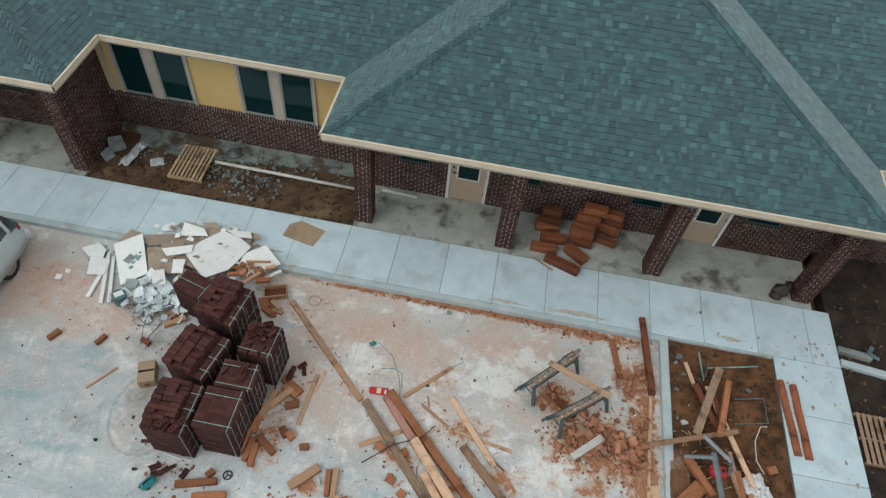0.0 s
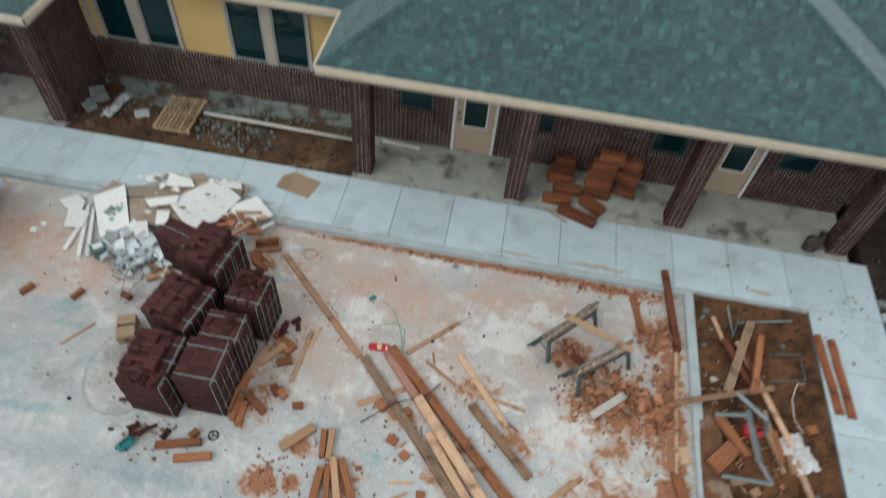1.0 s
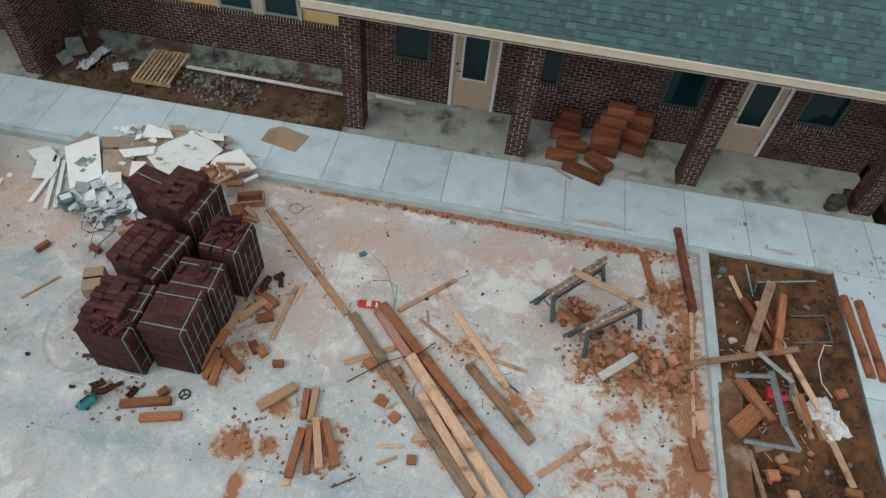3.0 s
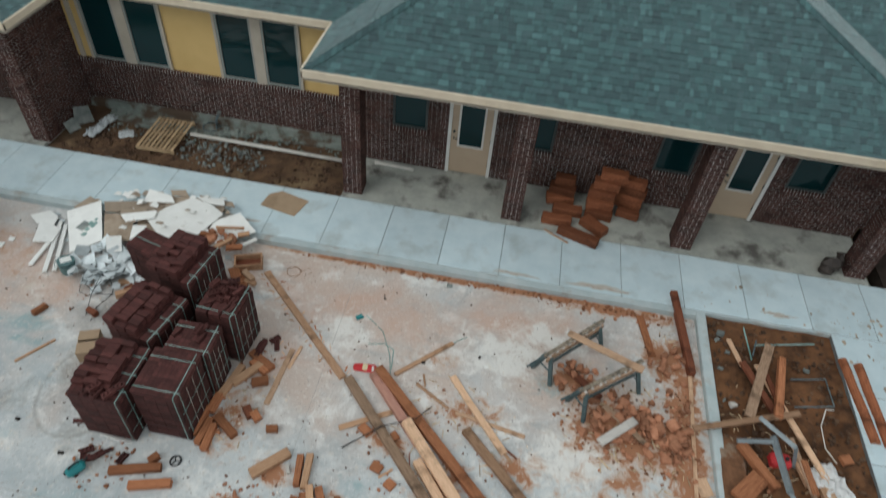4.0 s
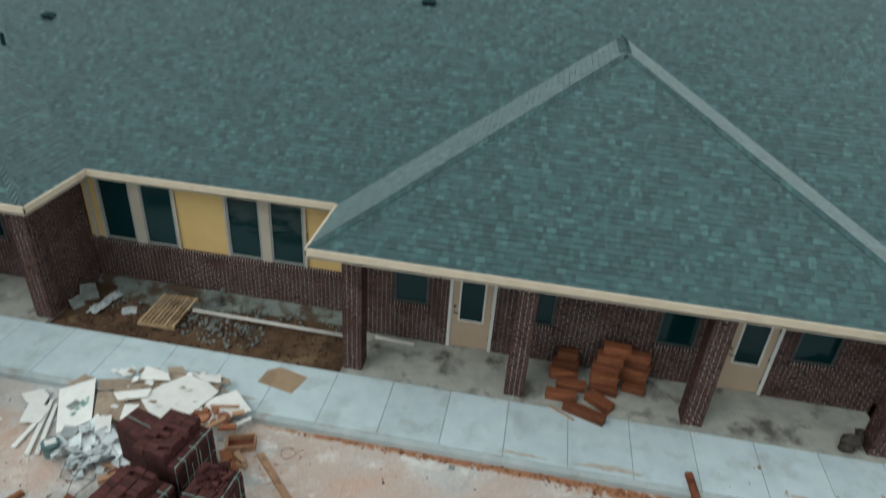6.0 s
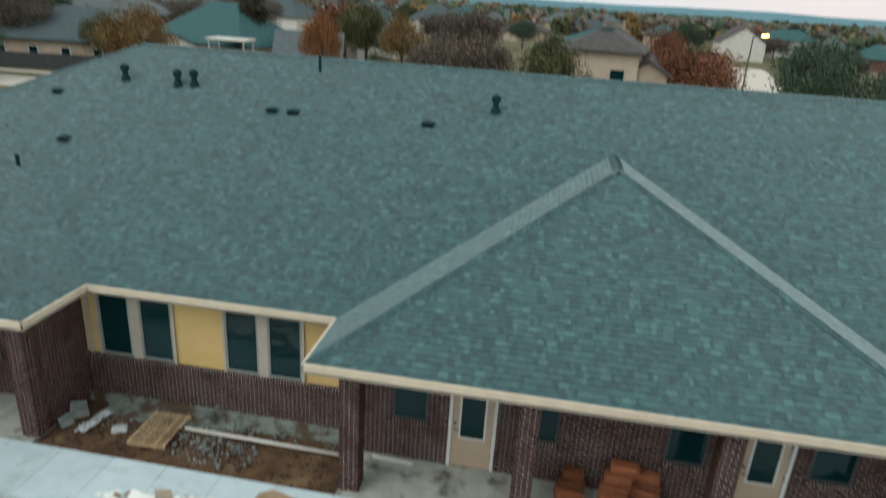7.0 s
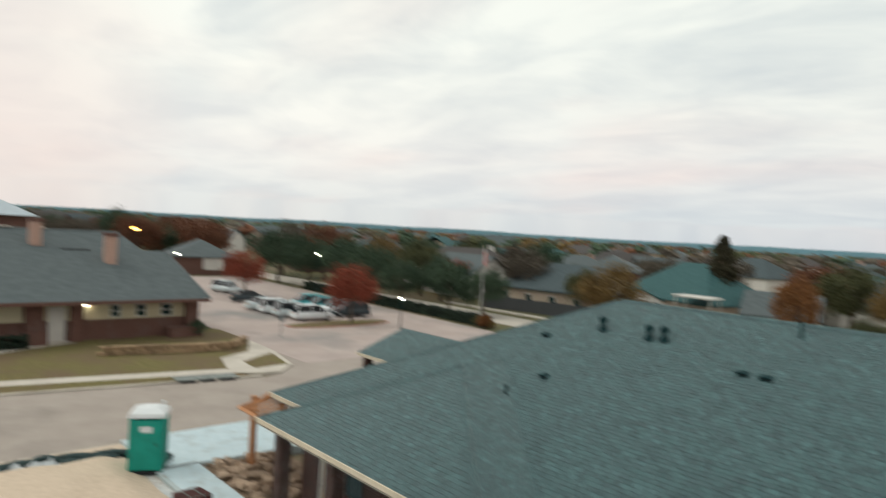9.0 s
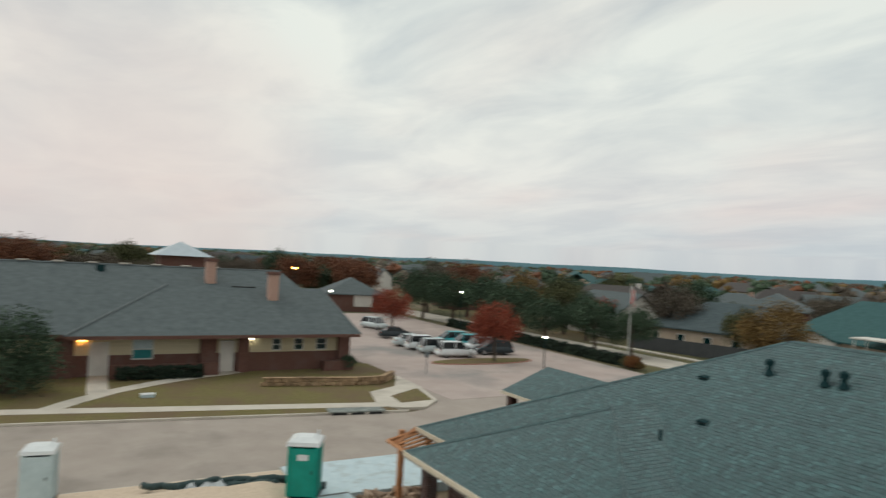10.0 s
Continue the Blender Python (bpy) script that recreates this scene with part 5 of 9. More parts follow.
for p, q, w, k in (((-5.58, 8.40), (-5.44, 9.05), 0.13, "tan_wood"), ((-5.48, 8.66), (-5.12, 9.16), 0.13, "tan_wood"), ((-5.40, 9.36), (-4.92, 9.10), 0.14, "cedar"), ((-5.32, 9.18), (-4.98, 9.0), 0.13, "cedar"), ((-5.16, 8.74), (-4.90, 8.86), 0.15, "cedar"),
                   ((-5.70, 8.14), (-5.72, 7.60), 0.13, "cedar"), ((-5.50, 8.02), (-5.06, 7.72), 0.14, "cedar"), ((-5.58, 7.46), (-5.55, 7.95), 0.11, "cedar"), ((-5.44, 7.38), (-5.46, 7.86), 0.11, "cedar"), ((-5.60, 8.42), (-5.62, 8.05), 0.14, "cedar"),
                   ((-5.08, 8.28), (-4.92, 8.10), 0.13, "redwood"), ((-4.92, 8.20), (-4.78, 8.08), 0.14, "cedar"), ((-6.70, 6.76), (-5.95, 6.98), 0.13, "cedar"), ((-6.30, 6.60), (-5.68, 6.76), 0.13, "cedar"), ((-6.18, 7.02), (-6.08, 7.16), 0.12, "cedar"),
                   ((-4.60, 7.95), (-4.42, 8.0), 0.12, "cedar"), ((-6.52, 11.22), (-6.34, 10.98), 0.2, "cedar"), ((-6.28, 11.20), (-6.02, 11.02), 0.12, "pine"), ((-6.42, 10.98), (-6.18, 10.86), 0.12, "cedar"),
                   ((-8.5, 10.36), (-8.02, 10.52), 0.12, "tan_wood"), ((-8.4, 10.05), (-8.0, 10.35), 0.13, "tan_wood"), ((-8.3, 10.2), (-8.05, 10.6), 0.1, "redwood"), ((-9.62, 9.3), (-9.5, 9.55), 0.1, "cedar"), ((-8.72, 9.62), (-8.5, 9.55), 0.1, "redwood"), ((-10.66, 9.2), (-10.52, 9.45), 0.12, "cedar")):
    plank("offcut", p, q, w, 0.11, k, "orange-brown timber offcut dropped on the court", "offcut", "timber offcuts")

for p, q, w, k in (((-6.98, 11.35, 0.2), (-6.68, 11.7, 0.24), 0.09, "tan_wood"), ((-7.1, 11.9, 0.27), (-6.55, 12.02, 0.27), 0.05, "tan_wood"), ((-6.74, 11.5, 0.16), (-6.42, 11.58, 0.18), 0.12, "cedar"), ((-7.42, 11.5, 0.2), (-7.05, 11.62, 0.22), 0.09, "cedar"), ((-7.36, 11.7, 0.24), (-7.0, 11.72, 0.24), 0.08, "cedar"),
                   ((-6.62, 11.86, 0.2), (-6.42, 11.96, 0.2), 0.09, "tan_wood"), ((-6.4, 11.3), (-6.12, 10.8), 0.14, "cedar"), ((-6.2, 11.0), (-5.95, 10.96), 0.1, "tan_wood")):
    plank("offcut", p, q, w, 0.06, k, "orange-brown timber offcut on the rubbish heap", "offcut", "timber offcuts")

# crate of planks open at the top
crate = thing("wooden_crate", (-6.28, 11.45, GZ), "shallow open timber crate by the kerb", "crate", rz=20)
for x0, x1, y0, y1 in ((-0.28, 0.28, -0.17, -0.14), (-0.28, 0.28, 0.14, 0.17), (-0.28, -0.25, -0.14, 0.14), (0.25, 0.28, -0.14, 0.14)):
    part("side_board", Geo().box(x0, x1, y0, y1, 0, 0.16), M["tan_wood"], crate)
part("bottom_board", Geo().box(-0.25, 0.25, -0.14, 0.14, 0.0, 0.02), M["redwood"], crate)


def carton(x, y, z, sx, sy, sz, rz):
    c = thing("cardboard_box", (x, y, z), "open brown cardboard carton on the court", "box", rz=rz)
    t = 0.008
    for q in ((-sx / 2, sx / 2, -sy / 2, -sy / 2 + t), (-sx / 2, sx / 2, sy / 2 - t, sy / 2), (-sx / 2, -sx / 2 + t, -sy / 2 + t, sy / 2 - t), (sx / 2 - t, sx / 2, -sy / 2 + t, sy / 2 - t)):
        part("side", Geo().box(*q, 0, sz), M["card"], c)
    part("flap", Geo().box(-sx / 2, sx / 2, 0, sy * 0.45, 0, t, pose(0, -sy / 2, sz, 6, 0, 0)), M["card"], c)
    part("flap", Geo().box(-sx / 2, sx / 2, -sy * 0.45, 0, 0, t, pose(0, sy / 2, sz, -4, 0, 0)), M["card"], c)
    part("printed_mark", Geo().box(-0.05, 0.05, -0.005, -0.002, sz * 0.35, sz * 0.65, pose(0, -sy / 2, 0)), M["redwood"], c)
    return c


carton(-8.18, 8.82, GZ, 0.34, 0.5, 0.26, 22)
# flattened carton on the walk
m = pose(-6.15, 13.29, 0.003, 0, 0, -10)
single("flattened_carton", Geo().prism([(-0.45, -0.28), (0.40, -0.31), (0.46, 0.27), (-0.25, 0.33), (-0.46, 0.12)], 0, 0.008, m), M["card"], "flattened brown cardboard sheet on the walk", "cardboard")


M["horse_steel"] = mat("teal_grey_steel", (0.045, 0.075, 0.082), (0.10, 0.14, 0.145), 9, 0.55, 0.2)
M["notched"] = mat("worn_timber_edge", (0.05, 0.045, 0.04), (0.33, 0.27, 0.2), 11, 0.9, bump=0.5, bump_scale=30, detail=3)


# --- saw horses
def saw_horse(p, q, h, label):
    m, ln = between(p, q, GZ)
    th = thing("saw_horse", m.translation, label, "sawhorse", "saw horses", rz=math.degrees(math.atan2(q[1] - p[1], q[0] - p[0])))
    for sy, k in ((0.045, "steel"), (-0.045, "grey_wood")):
        part("beam", Geo().cbox(ln, 0.045, 0.09, 0.005, pose(0, sy, h - 0.09)), M[k], th, "weathered timber top" if k == "grey_wood" else "")
    part("top_rail", Geo().cbox(ln + 0.06, 0.075, 0.03, 0.004, pose(0.03, 0.02, h), wob=0.006, rng=dr), M["notched"], th)
    for k in range(9):
        part("spacer", Geo().cbox(0.05, 0.05, 0.02, 0.004, pose(-ln / 2 + 0.1 + k * (ln - 0.2) / 8 + dr.uniform(-0.03, 0.03), -0.03, h)), M["pale_wood"], th)
    for sx in (-1, 1):
        for sy in (-1, 1):
            a, b = Vector((sx * (ln / 2 - 0.10), sy * 0.05, h - 0.02)), Vector((sx * (ln / 2 - 0.04), sy * 0.24, 0.0))
            part("leg", Geo().tube([a, b], 0.048, 4), M["horse_steel"], th, "teal-grey steel leg")
        part("brace", Geo().tube([(sx * (ln / 2 - 0.07), -0.15, h * 0.45), (sx * (ln / 2 - 0.07), 0.15, h * 0.45)], 0.018, 4), M["horse_steel"], th)
    part("side_rail", Geo().box(-ln / 2 + 0.1, ln / 2 - 0.1, -0.085, -0.068, h - 0.20, h - 0.10), M["horse_steel"], th)
    part("stretcher", Geo().tube([(-ln / 2 - 0.22, 0.16, h * 0.52), (ln / 2 - 0.1, 0.14, h * 0.52)], 0.026, 4), M["horse_steel"], th)
    return th


saw_horse((-0.16, 10.02), (0.84, 11.05), 0.62, "steel-legged saw horse with a weathered timber top")
saw_horse((0.48, 9.42), (1.54, 10.28), 0.62, "steel-legged saw horse with a weathered timber top")
plank("plank", (0.22, 10.62, GZ + 0.66), (1.56, 10.08, GZ + 0.66), 0.15, 0.03, "pine", "fresh pine plank bridging two saw horses")
plank("plank", (0.30, 10.3), (0.95, 9.75), 0.14, 0.05, "redwood", "dark red board under the saw horses", z=GZ + 0.05)
plank("plank", (1.0, 9.6), (1.7, 9.0), 0.11, 0.03, "grey_wood", "weathered board lying on the rubble", z=GZ + 0.09)


# --- broken brick rubble
def chunk(g, s, m, r):
    g.cbox(s * r.uniform(0.7, 1.5), s * r.uniform(0.6, 1.0), s * r.uniform(0.5, 0.8), s * 0.12, m, wob=s * 0.13, rng=r)


CHUNKS = []
for k in range(8):
    g = Geo()
    chunk(g, 0.11, None, dr)
    CHUNKS.append(g.mesh("broken_brick", M["rubble"]))


def rubble(cx, cy, rx, ry, n, z, label="broken piece of red brick in a rubble heap", hump=0.12, smin=0.7, smax=1.5):
    for k in range(n):
        a, d = dr.uniform(0, 2 * math.pi), math.sqrt(dr.random()) * (0.55 + 0.45 * dr.random())
        x, y = cx + rx * d * math.cos(a), cy + ry * d * math.sin(a)
        s = dr.uniform(smin, smax)
        ob = new("broken_brick", CHUNKS[k % 8])
        ob.matrix_basis = pose(x, y, z + max(0, hump * (1 - d) * dr.random()) - 0.005, dr.uniform(-12, 12), dr.uniform(-12, 12), dr.uniform(0, 360)) @ Matrix.Scale(s, 4)
        tagged(ob, label, "rubble", "broken brick rubble")


rubble(1.5, 9.3, 1.05, 0.72, 120, GZ, smin=0.5, smax=1.55)
rubble(2.2, 9.25, 0.42, 0.6, 34, GZ, smin=0.6, smax=1.7)
rubble(0.45, 10.1, 0.5, 0.6, 22, GZ)
rubble(2.3, 9.6, 0.45, 1.5, 30, GZ, smin=0.4, smax=1.1)
rubble(2.25, 11.0, 0.5, 0.8, 10, GZ)
rubble(-4.6, 6.75, 0.5, 0.35, 10, GZ, hump=0.0, smin=0.4, smax=0.8)
rubble(-3.4, 6.6, 0.5, 0.5, 10, GZ, hump=0.0, smin=0.4, smax=0.9)
rubble(-6.95, 11.75, 0.42, 0.22, 16, 0.17, hump=0.12, smin=0.7, smax=1.5, label="broken red brick dropped on the drywall heap")
rubble(3.9, 8.2, 0.8, 0.9, 14, -0.05, smin=0.3, smax=0.85)
# crumbs and dust round them
g = Geo()
for cx, cy, rx, ry, n in ((1.45, 9.25, 1.3, 0.95, 210), (2.35, 8.6, 0.4, 1.6, 90), (-4.5, 6.75, 0.6, 0.5, 50), (-3.4, 6.6, 0.7, 0.6, 40), (-2.0, 8.3, 1.3, 1.2, 70), (-5.3, 8.6, 0.6, 1.0, 70), (-1.0, 12.0, 4.5, 0.09, 190), (1.2, 11.9, 1.7, 0.2, 60), (-6.9, 6.9, 0.5, 0.5, 60), (-8.9, 10.0, 1.2, 0.8, 22)):
    for k in range(n):
        a, d = dr.uniform(0, 2 * math.pi), math.sqrt(dr.random())
        s = dr.uniform(0.012, 0.05) * (1 if dr.random() < 0.85 else 1.5)
        chunk(g, s, pose(cx + rx * d * math.cos(a), cy + ry * d * math.sin(a), GZ - 0.002, 0, 0, dr.uniform(0, 360)), dr)
single("brick_crumbs", g, M["rubbles"], "crumbs of red brick scattered on the court", "rubble", kind="stuff")

# thin spills of red mud on the concrete
M["mud"] = mat("rust_red_mud", (0.28, 0.125, 0.062), (0.40, 0.20, 0.11), 6, 0.95, bump=0.5, bump_scale=30, stain=(0.44, 0.34, 0.27), stain_scale=5, stain_at=(0.52, 0.68))


def spill(cx, cy, rx, ry, seed, z=GZ, material="mud", label="thin spill of red brick dust on the concrete", n=56):
    g = Geo()
    pts = []
    for k in range(n):
        a = 2 * math.pi * k / n
        q = 0.72 + 0.55 * noise.fractal(Vector((math.cos(a) * 1.7, math.sin(a) * 1.7, seed)), 0.8, 2.1, 5)
        pts.append((cx + rx * q * math.cos(a), cy + ry * q * math.sin(a)))
    g.v = [(cx, cy, z + 0.006)] + [(x, y, z + 0.001) for x, y in pts]
    g.f = [(0, 1 + k, 1 + (k + 1) % n) for k in range(n)]
    single("dust_spill", g, M[material], label, "dust", "dust spills", "structure")


# grit and chips strewn over the whole court
for nm, c1, c2, n, lab in (("dark_grit", (0.05, 0.035, 0.028), (0.15, 0.095, 0.07), 420, "dark crumbs of dirt and mortar strewn over the court"), ("pale_grit", (0.45, 0.36, 0.28), (0.70, 0.66, 0.60), 380, "pale chips of wood and mortar strewn over the court")):
    g = Geo()
    for k in range(n):
        x, y = dr.uniform(-11.5, 2.7), 6.0 + 5.9 * dr.random()
        q = dr.choice((0.010, 0.012, 0.016, 0.022, 0.032))
        chunk(g, q, pose(x, y, GZ - 0.002, 0, 0, dr.uniform(0, 360)), dr)
    single(nm, g, mat(nm, c1, c2, 12, 0.95, rnd=0.4, island=True, spec=0.15), lab, "grit", kind="stuff")


# --- drywall heap
def sheet(name, poly, z, tilt, material, label, category):
    """A thin broken board given by its outline in the plan, tilted about its middle."""
    cx, cy = sum(p[0] for p in poly) / len(poly), sum(p[1] for p in poly) / len(poly)
    if sum((a[0] * b[1] - b[0] * a[1]) for a, b in zip(poly, poly[1:] + poly[:1])) < 0:
        poly = poly[::-1]
    return single(name, Geo().prism([(x - cx, y - cy) for x, y in poly], 0, 0.014), M[material], label, category, "drywall rubbish", m=pose(cx, cy, z, *tilt, 0))


DW = ("drywall_sheet", "plaster", "broken white drywall sheet on the rubbish heap", "drywall")
TB = ("backing_board", "board", "torn tan backing board on the rubbish heap", "board")
for (nm, mt, lb_, ct), poly, z, tilt in (
        (DW, [(-10.43, 11.85), (-9.89, 12.29), (-9.29, 11.23), (-9.76, 10.80)], 0.05, (4, -2)),
        (DW, [(-8.63, 11.88), (-8.40, 12.30), (-8.00, 12.73), (-7.49, 12.60), (-7.18, 12.41), (-7.46, 11.66), (-7.94, 11.30)], 0.20, (2, 1)),
        (DW, [(-6.87, 12.57), (-6.35, 12.13), (-6.86, 11.71), (-7.28, 11.76), (-7.3, 12.2)], 0.15, (2, 2)),
        (DW, [(-8.95, 12.36), (-9.00, 12.76), (-8.47, 12.69), (-8.30, 12.50)], 0.21, (3, 1)),
        (DW, [(-9.18, 11.85), (-8.50, 12.12), (-8.46, 11.90), (-8.98, 11.68)], 0.25, (4, 0)),
        (DW, [(-9.20, 11.25), (-8.92, 11.36), (-8.73, 11.00), (-9.00, 10.91)], 0.12, (8, 4)),
        (DW, [(-11.16, 11.63), (-10.84, 11.86), (-10.59, 11.73), (-10.55, 11.5), (-10.9, 11.45)], -0.04, (3, 2)),
        (DW, [(-10.85, 11.52), (-10.35, 11.45), (-10.31, 11.04), (-10.68, 10.95)], -0.05, (2, 3)),
        (DW, [(-7.94, 12.76), (-7.35, 12.86), (-7.25, 12.66), (-7.6, 12.62)], 0.22, (1, 1)),
        (DW, [(-8.82, 11.66), (-8.55, 11.72), (-8.48, 11.36), (-8.72, 11.30)], 0.16, (7, 3)),
        (DW, [(-11.26, 11.05), (-11.14, 11.05), (-11.14, 10.94), (-11.25, 10.95)], -0.14, (1, 2)),
        (DW, [(-11.4, 10.86), (-11.26, 10.88), (-11.24, 10.74), (-11.37, 10.72)], -0.14, (1, 2)),
        (DW, [(-9.55, 12.62), (-9.3, 12.7), (-9.26, 12.58), (-9.45, 12.52)], 0.05, (1, 1)),
        (TB, [(-9.79, 12.24), (-9.2, 12.40), (-8.64, 12.46), (-8.64, 12.23), (-9.61, 11.95)], 0.13, (2, 0)),
        (TB, [(-10.38, 12.0), (-10.23, 12.40), (-9.86, 12.24), (-9.9, 12.05)], 0.04, (3, 1)),
        (TB, [(-7.94, 12.90), (-7.17, 12.86), (-7.05, 12.72), (-7.76, 12.72)], 0.16, (1, 0)),
        (TB, [(-9.60, 11.91), (-9.14, 12.03), (-8.68, 11.56), (-8.67, 11.33), (-9.30, 11.32)], 0.08, (3, 2)),
        (TB, [(-9.3, 12.05), (-8.8, 12.2), (-8.7, 12.02), (-9.2, 11.85)], 0.17, (5, 2)),
        (TB, [(-8.6, 12.9), (-8.3, 13.0), (-8.15, 12.82), (-8.5, 12.76)], 0.15, (1, 2)),
        (TB, [(-8.6, 11.5), (-8.0, 11.45), (-8.0, 11.15), (-8.5, 11.1)], 0.10, (4, 3)),
        (TB, [(-9.0, 12.6), (-8.1, 12.85), (-7.3, 12.75), (-7.2, 12.0), (-8.0, 11.5), (-8.8, 11.7)], 0.10, (2, 1))):
    ob = sheet(nm, poly, z, tilt, mt, lb_, ct)
    if poly[0] == (-10.43, 11.85):
        part("grey_patch", Geo().prism([(-0.16, -0.10), (0.02, -0.16), (0.10, 0.06), (-0.08, 0.12)], 0.014, 0.017), M["stone"], ob, "grey filler patch")
        for k in range(10):
            u, v, q = dr.uniform(0.02, 0.24), dr.uniform(-0.28, 0.20), dr.uniform(0.025, 0.06)
            part("teal_blot", Geo().prism([(u - q, v - q * 0.6), (u + q * 0.5, v - q), (u + q, v + q * 0.5), (u - q * 0.3, v + q)], 0.015, 0.018 + 0.0004 * k), M["strap"], ob, "teal paint blot")
for k in range(16):
    a = dr.uniform(0, 2 * math.pi)
    x, y, q = -8.4 + 1.6 * math.cos(a), 12.2 + 0.62 * math.sin(a), dr.uniform(0.05, 0.13)
    poly = [(x - q, y - q * dr.uniform(0.3, 0.8)), (x + q * dr.uniform(0.6, 1), y - q * 0.6), (x + q * dr.uniform(0.7, 1.1), y + q * dr.uniform(0.3, 0.7)), (x - q * dr.uniform(0.2, 0.8), y + q * 0.7)]
    nm, mt, lb_, ct = TB if k % 2 else DW
    sheet(nm, poly, 0.03 + 0.09 * dr.random(), (dr.uniform(-10, 10), dr.uniform(-10, 10)), mt, lb_, ct)
for k in range(34):
    x, y, q = -8.5 + dr.uniform(-1.3, 1.6), 12.15 + dr.uniform(-0.75, 0.72), dr.uniform(0.035, 0.10)
    poly = [(x - q, y - q * dr.uniform(0.3, 0.8)), (x + q * dr.uniform(0.6, 1), y - q * 0.6), (x + q * dr.uniform(0.7, 1.1), y + q * dr.uniform(0.1, 0.7)), (x - q * dr.uniform(0.2, 0.8), y + q * 0.7)]
    nm, mt, lb_, ct = TB if k % 4 == 0 else DW
    sheet(nm, poly, 0.12 + 0.16 * dr.random(), (dr.uniform(-25, 25), dr.uniform(-25, 25)), mt, lb_, ct)
for p, q in (((-10.41, 11.35), (-10.39, 10.4)), ((-10.52, 11.68), (-10.02, 10.29)), ((-10.36, 11.60), (-9.86, 10.37))):
    plank("stud", p, q, 0.085, 0.04, "plaster", "white-primed timber stud on the rubbish heap", "stud", "drywall rubbish", z=GZ + 0.03)
plank("stud", (-6.72, 11.62, 0.0), (-6.30, 12.0, 0.05), 0.08, 0.04, "plaster", "white-primed timber stud on the rubbish heap", "stud", "drywall rubbish")
g = Geo()
for k in range(165):
    a, d = dr.uniform(0, 2 * math.pi), math.sqrt(dr.random())
    x, y = (-8.85 + 0.75 * d * math.cos(a), 10.65 + 0.65 * d * math.sin(a)) if k < 85 else (-8.6 + 2.3 * d * math.cos(a), 11.6 + 1.2 * d * math.sin(a))
    if x > -7.45 and y < 11.2:
        continue
    s = dr.uniform(0.05, 0.21) if k < 85 else dr.uniform(0.03, 0.12)
    g.prism([(-s, -s * 0.6), (s * 0.7, -s * 0.8), (s, s * 0.5), (-s * 0.4, s * 0.8)], 0, 0.012, pose(x, y, GZ + dr.uniform(0.03, 0.22) * (k < 85) + 0.012, dr.uniform(-45, 45) * (k < 85), dr.uniform(-35, 35) * (k < 85), dr.uniform(0, 360)))
single("drywall_scraps", g, M["plasters"], "small scraps of white drywall strewn about", "drywall", kind="stuff")
bucket = thing("bucket", (-9.62, 10.45, GZ), "teal-grey plastic bucket tipped full of scraps", "bucket")
rim = [(0.15 * math.cos(2 * math.pi * k / 14), 0.15 * math.sin(2 * math.pi * k / 14)) for k in range(14)]
part("pail", Geo().tube([(0, 0, 0), (0.02, 0.03, 0.30)], 0.13, 14, 0.165), mat("grey_teal_plastic", (0.08, 0.15, 0.15), (0.12, 0.2, 0.2), 6, 0.5), bucket)
part("rubbish_fill", Geo().cbox(0.2, 0.12, 0.02, 0.006, pose(0.02, 0.03, 0.31, 18, 9, 50)), M["plaster"], bucket)
part("bail", Geo().tube([(-0.17, 0.03, 0.33), (-0.12, -0.14, 0.27), (0.14, -0.14, 0.27), (0.21, 0.03, 0.33)], 0.005), M["metal"], bucket)


def cable(pts, r, label, name="cable", material="black"):
    return single(name, Geo().tube(pts, r, 5), M[material], label, "cable", "loose cables")


def loop(cx, cy, z, r, n=18, lift=0.0, turns=1.0, ph=0.0):
    return [(cx + r * math.cos(ph + turns * 2 * math.pi * k / n) * (1 + 0.15 * math.sin(3 * k)), cy + r * math.sin(ph + turns * 2 * math.pi * k / n), z + lift * math.sin(math.pi * k / n)) for k in range(n + 1)]


cable(loop(-8.7, 10.1, GZ + 0.02, 0.2, lift=0.35, turns=1.0), 0.007, "black cable looped over the rubbish")
cable([(-9.15, 10.6, 0.05), (-9.12, 10.3, 0.1), (-9.13, 10.0, GZ + 0.02), (-8.9, 9.95, GZ + 0.02), (-8.72, 10.2, 0.1)], 0.006, "black cable trailing from the rubbish")
cable([(-8.76, 10.3, 0.15), (-8.78, 9.9, 0.0), (-8.7, 9.5, GZ + 0.02)], 0.006, "black cable trailing from the rubbish")
cable([(-8.5, 10.1, GZ + 0.02), (-8.62, 9.75, GZ + 0.02), (-8.55, 9.4, GZ + 0.02)], 0.006, "black cable lying on the court")
cable(loop(-5.33, 11.46, GZ + 0.006, 0.14, 24, 0.03, turns=2.3), 0.0035, "thin rusty wire coiled on the court", material="brown_wood")
cable([(-5.2, 11.5, GZ + 0.006), (-5.05, 11.62, GZ + 0.02), (-4.98, 11.55, GZ + 0.006), (-5.08, 11.36, GZ + 0.006)], 0.0035, "thin rusty wire lying on the court", material="brown_wood")
cable([(-3.3, 7.9, GZ + 0.02), (-2.75, 8.35, GZ + 0.13), (-2.2, 8.62, GZ + 0.15), (-1.98, 8.95, GZ + 0.05)], 0.010, "black strap laid over the beams")
cable([(-3.6, 10.7, GZ + 0.006), (-3.2, 10.4, GZ + 0.006), (-2.95, 9.9, GZ + 0.006), (-2.82, 9.4, GZ + 0.006)], 0.008, "thin teal cord lying on the court", material="strap")
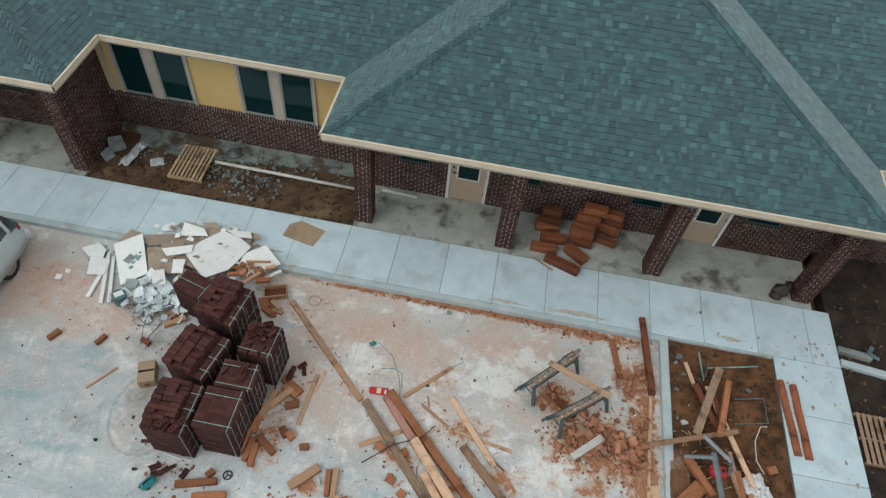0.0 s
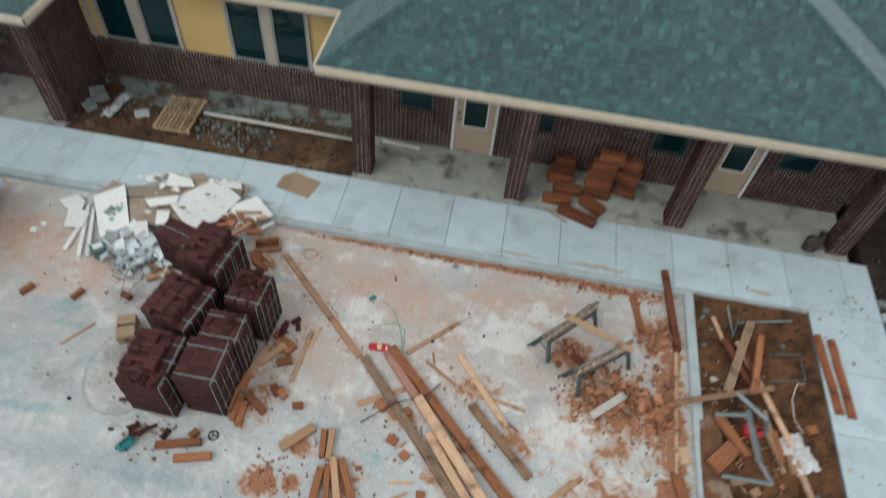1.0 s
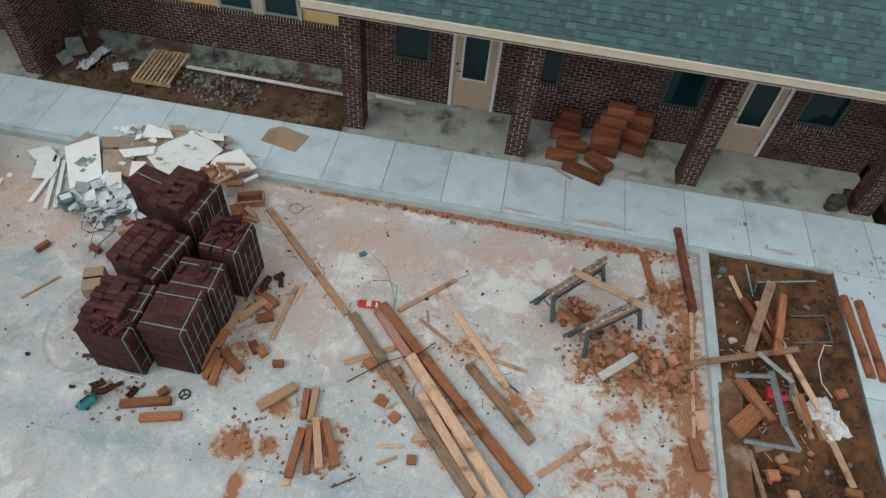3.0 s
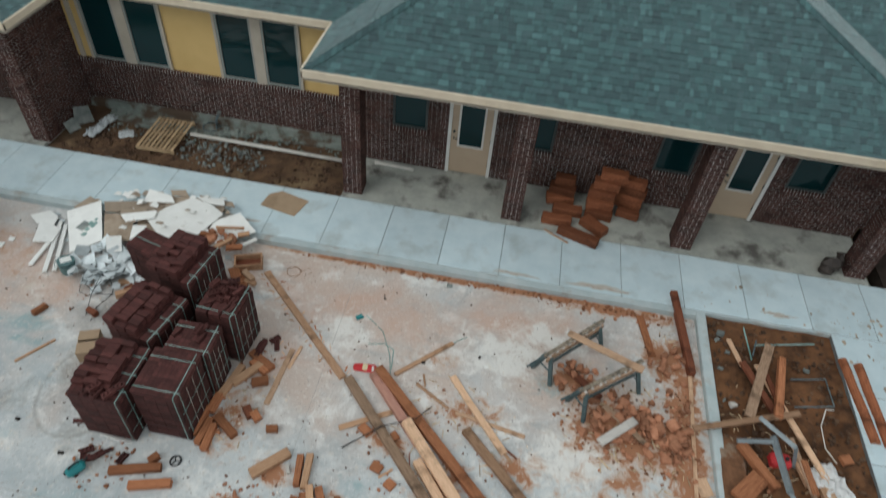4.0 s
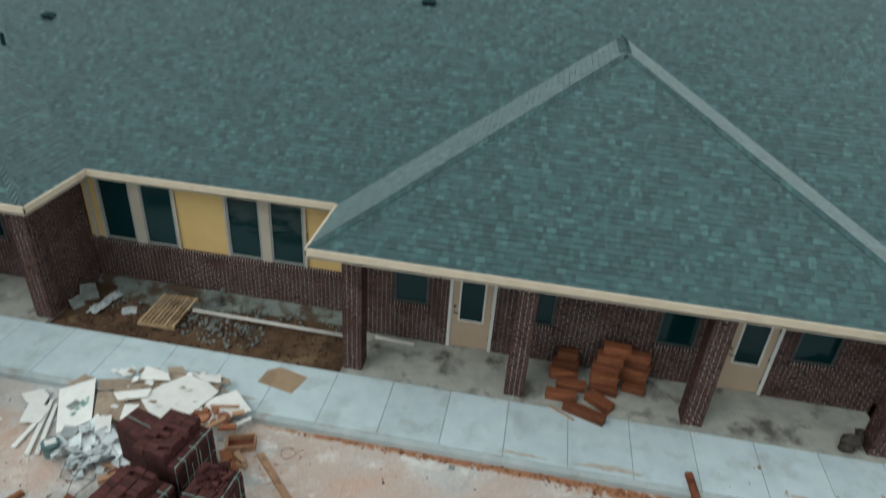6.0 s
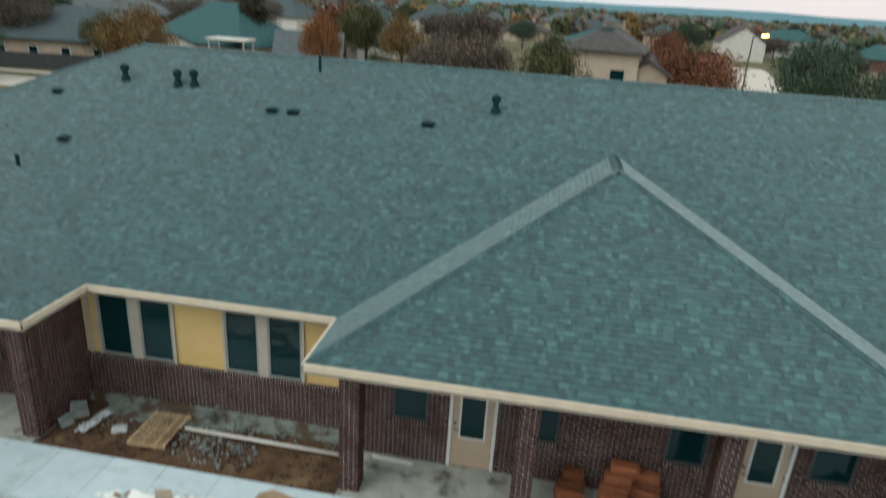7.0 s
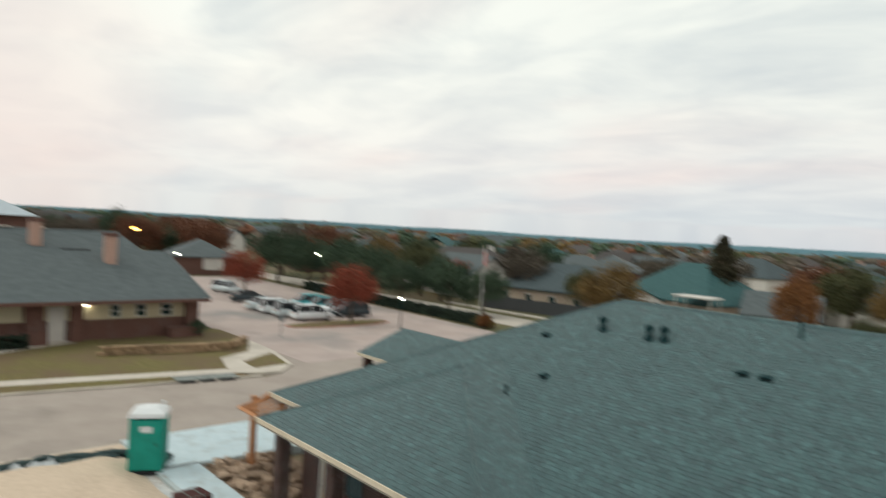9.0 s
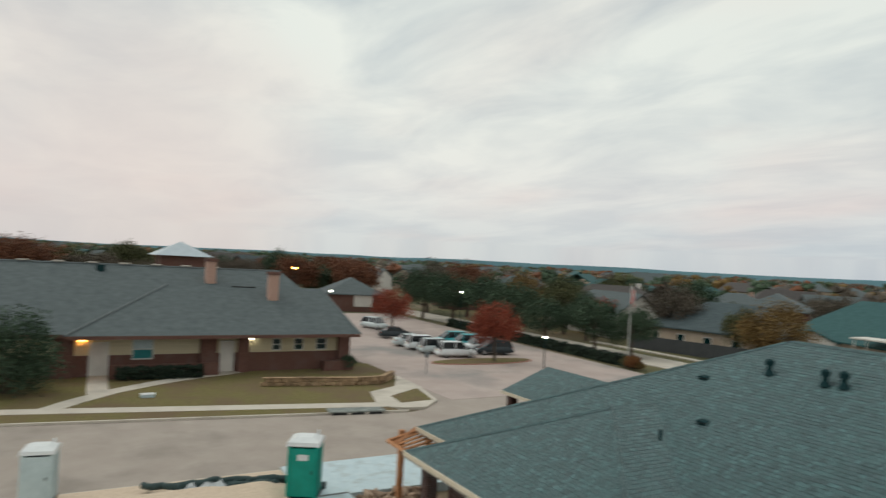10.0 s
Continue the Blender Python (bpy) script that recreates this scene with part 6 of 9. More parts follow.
cable([(-3.4, 10.05, GZ + 0.006), (-3.1, 10.12, GZ + 0.006), (-2.9, 10.02, GZ + 0.006), (-2.85, 9.6, GZ + 0.006)], 0.010, "thin teal cord lying on the court", material="strap")
cable([(-1.84, 10.42, GZ + 0.01), (-1.6, 10.62, GZ + 0.01)], 0.008, "thin teal cord lying on the court", material="strap")

# red sack, teal tool, hand wheel, small litter
sack = thing("red_sack", (-3.32, 9.50, GZ), "crumpled red printed sack on the court", "sack", rz=4)
part("sack_body", Geo().cbox(0.42, 0.17, 0.06, 0.03, wob=0.012, rng=dr), M["red"], sack)
part("printed_panel", Geo().box(-0.04, 0.05, -0.07, 0.06, 0.060, 0.066), M["cream"], sack)
part("printed_panel", Geo().box(0.13, 0.17, -0.07, 0.03, 0.060, 0.065), M["white"], sack)
tool = thing("teal_can", (-7.2, 6.68, GZ), "teal plastic fuel can lying beside the bricks", "can", rz=60)
part("can_body", Geo().cbox(0.3, 0.17, 0.16, 0.05), M["tealpaint"], tool)
part("handle", Geo().tube([(-0.08, 0, 0.16), (-0.06, 0, 0.2), (0.06, 0, 0.2), (0.08, 0, 0.16)], 0.015), M["black"], tool)
part("spout", Geo().tube([(0.14, 0, 0.1), (0.22, 0, 0.14)], 0.02, 8, 0.012), M["black"], tool)
wheel = thing("hand_wheel", (-5.8, 7.14, GZ), "small black hand wheel lying on the court", "wheel")
part("rim", Geo().tube([(0.085 * math.cos(2 * math.pi * k / 20), 0.085 * math.sin(2 * math.pi * k / 20), 0.015) for k in range(21)], 0.014, 6), M["black"], wheel)
for k in range(3):
    part("spoke", Geo().tube([(0, 0, 0.015), (0.085 * math.cos(k * 2.1), 0.085 * math.sin(k * 2.1), 0.015)], 0.010, 5), M["black"], wheel)
for x, y, s, k in ((-3.72, 10.62, 0.09, "tealpaint"), (-2.14, 11.83, 0.10, "stone"), (-3.35, 11.2, 0.05, "darkbag"), (-1.15, 10.02, 0.07, "plaster"), (-1.3, 10.2, 0.05, "darkbag"), (-2.3, 9.85, 0.06, "darkbag"), (0.9, 11.3, 0.10, "cedar"), (-7.6, 6.9, 0.07, "darkbag"), (-8.6, 7.3, 0.08, "darkbag"), (-8.1, 7.9, 0.06, "redwood")):
    g = Geo()
    chunk(g, s, None, dr)
    single("litter", g, M[k], "small piece of building litter on the court", "litter", "small litter", m=pose(x, y, GZ - 0.003, 0, 0, dr.uniform(0, 360)))

# --- timber blocks stacked on the porch
BLK = ((-0.06, 14.95, 0.00, 0.62, 0.30, 4), (-0.04, 15.03, 0.21, 0.60, 0.26, -3), (-0.02, 15.12, 0.42, 0.46, 0.22, 5), (0.12, 14.55, 0.0, 0.66, 0.24, -6), (-0.10, 14.17, 0.0, 0.66, 0.22, -8), (0.40, 13.74, 0.0, 0.92, 0.22, -28), (0.74, 14.16, 0.0, 0.62, 0.27, -34),
       (0.84, 14.62, 0.0, 0.62, 0.26, -10), (0.82, 14.74, 0.21, 0.60, 0.26, -6), (0.84, 14.84, 0.42, 0.60, 0.26, -8), (0.90, 14.93, 0.63, 0.58, 0.26, -6), (1.02, 15.02, 0.84, 0.60, 0.24, -8), (1.50, 14.76, 0.0, 0.52, 0.16, -8), (1.52, 15.16, 0.19, 0.62, 0.22, -10), (1.52, 15.16, 0.0, 0.62, 0.22, -8), (1.54, 15.16, 0.4, 0.64, 0.24, -12), (1.5, 15.16, 0.61, 0.6, 0.22, -6))
for x, y, z, ln, w, rz in BLK:
    single("timber_block", Geo().cbox(ln, w, 0.2, 0.012, wob=0.006, rng=dr), M["block_wood"], "orange-red timber block stacked on the porch", "block", "timber blocks on the porch", m=pose(x, y, z - 0.008, dr.uniform(-2, 2), dr.uniform(-2, 2), rz + dr.uniform(-9, 9)))
plank("batten", (-0.35, 13.86), (0.2, 13.55), 0.05, 0.03, "grey_wood", "weathered batten on the walk", "batten", z=0.0)
blob = Geo().cbox(0.46, 0.38, 0.40, 0.15, wob=0.05, rng=dr).cbox(0.30, 0.26, 0.24, 0.10, pose(-0.12, -0.10, 0.0), wob=0.04, rng=dr).cbox(0.20, 0.18, 0.2, 0.07, pose(0.06, 0.02, 0.34, 14, 10, 30), wob=0.04, rng=dr)
single("rubbish_bag", blob, M["darkbag"], "dark rubbish bag beside the brick column", "bag", m=pose(5.92, 14.14, -0.01, 0, 0, 10))


# --- planting beds
def pallet(x, y, z, sx, sy, rz, label, material="pallet_wood", tilt=0.0, slats=7):
    th = thing("pallet", (x, y, z), label, "pallet", "wooden pallets", rz=rz)
    th.matrix_basis = pose(x, y, z, tilt, 0, rz)
    for k in range(3):
        part("stringer", Geo().cbox(sx, 0.04, 0.09, 0.004, pose(0, -sy / 2 + 0.03 + k * (sy / 2 - 0.03), 0)), M[material], th)
    w = sx / slats
    for k in range(slats):
        part("slat", Geo().cbox(w * 0.62, sy, 0.016, 0.003, pose(-sx / 2 + (k + 0.5) * w, 0, 0.09), wob=0.003, rng=dr), M[material], th)
    return th


pallet(-9.74, 14.93, -0.03, 0.95, 1.25, 1, "pale timber pallet lying on the soil bed", slats=9)
pallet(7.62, 10.55, -0.08, 0.9, 1.2, 0, "grey weathered pallet lying on the soil", "grey_wood")
single("pvc_pipe", Geo().tube([(-9.2, 15.13, 0.02), (-7.0, 15.09, 0.03), (-5.05, 15.06, 0.03)], 0.045, 10), M["pvc"], "long white plastic pipe lying across the soil bed", "pipe", "plastic pipes", smooth=True)
single("pvc_pipe", Geo().tube([(-4.56, 15.2, 0.035), (-3.6, 15.16, 0.035)], 0.04, 10), M["pvc"], "white plastic pipe on the porch slab", "pipe", "plastic pipes", smooth=True)
bib = thing("water_pipe", (-8.75, 15.62, -0.05), "teal-grey capped water pipe with coiled hose by the wall", "pipe")
part("riser", Geo().tube([(0, 0, 0), (0.02, 0.02, 0.25), (0.1, 0.06, 0.42)], 0.035, 8), M["steel"], bib)
part("cap", Geo().tube([(0.1, 0.06, 0.40), (0.12, 0.07, 0.47)], 0.05, 8), M["stone"], bib)
part("hose", Geo().tube(loop(-0.12, -0.05, 0.06, 0.2, 20, turns=1.4), 0.014, 6), M["steel"], bib)
single("leaning_board", Geo().prism([(-0.22, -0.2), (0.24, -0.2), (0.2, 0.2), (-0.14, 0.24)], 0, 0.02), M["stone"], "grey board leaning in the corner of the bed", "board", m=pose(-11.93, 15.0, 0.15, 68, 6, 48))
single("leaning_board", Geo().prism([(-0.15, -0.15), (0.18, -0.14), (0.14, 0.16), (-0.15, 0.12)], 0, 0.015), M["stone"], "grey board lying in the corner of the bed", "board", m=pose(-12.01, 14.64, 0.07, 52, 6, 70))


def crumpled(name, cx, cy, z, sx, sy, h, seed, material, label, rz=0.0):
    g, n = Geo(), 22
    for j in range(n + 1):
        for i in range(n + 1):
            u, v = i / n * 2 - 1, j / n * 2 - 1
            e = max(0, 1 - max(abs(u), abs(v)) ** 3)
            q = abs(noise.fractal(Vector((u * 2.2, v * 2.2, seed)), 0.8, 2.2, 4))
            wx = 0.25 * noise.noise(Vector((v * 2, seed, 0.3)))
            g.v.append(((u + wx) * sx / 2, (v + 0.3 * noise.noise(Vector((u * 2, 4, seed)))) * sy / 2, 0.01 + h * q * (0.25 + e)))
    w = n + 1
    g.f = [(j * w + i, j * w + i + 1, (j + 1) * w + i + 1, (j + 1) * w + i) for j in range(n) for i in range(n)]
    ob = single(name, g, M[material], label, "plastic sheet", smooth=True, m=pose(cx, cy, z, 0, 0, rz))
    so = ob.modifiers.new("thick", "SOLIDIFY")
    so.thickness = 0.004
    return ob


crumpled("plastic_sheet", -11.42, 14.92, -0.03, 0.26, 0.95, 0.20, 2.0, "film", "crumpled milky plastic film on the soil bed", -9)
crumpled("plastic_sheet", -10.72, 14.80, -0.05, 0.35, 0.3, 0.06, 5.0, "film", "scrap of milky plastic film on the soil", 30)
crumpled("plastic_bag", 4.78, 8.85, -0.04, 0.5, 0.75, 0.22, 9.0, "white_film", "torn white plastic bag on the soil bed", 25)
STONES = []
for k in range(6):
    g = Geo()
    chunk(g, 0.13, None, dr)
    STONES.append(g.mesh("stone", M["stone"]))
for k in range(210):
    a, d = dr.uniform(0, 2 * math.pi), math.sqrt(dr.random())
    ob = new("stone", STONES[k % 6])
    ob.matrix_basis = pose(-8.2 + 1.15 * d * math.cos(a), 14.6 + 0.5 * d * math.sin(a), -0.085, dr.uniform(-20, 20), dr.uniform(-20, 20), dr.uniform(0, 360)) @ Matrix.Scale(dr.choice((0.2, 0.25, 0.3, 0.4, 0.7)), 4)
    tagged(ob, "grey lump of broken concrete on the soil bed", "stone", "broken concrete lumps")
g = Geo()
for k in range(420):
    x = dr.triangular(-11.6, -5.3, -9.0)
    chunk(g, dr.choice((0.015, 0.02, 0.03, 0.045, 0.07)), pose(x, dr.uniform(15.12, 15.72) if x > -8.6 else dr.uniform(14.75, 15.7), -0.052 if x > -8.6 else -0.07, dr.uniform(-20, 20), 0, dr.uniform(0, 360)), dr)
single("bed_gravel", g, mat("green_grey_gravel", (0.12, 0.145, 0.13), (0.24, 0.265, 0.24), 6, 0.95, rnd=0.4, island=True), "green-grey gravel and mortar crumbs along the footing", "gravel", kind="stuff")
# clods in the beds
g = Geo()
for x0, x1, y0, y1, n in ((3.1, 5.45, 6.5, 12.1, 800), (-12, -5.1, 13.9, 15.2, 900), (7.2, 9.5, 9, 15, 200)):
    for k in range(n):
        s = dr.uniform(0.02, 0.08)
        chunk(g, s, pose(dr.uniform(x0, x1), dr.uniform(y0, y1), -0.10, dr.uniform(-20, 20), 0, dr.uniform(0, 360)), dr)
single("soil_clods", g, mat("soil_clods", (0.050, 0.029, 0.018), (0.13, 0.076, 0.045), 6, 1.0, rnd=0.4, island=True), "clods of red-brown soil in the beds", "soil", kind="stuff")
for p, q, w, t, k, lab in (((3.42, 11.6), (3.60, 10.98), 0.09, 0.03, "pine", "pine batten lying on the soil bed"), ((3.58, 11.05, 0.05), (4.05, 9.9, 0.05), 0.13, 0.06, "redwood", "dark red board lying on the soil bed"), ((4.17, 11.56, 0.08), (3.50, 9.80, 0.12), 0.17, 0.04, "grey_wood", "weathered grey board lying on the soil bed"),
                           ((4.31, 11.22, 0.1), (3.98, 9.85, 0.14), 0.13, 0.12, "cedar", "split orange fence post on the soil bed"), ((2.50, 9.38, 0.08), (4.38, 10.02, 0.18), 0.12, 0.05, "brown_wood", "tan board spanning the planting bed"), ((3.88, 11.08, 0.0), (4.68, 8.85, 0.02), 0.12, 0.05, "pine", "pine board lying on the soil bed"),
                           ((4.62, 8.95, 0.0), (4.95, 7.7, 0.0), 0.12, 0.03, "pine", "pine board lying on the soil bed"), ((3.30, 9.28, 0.0), (3.78, 8.55, 0.0), 0.15, 0.12, "cedar", "orange timber post lying on the soil bed"), ((3.12, 8.25, 0.0), (3.55, 8.72, 0.0), 0.3, 0.1, "cedar", "broad orange timber block on the soil bed"),
                           ((4.22, 9.6, 0.0), (4.42, 8.4, 0.0), 0.08, 0.05, "grey_wood", "weathered batten on the soil bed"), ((4.35, 9.2, 0.0), (4.42, 8.6, 0.0), 0.12, 0.06, "cedar", "orange timber offcut on the soil bed"), ((3.35, 8.0, 0.0), (3.5, 7.2, 0.0), 0.08, 0.04, "grey_wood", "weathered batten on the soil bed"), ((2.5, 8.05, GZ), (2.62, 7.55, GZ), 0.2, 0.1, "cedar", "orange timber offcut by the kerb"),
                           ((3.95, 11.1, 0.02), (4.15, 10.1, 0.06), 0.1, 0.05, "redwood", "dark red board lying on the soil bed")):
    plank("board", p, q, w, t, k, lab, "board", "timber in the planting bed", z=0.0)
for x, y, sx, sy, rz, k in ((3.70, 7.66, 0.2, 0.18, 10, "cedar"), (3.88, 7.95, 0.16, 0.14, 30, "tan_wood"), (3.98, 7.80, 0.32, 0.1, -6, "cedar"), (4.95, 7.62, 0.26, 0.12, -4, "cedar"), (5.12, 9.40, 0.2, 0.16, 24, "cedar"), (3.98, 7.40, 0.18, 0.14, 12, "tan_wood"), (4.5, 7.2, 0.15, 0.2, 60, "cedar"), (4.66, 8.62, 0.22, 0.34, 14, "tan_wood"), (4.35, 9.0, 0.2, 0.42, 20, "brown_wood"), (3.6, 8.1, 0.34, 0.12, 20, "grey_wood")):
    single("offcut", Geo().cbox(sx, sy, 0.08, 0.008, wob=0.01, rng=dr), M[k], "short timber offcut on the soil bed", "offcut", "offcuts in the planting bed", m=pose(x, y, -0.06, dr.uniform(-6, 6), dr.uniform(-6, 6), rz))
for x, y, q in ((3.33, 10.12, 0.16), (3.3, 11.75, 0.12), (3.22, 11.6, 0.09), (3.38, 11.3, 0.08), (3.18, 10.2, 0.06), (4.85, 11.2, 0.1), (3.2, 10.9, 0.07), (5.0, 8.1, 0.08), (4.6, 7.9, 0.07)):
    g = Geo()
    chunk(g, q, None, dr)
    single("stone", g, M["pale_wood" if q > 0.13 else "stone"], "pale lump of mortar on the soil bed", "stone", "pale mortar lumps", m=pose(x, y, -0.07, 8, 5, dr.uniform(0, 360)))
# half-round fence posts on the walk
for p, q in (((5.58, 11.58), (5.72, 9.82)), ((5.86, 11.52), (5.95, 9.78))):
    m, ln = between(p, q, 0.0)
    g = Geo()
    prof = [(0.085 * math.cos(math.pi * k / 8), 0.10 * math.sin(math.pi * k / 8)) for k in range(9)]
    n = len(prof)
    for i in range(7):
        xx = -ln / 2 + ln * i / 6
        g.v += [(xx, y + 0.006 * math.sin(i * 2), z * (1 + 0.05 * math.sin(i * 3))) for y, z in prof]
    for i in range(6):
        g.f += [(i * n + k, i * n + (k + 1) % n, (i + 1) * n + (k + 1) % n, (i + 1) * n + k)[::-1] for k in range(n)]
    g.f += [tuple(range(n)), tuple(6 * n + k for k in range(n))[::-1]]
    single("fence_post", g, M["block_wood"], "half-round orange timber post lying on the walk", "post", "half-round posts", m=m)
# tipped steel trestle, rebar, red can in the bed
tr = thing("steel_trestle", (3.75, 9.0, -0.05), "grey steel trestle tipped over on the soil bed", "trestle", rz=0)
for a, b, r in (((-0.58, 0.22, 0.28), (0.0, 0.28, 0.36), 0.035), ((-0.15, 0.72, 0.35), (0.40, 0.28, 0.30), 0.04), ((0.03, 0.38, 0.34), (0.14, -0.58, 0.30), 0.05), ((0.1, -0.52, 0.32), (0.42, -0.85, 0.1), 0.035), ((-0.48, -0.86, 0.08), (0.42, -0.85, 0.1), 0.035), ((0.4, 0.28, 0.3), (0.45, 0.1, 0.0), 0.03)):
    part("tube", Geo().tube([a, b], r * 1.3, 4), M["galv"], tr)
can = thing("red_can", (3.95, 9.12, -0.16), "red plastic fuel can half buried in rubbish", "can")
part("can_body", Geo().cbox(0.34, 0.24, 0.26, 0.04), M["red"], can)
part("lid", Geo().tube([(0.08, 0, 0.26), (0.08, 0, 0.3)], 0.035, 8), M["black"], can)
for pts in ([(3.71, 11.88, 0.12), (3.84, 11.25, -0.05)], [(3.90, 11.55, 0.03), (5.11, 11.85, 0.03)], [(4.48, 10.9, 0.0), (5.15, 11.05, 0.0), (5.17, 10.46, 0.0), (4.43, 10.29, 0.0)], [(3.84, 11.3, 0.02), (3.95, 11.65, 0.05)]):
    single("steel_bar", Geo().tube(pts, 0.016, 6), M["strap"] if pts[0][0] in (3.90, 3.71) else M["steel"], "thin steel bar lying on the soil bed", "bar", "steel bars")
cable([(5.13, 10.36, 0.02), (4.95, 10.3, 0.08), (4.81, 9.96, 0.03), (4.79, 9.53, 0.02), (4.9, 9.25, 0.05)], 0.010, "white cord trailing on the soil bed", material="pvc")
# concrete edging and bracket in the soil beyond the walk
plank("edging", (7.16, 12.80), (7.95, 12.72), 0.16, 0.14, "stone", "pale concrete edging block on the soil", "edging", "edging", z=-0.12)
plank("edging", (7.16, 12.44), (8.4, 12.30), 0.17, 0.12, "kerb", "pale concrete edging block on the soil", "edging", "edging", z=-0.12)
br = thing("steel_bracket", (7.95, 12.75, 0.02), "teal steel angle bracket on the edging", "bracket", rz=-30)
part("plate", Geo().cbox(0.3, 0.1, 0.03, 0.004), M["steel"], br)
part("plate", Geo().cbox(0.1, 0.24, 0.03, 0.004, pose(-0.1, 0.1, 0.03)), M["steel"], br)


# --- roof vents
def on_roof(x, y):
    return EZ + PITCH * (y - 15.4)


def hood_vent(x, y):
    th = thing("roof_vent", (x, y, on_roof(x, y)), "low dark metal roof vent hood on the shingles", "vent", "roof vents")
    t = math.degrees(math.atan(PITCH))
    th.matrix_basis = th.matrix_basis @ Matrix.Diagonal((0.82, 0.58, 0.5, 1))
    part("flange", Geo().cbox(0.42, 0.40, 0.012, 0.004, pose(0, 0, 0.004, t, 0, 0)), M["metal"], th)
    part("throat", Geo().cbox(0.26, 0.22, 0.12, 0.01, pose(0, 0.02, -0.02)), M["black"], th)
    g = Geo()
    for k in range(9):
        a = math.pi * (0.12 + 0.76 * k / 8)
        g.v += [(-0.24 * math.cos(a), -0.2, 0.04 + 0.12 * math.sin(a)), (-0.24 * math.cos(a), 0.18, 0.12 + 0.12 * math.sin(a))]
    g.f = [(2 * k, 2 * k + 1, 2 * k + 3, 2 * k + 2) for k in range(8)] + [tuple(range(0, 18, 2))]
    ob = part("hood", g, M["metal"], th)
    ob.modifiers.new("thick", "SOLIDIFY").thickness = 0.01


def stack(x, y, h, r, cap_r):
    th = thing("vent_pipe", (x, y, on_roof(x, y)), "dark capped flue pipe standing on the roof", "flue", "flue pipes")
    part("pipe", Geo().tube([(0, 0, -0.1), (0, 0, h)], r, 12), M["metal"], th)
    if cap_r:
        part("collar", Geo().tube([(0, 0, 0.0), (0, 0, 0.16)], r * 1.9, 12, r * 1.1), M["metal"], th)
        part("cap", Geo().tube([(0, 0, h - 0.12), (0, 0, h + 0.02)], cap_r, 12), M["metal"], th)
        part("cap_top", Geo().tube([(0, 0, h + 0.02), (0, 0, h + 0.08)], cap_r * 0.9, 12, cap_r * 0.3), M["metal"], th)


for x, y in ((-16.4, 21.1), (-9.45, 21.1), (-8.81, 21.1), (-4.79, 21.1), (-14.95, 19.3)):
    hood_vent(x, y + 0.25)
for x, y in ((-14.56, 22.1), (-12.78, 22.05), (-12.27, 22.1), (-2.98, 22.1)):
    stack(x, y, 0.43, 0.085, 0.135)
stack(-8.63, 23.2, 0.5, 0.045, 0)
stack(-15.47, 18.35, 0.45, 0.05, 0)

# dried mud footprints on the walk
g = Geo()
for k in range(130):
    if k < 95:
        x, y = dr.uniform(5.6, 7.05), 12.9 - 9.0 * dr.random() ** 1.3
    else:
        x, y = dr.uniform(2.9, 7.0), dr.uniform(12.3, 13.2)
    s = dr.choice((0.007, 0.010, 0.014, 0.022, 0.038)) * dr.uniform(0.8, 1.3)
    n = 9
    pts = [(x + s * dr.uniform(0.5, 1.15) * math.cos(2 * math.pi * i / n), y + 1.5 * s * dr.uniform(0.5, 1.15) * math.sin(2 * math.pi * i / n)) for i in range(n)]
    g.prism(pts, 0.0, 0.003)
single("dried_mud", g, mat("tan_dried_mud", (0.27, 0.21, 0.15), (0.40, 0.345, 0.275), 20, 1.0, rnd=0.35, island=True), "small spots of dried tan mud on the walk", "mud", kind="stuff")

M["tan_mud"] = mat("tan_mud_film", (0.40, 0.37, 0.32), (0.50, 0.47, 0.42), 9, 1.0, stain=(0.33, 0.25, 0.19), stain_scale=5, stain_at=(0.5, 0.7))
for x, y, rx, ry, q in ((0.9, 12.40, 0.75, 0.10, 61.0), (-0.9, 12.36, 0.5, 0.06, 64.0), (-7.0, 12.55, 0.55, 0.14, 67.0), (-8.9, 12.9, 0.4, 0.10, 70.0), (4.6, 12.5, 0.4, 0.08, 73.0)):
    spill(x, y, rx, ry, q, 0.001, "tan_mud", "thin film of dried tan mud on the walk")

# pale wood splinters strewn over the rubble and round the beams
g = Geo()
for cx, cy, rx, ry, n in ((1.5, 9.2, 1.3, 1.1, 90), (-1.6, 8.6, 1.0, 1.1, 60), (-5.2, 8.4, 0.6, 0.9, 25), (3.9, 9.2, 0.9, 1.6, 50), (2.2, 10.8, 0.6, 0.9, 20)):
    for k in range(n):
        a, d = dr.uniform(0, 2 * math.pi), math.sqrt(dr.random())
        g.cbox(dr.uniform(0.04, 0.2), dr.uniform(0.008, 0.02), 0.012, 0.002, pose(cx + rx * d * math.cos(a), cy + ry * d * math.sin(a), GZ + (0.09 if cx > 3 else 0.06 * (1 - d) if cx == 1.5 else 0), 0, 0, dr.uniform(0, 180)))
single("wood_splinters", g, mat("pale_wood_splinter", (0.40, 0.28, 0.16), (0.58, 0.45, 0.30), 9, 0.9, rnd=0.35, island=True), "pale wood splinters strewn over the rubble", "splinters", kind="stuff")


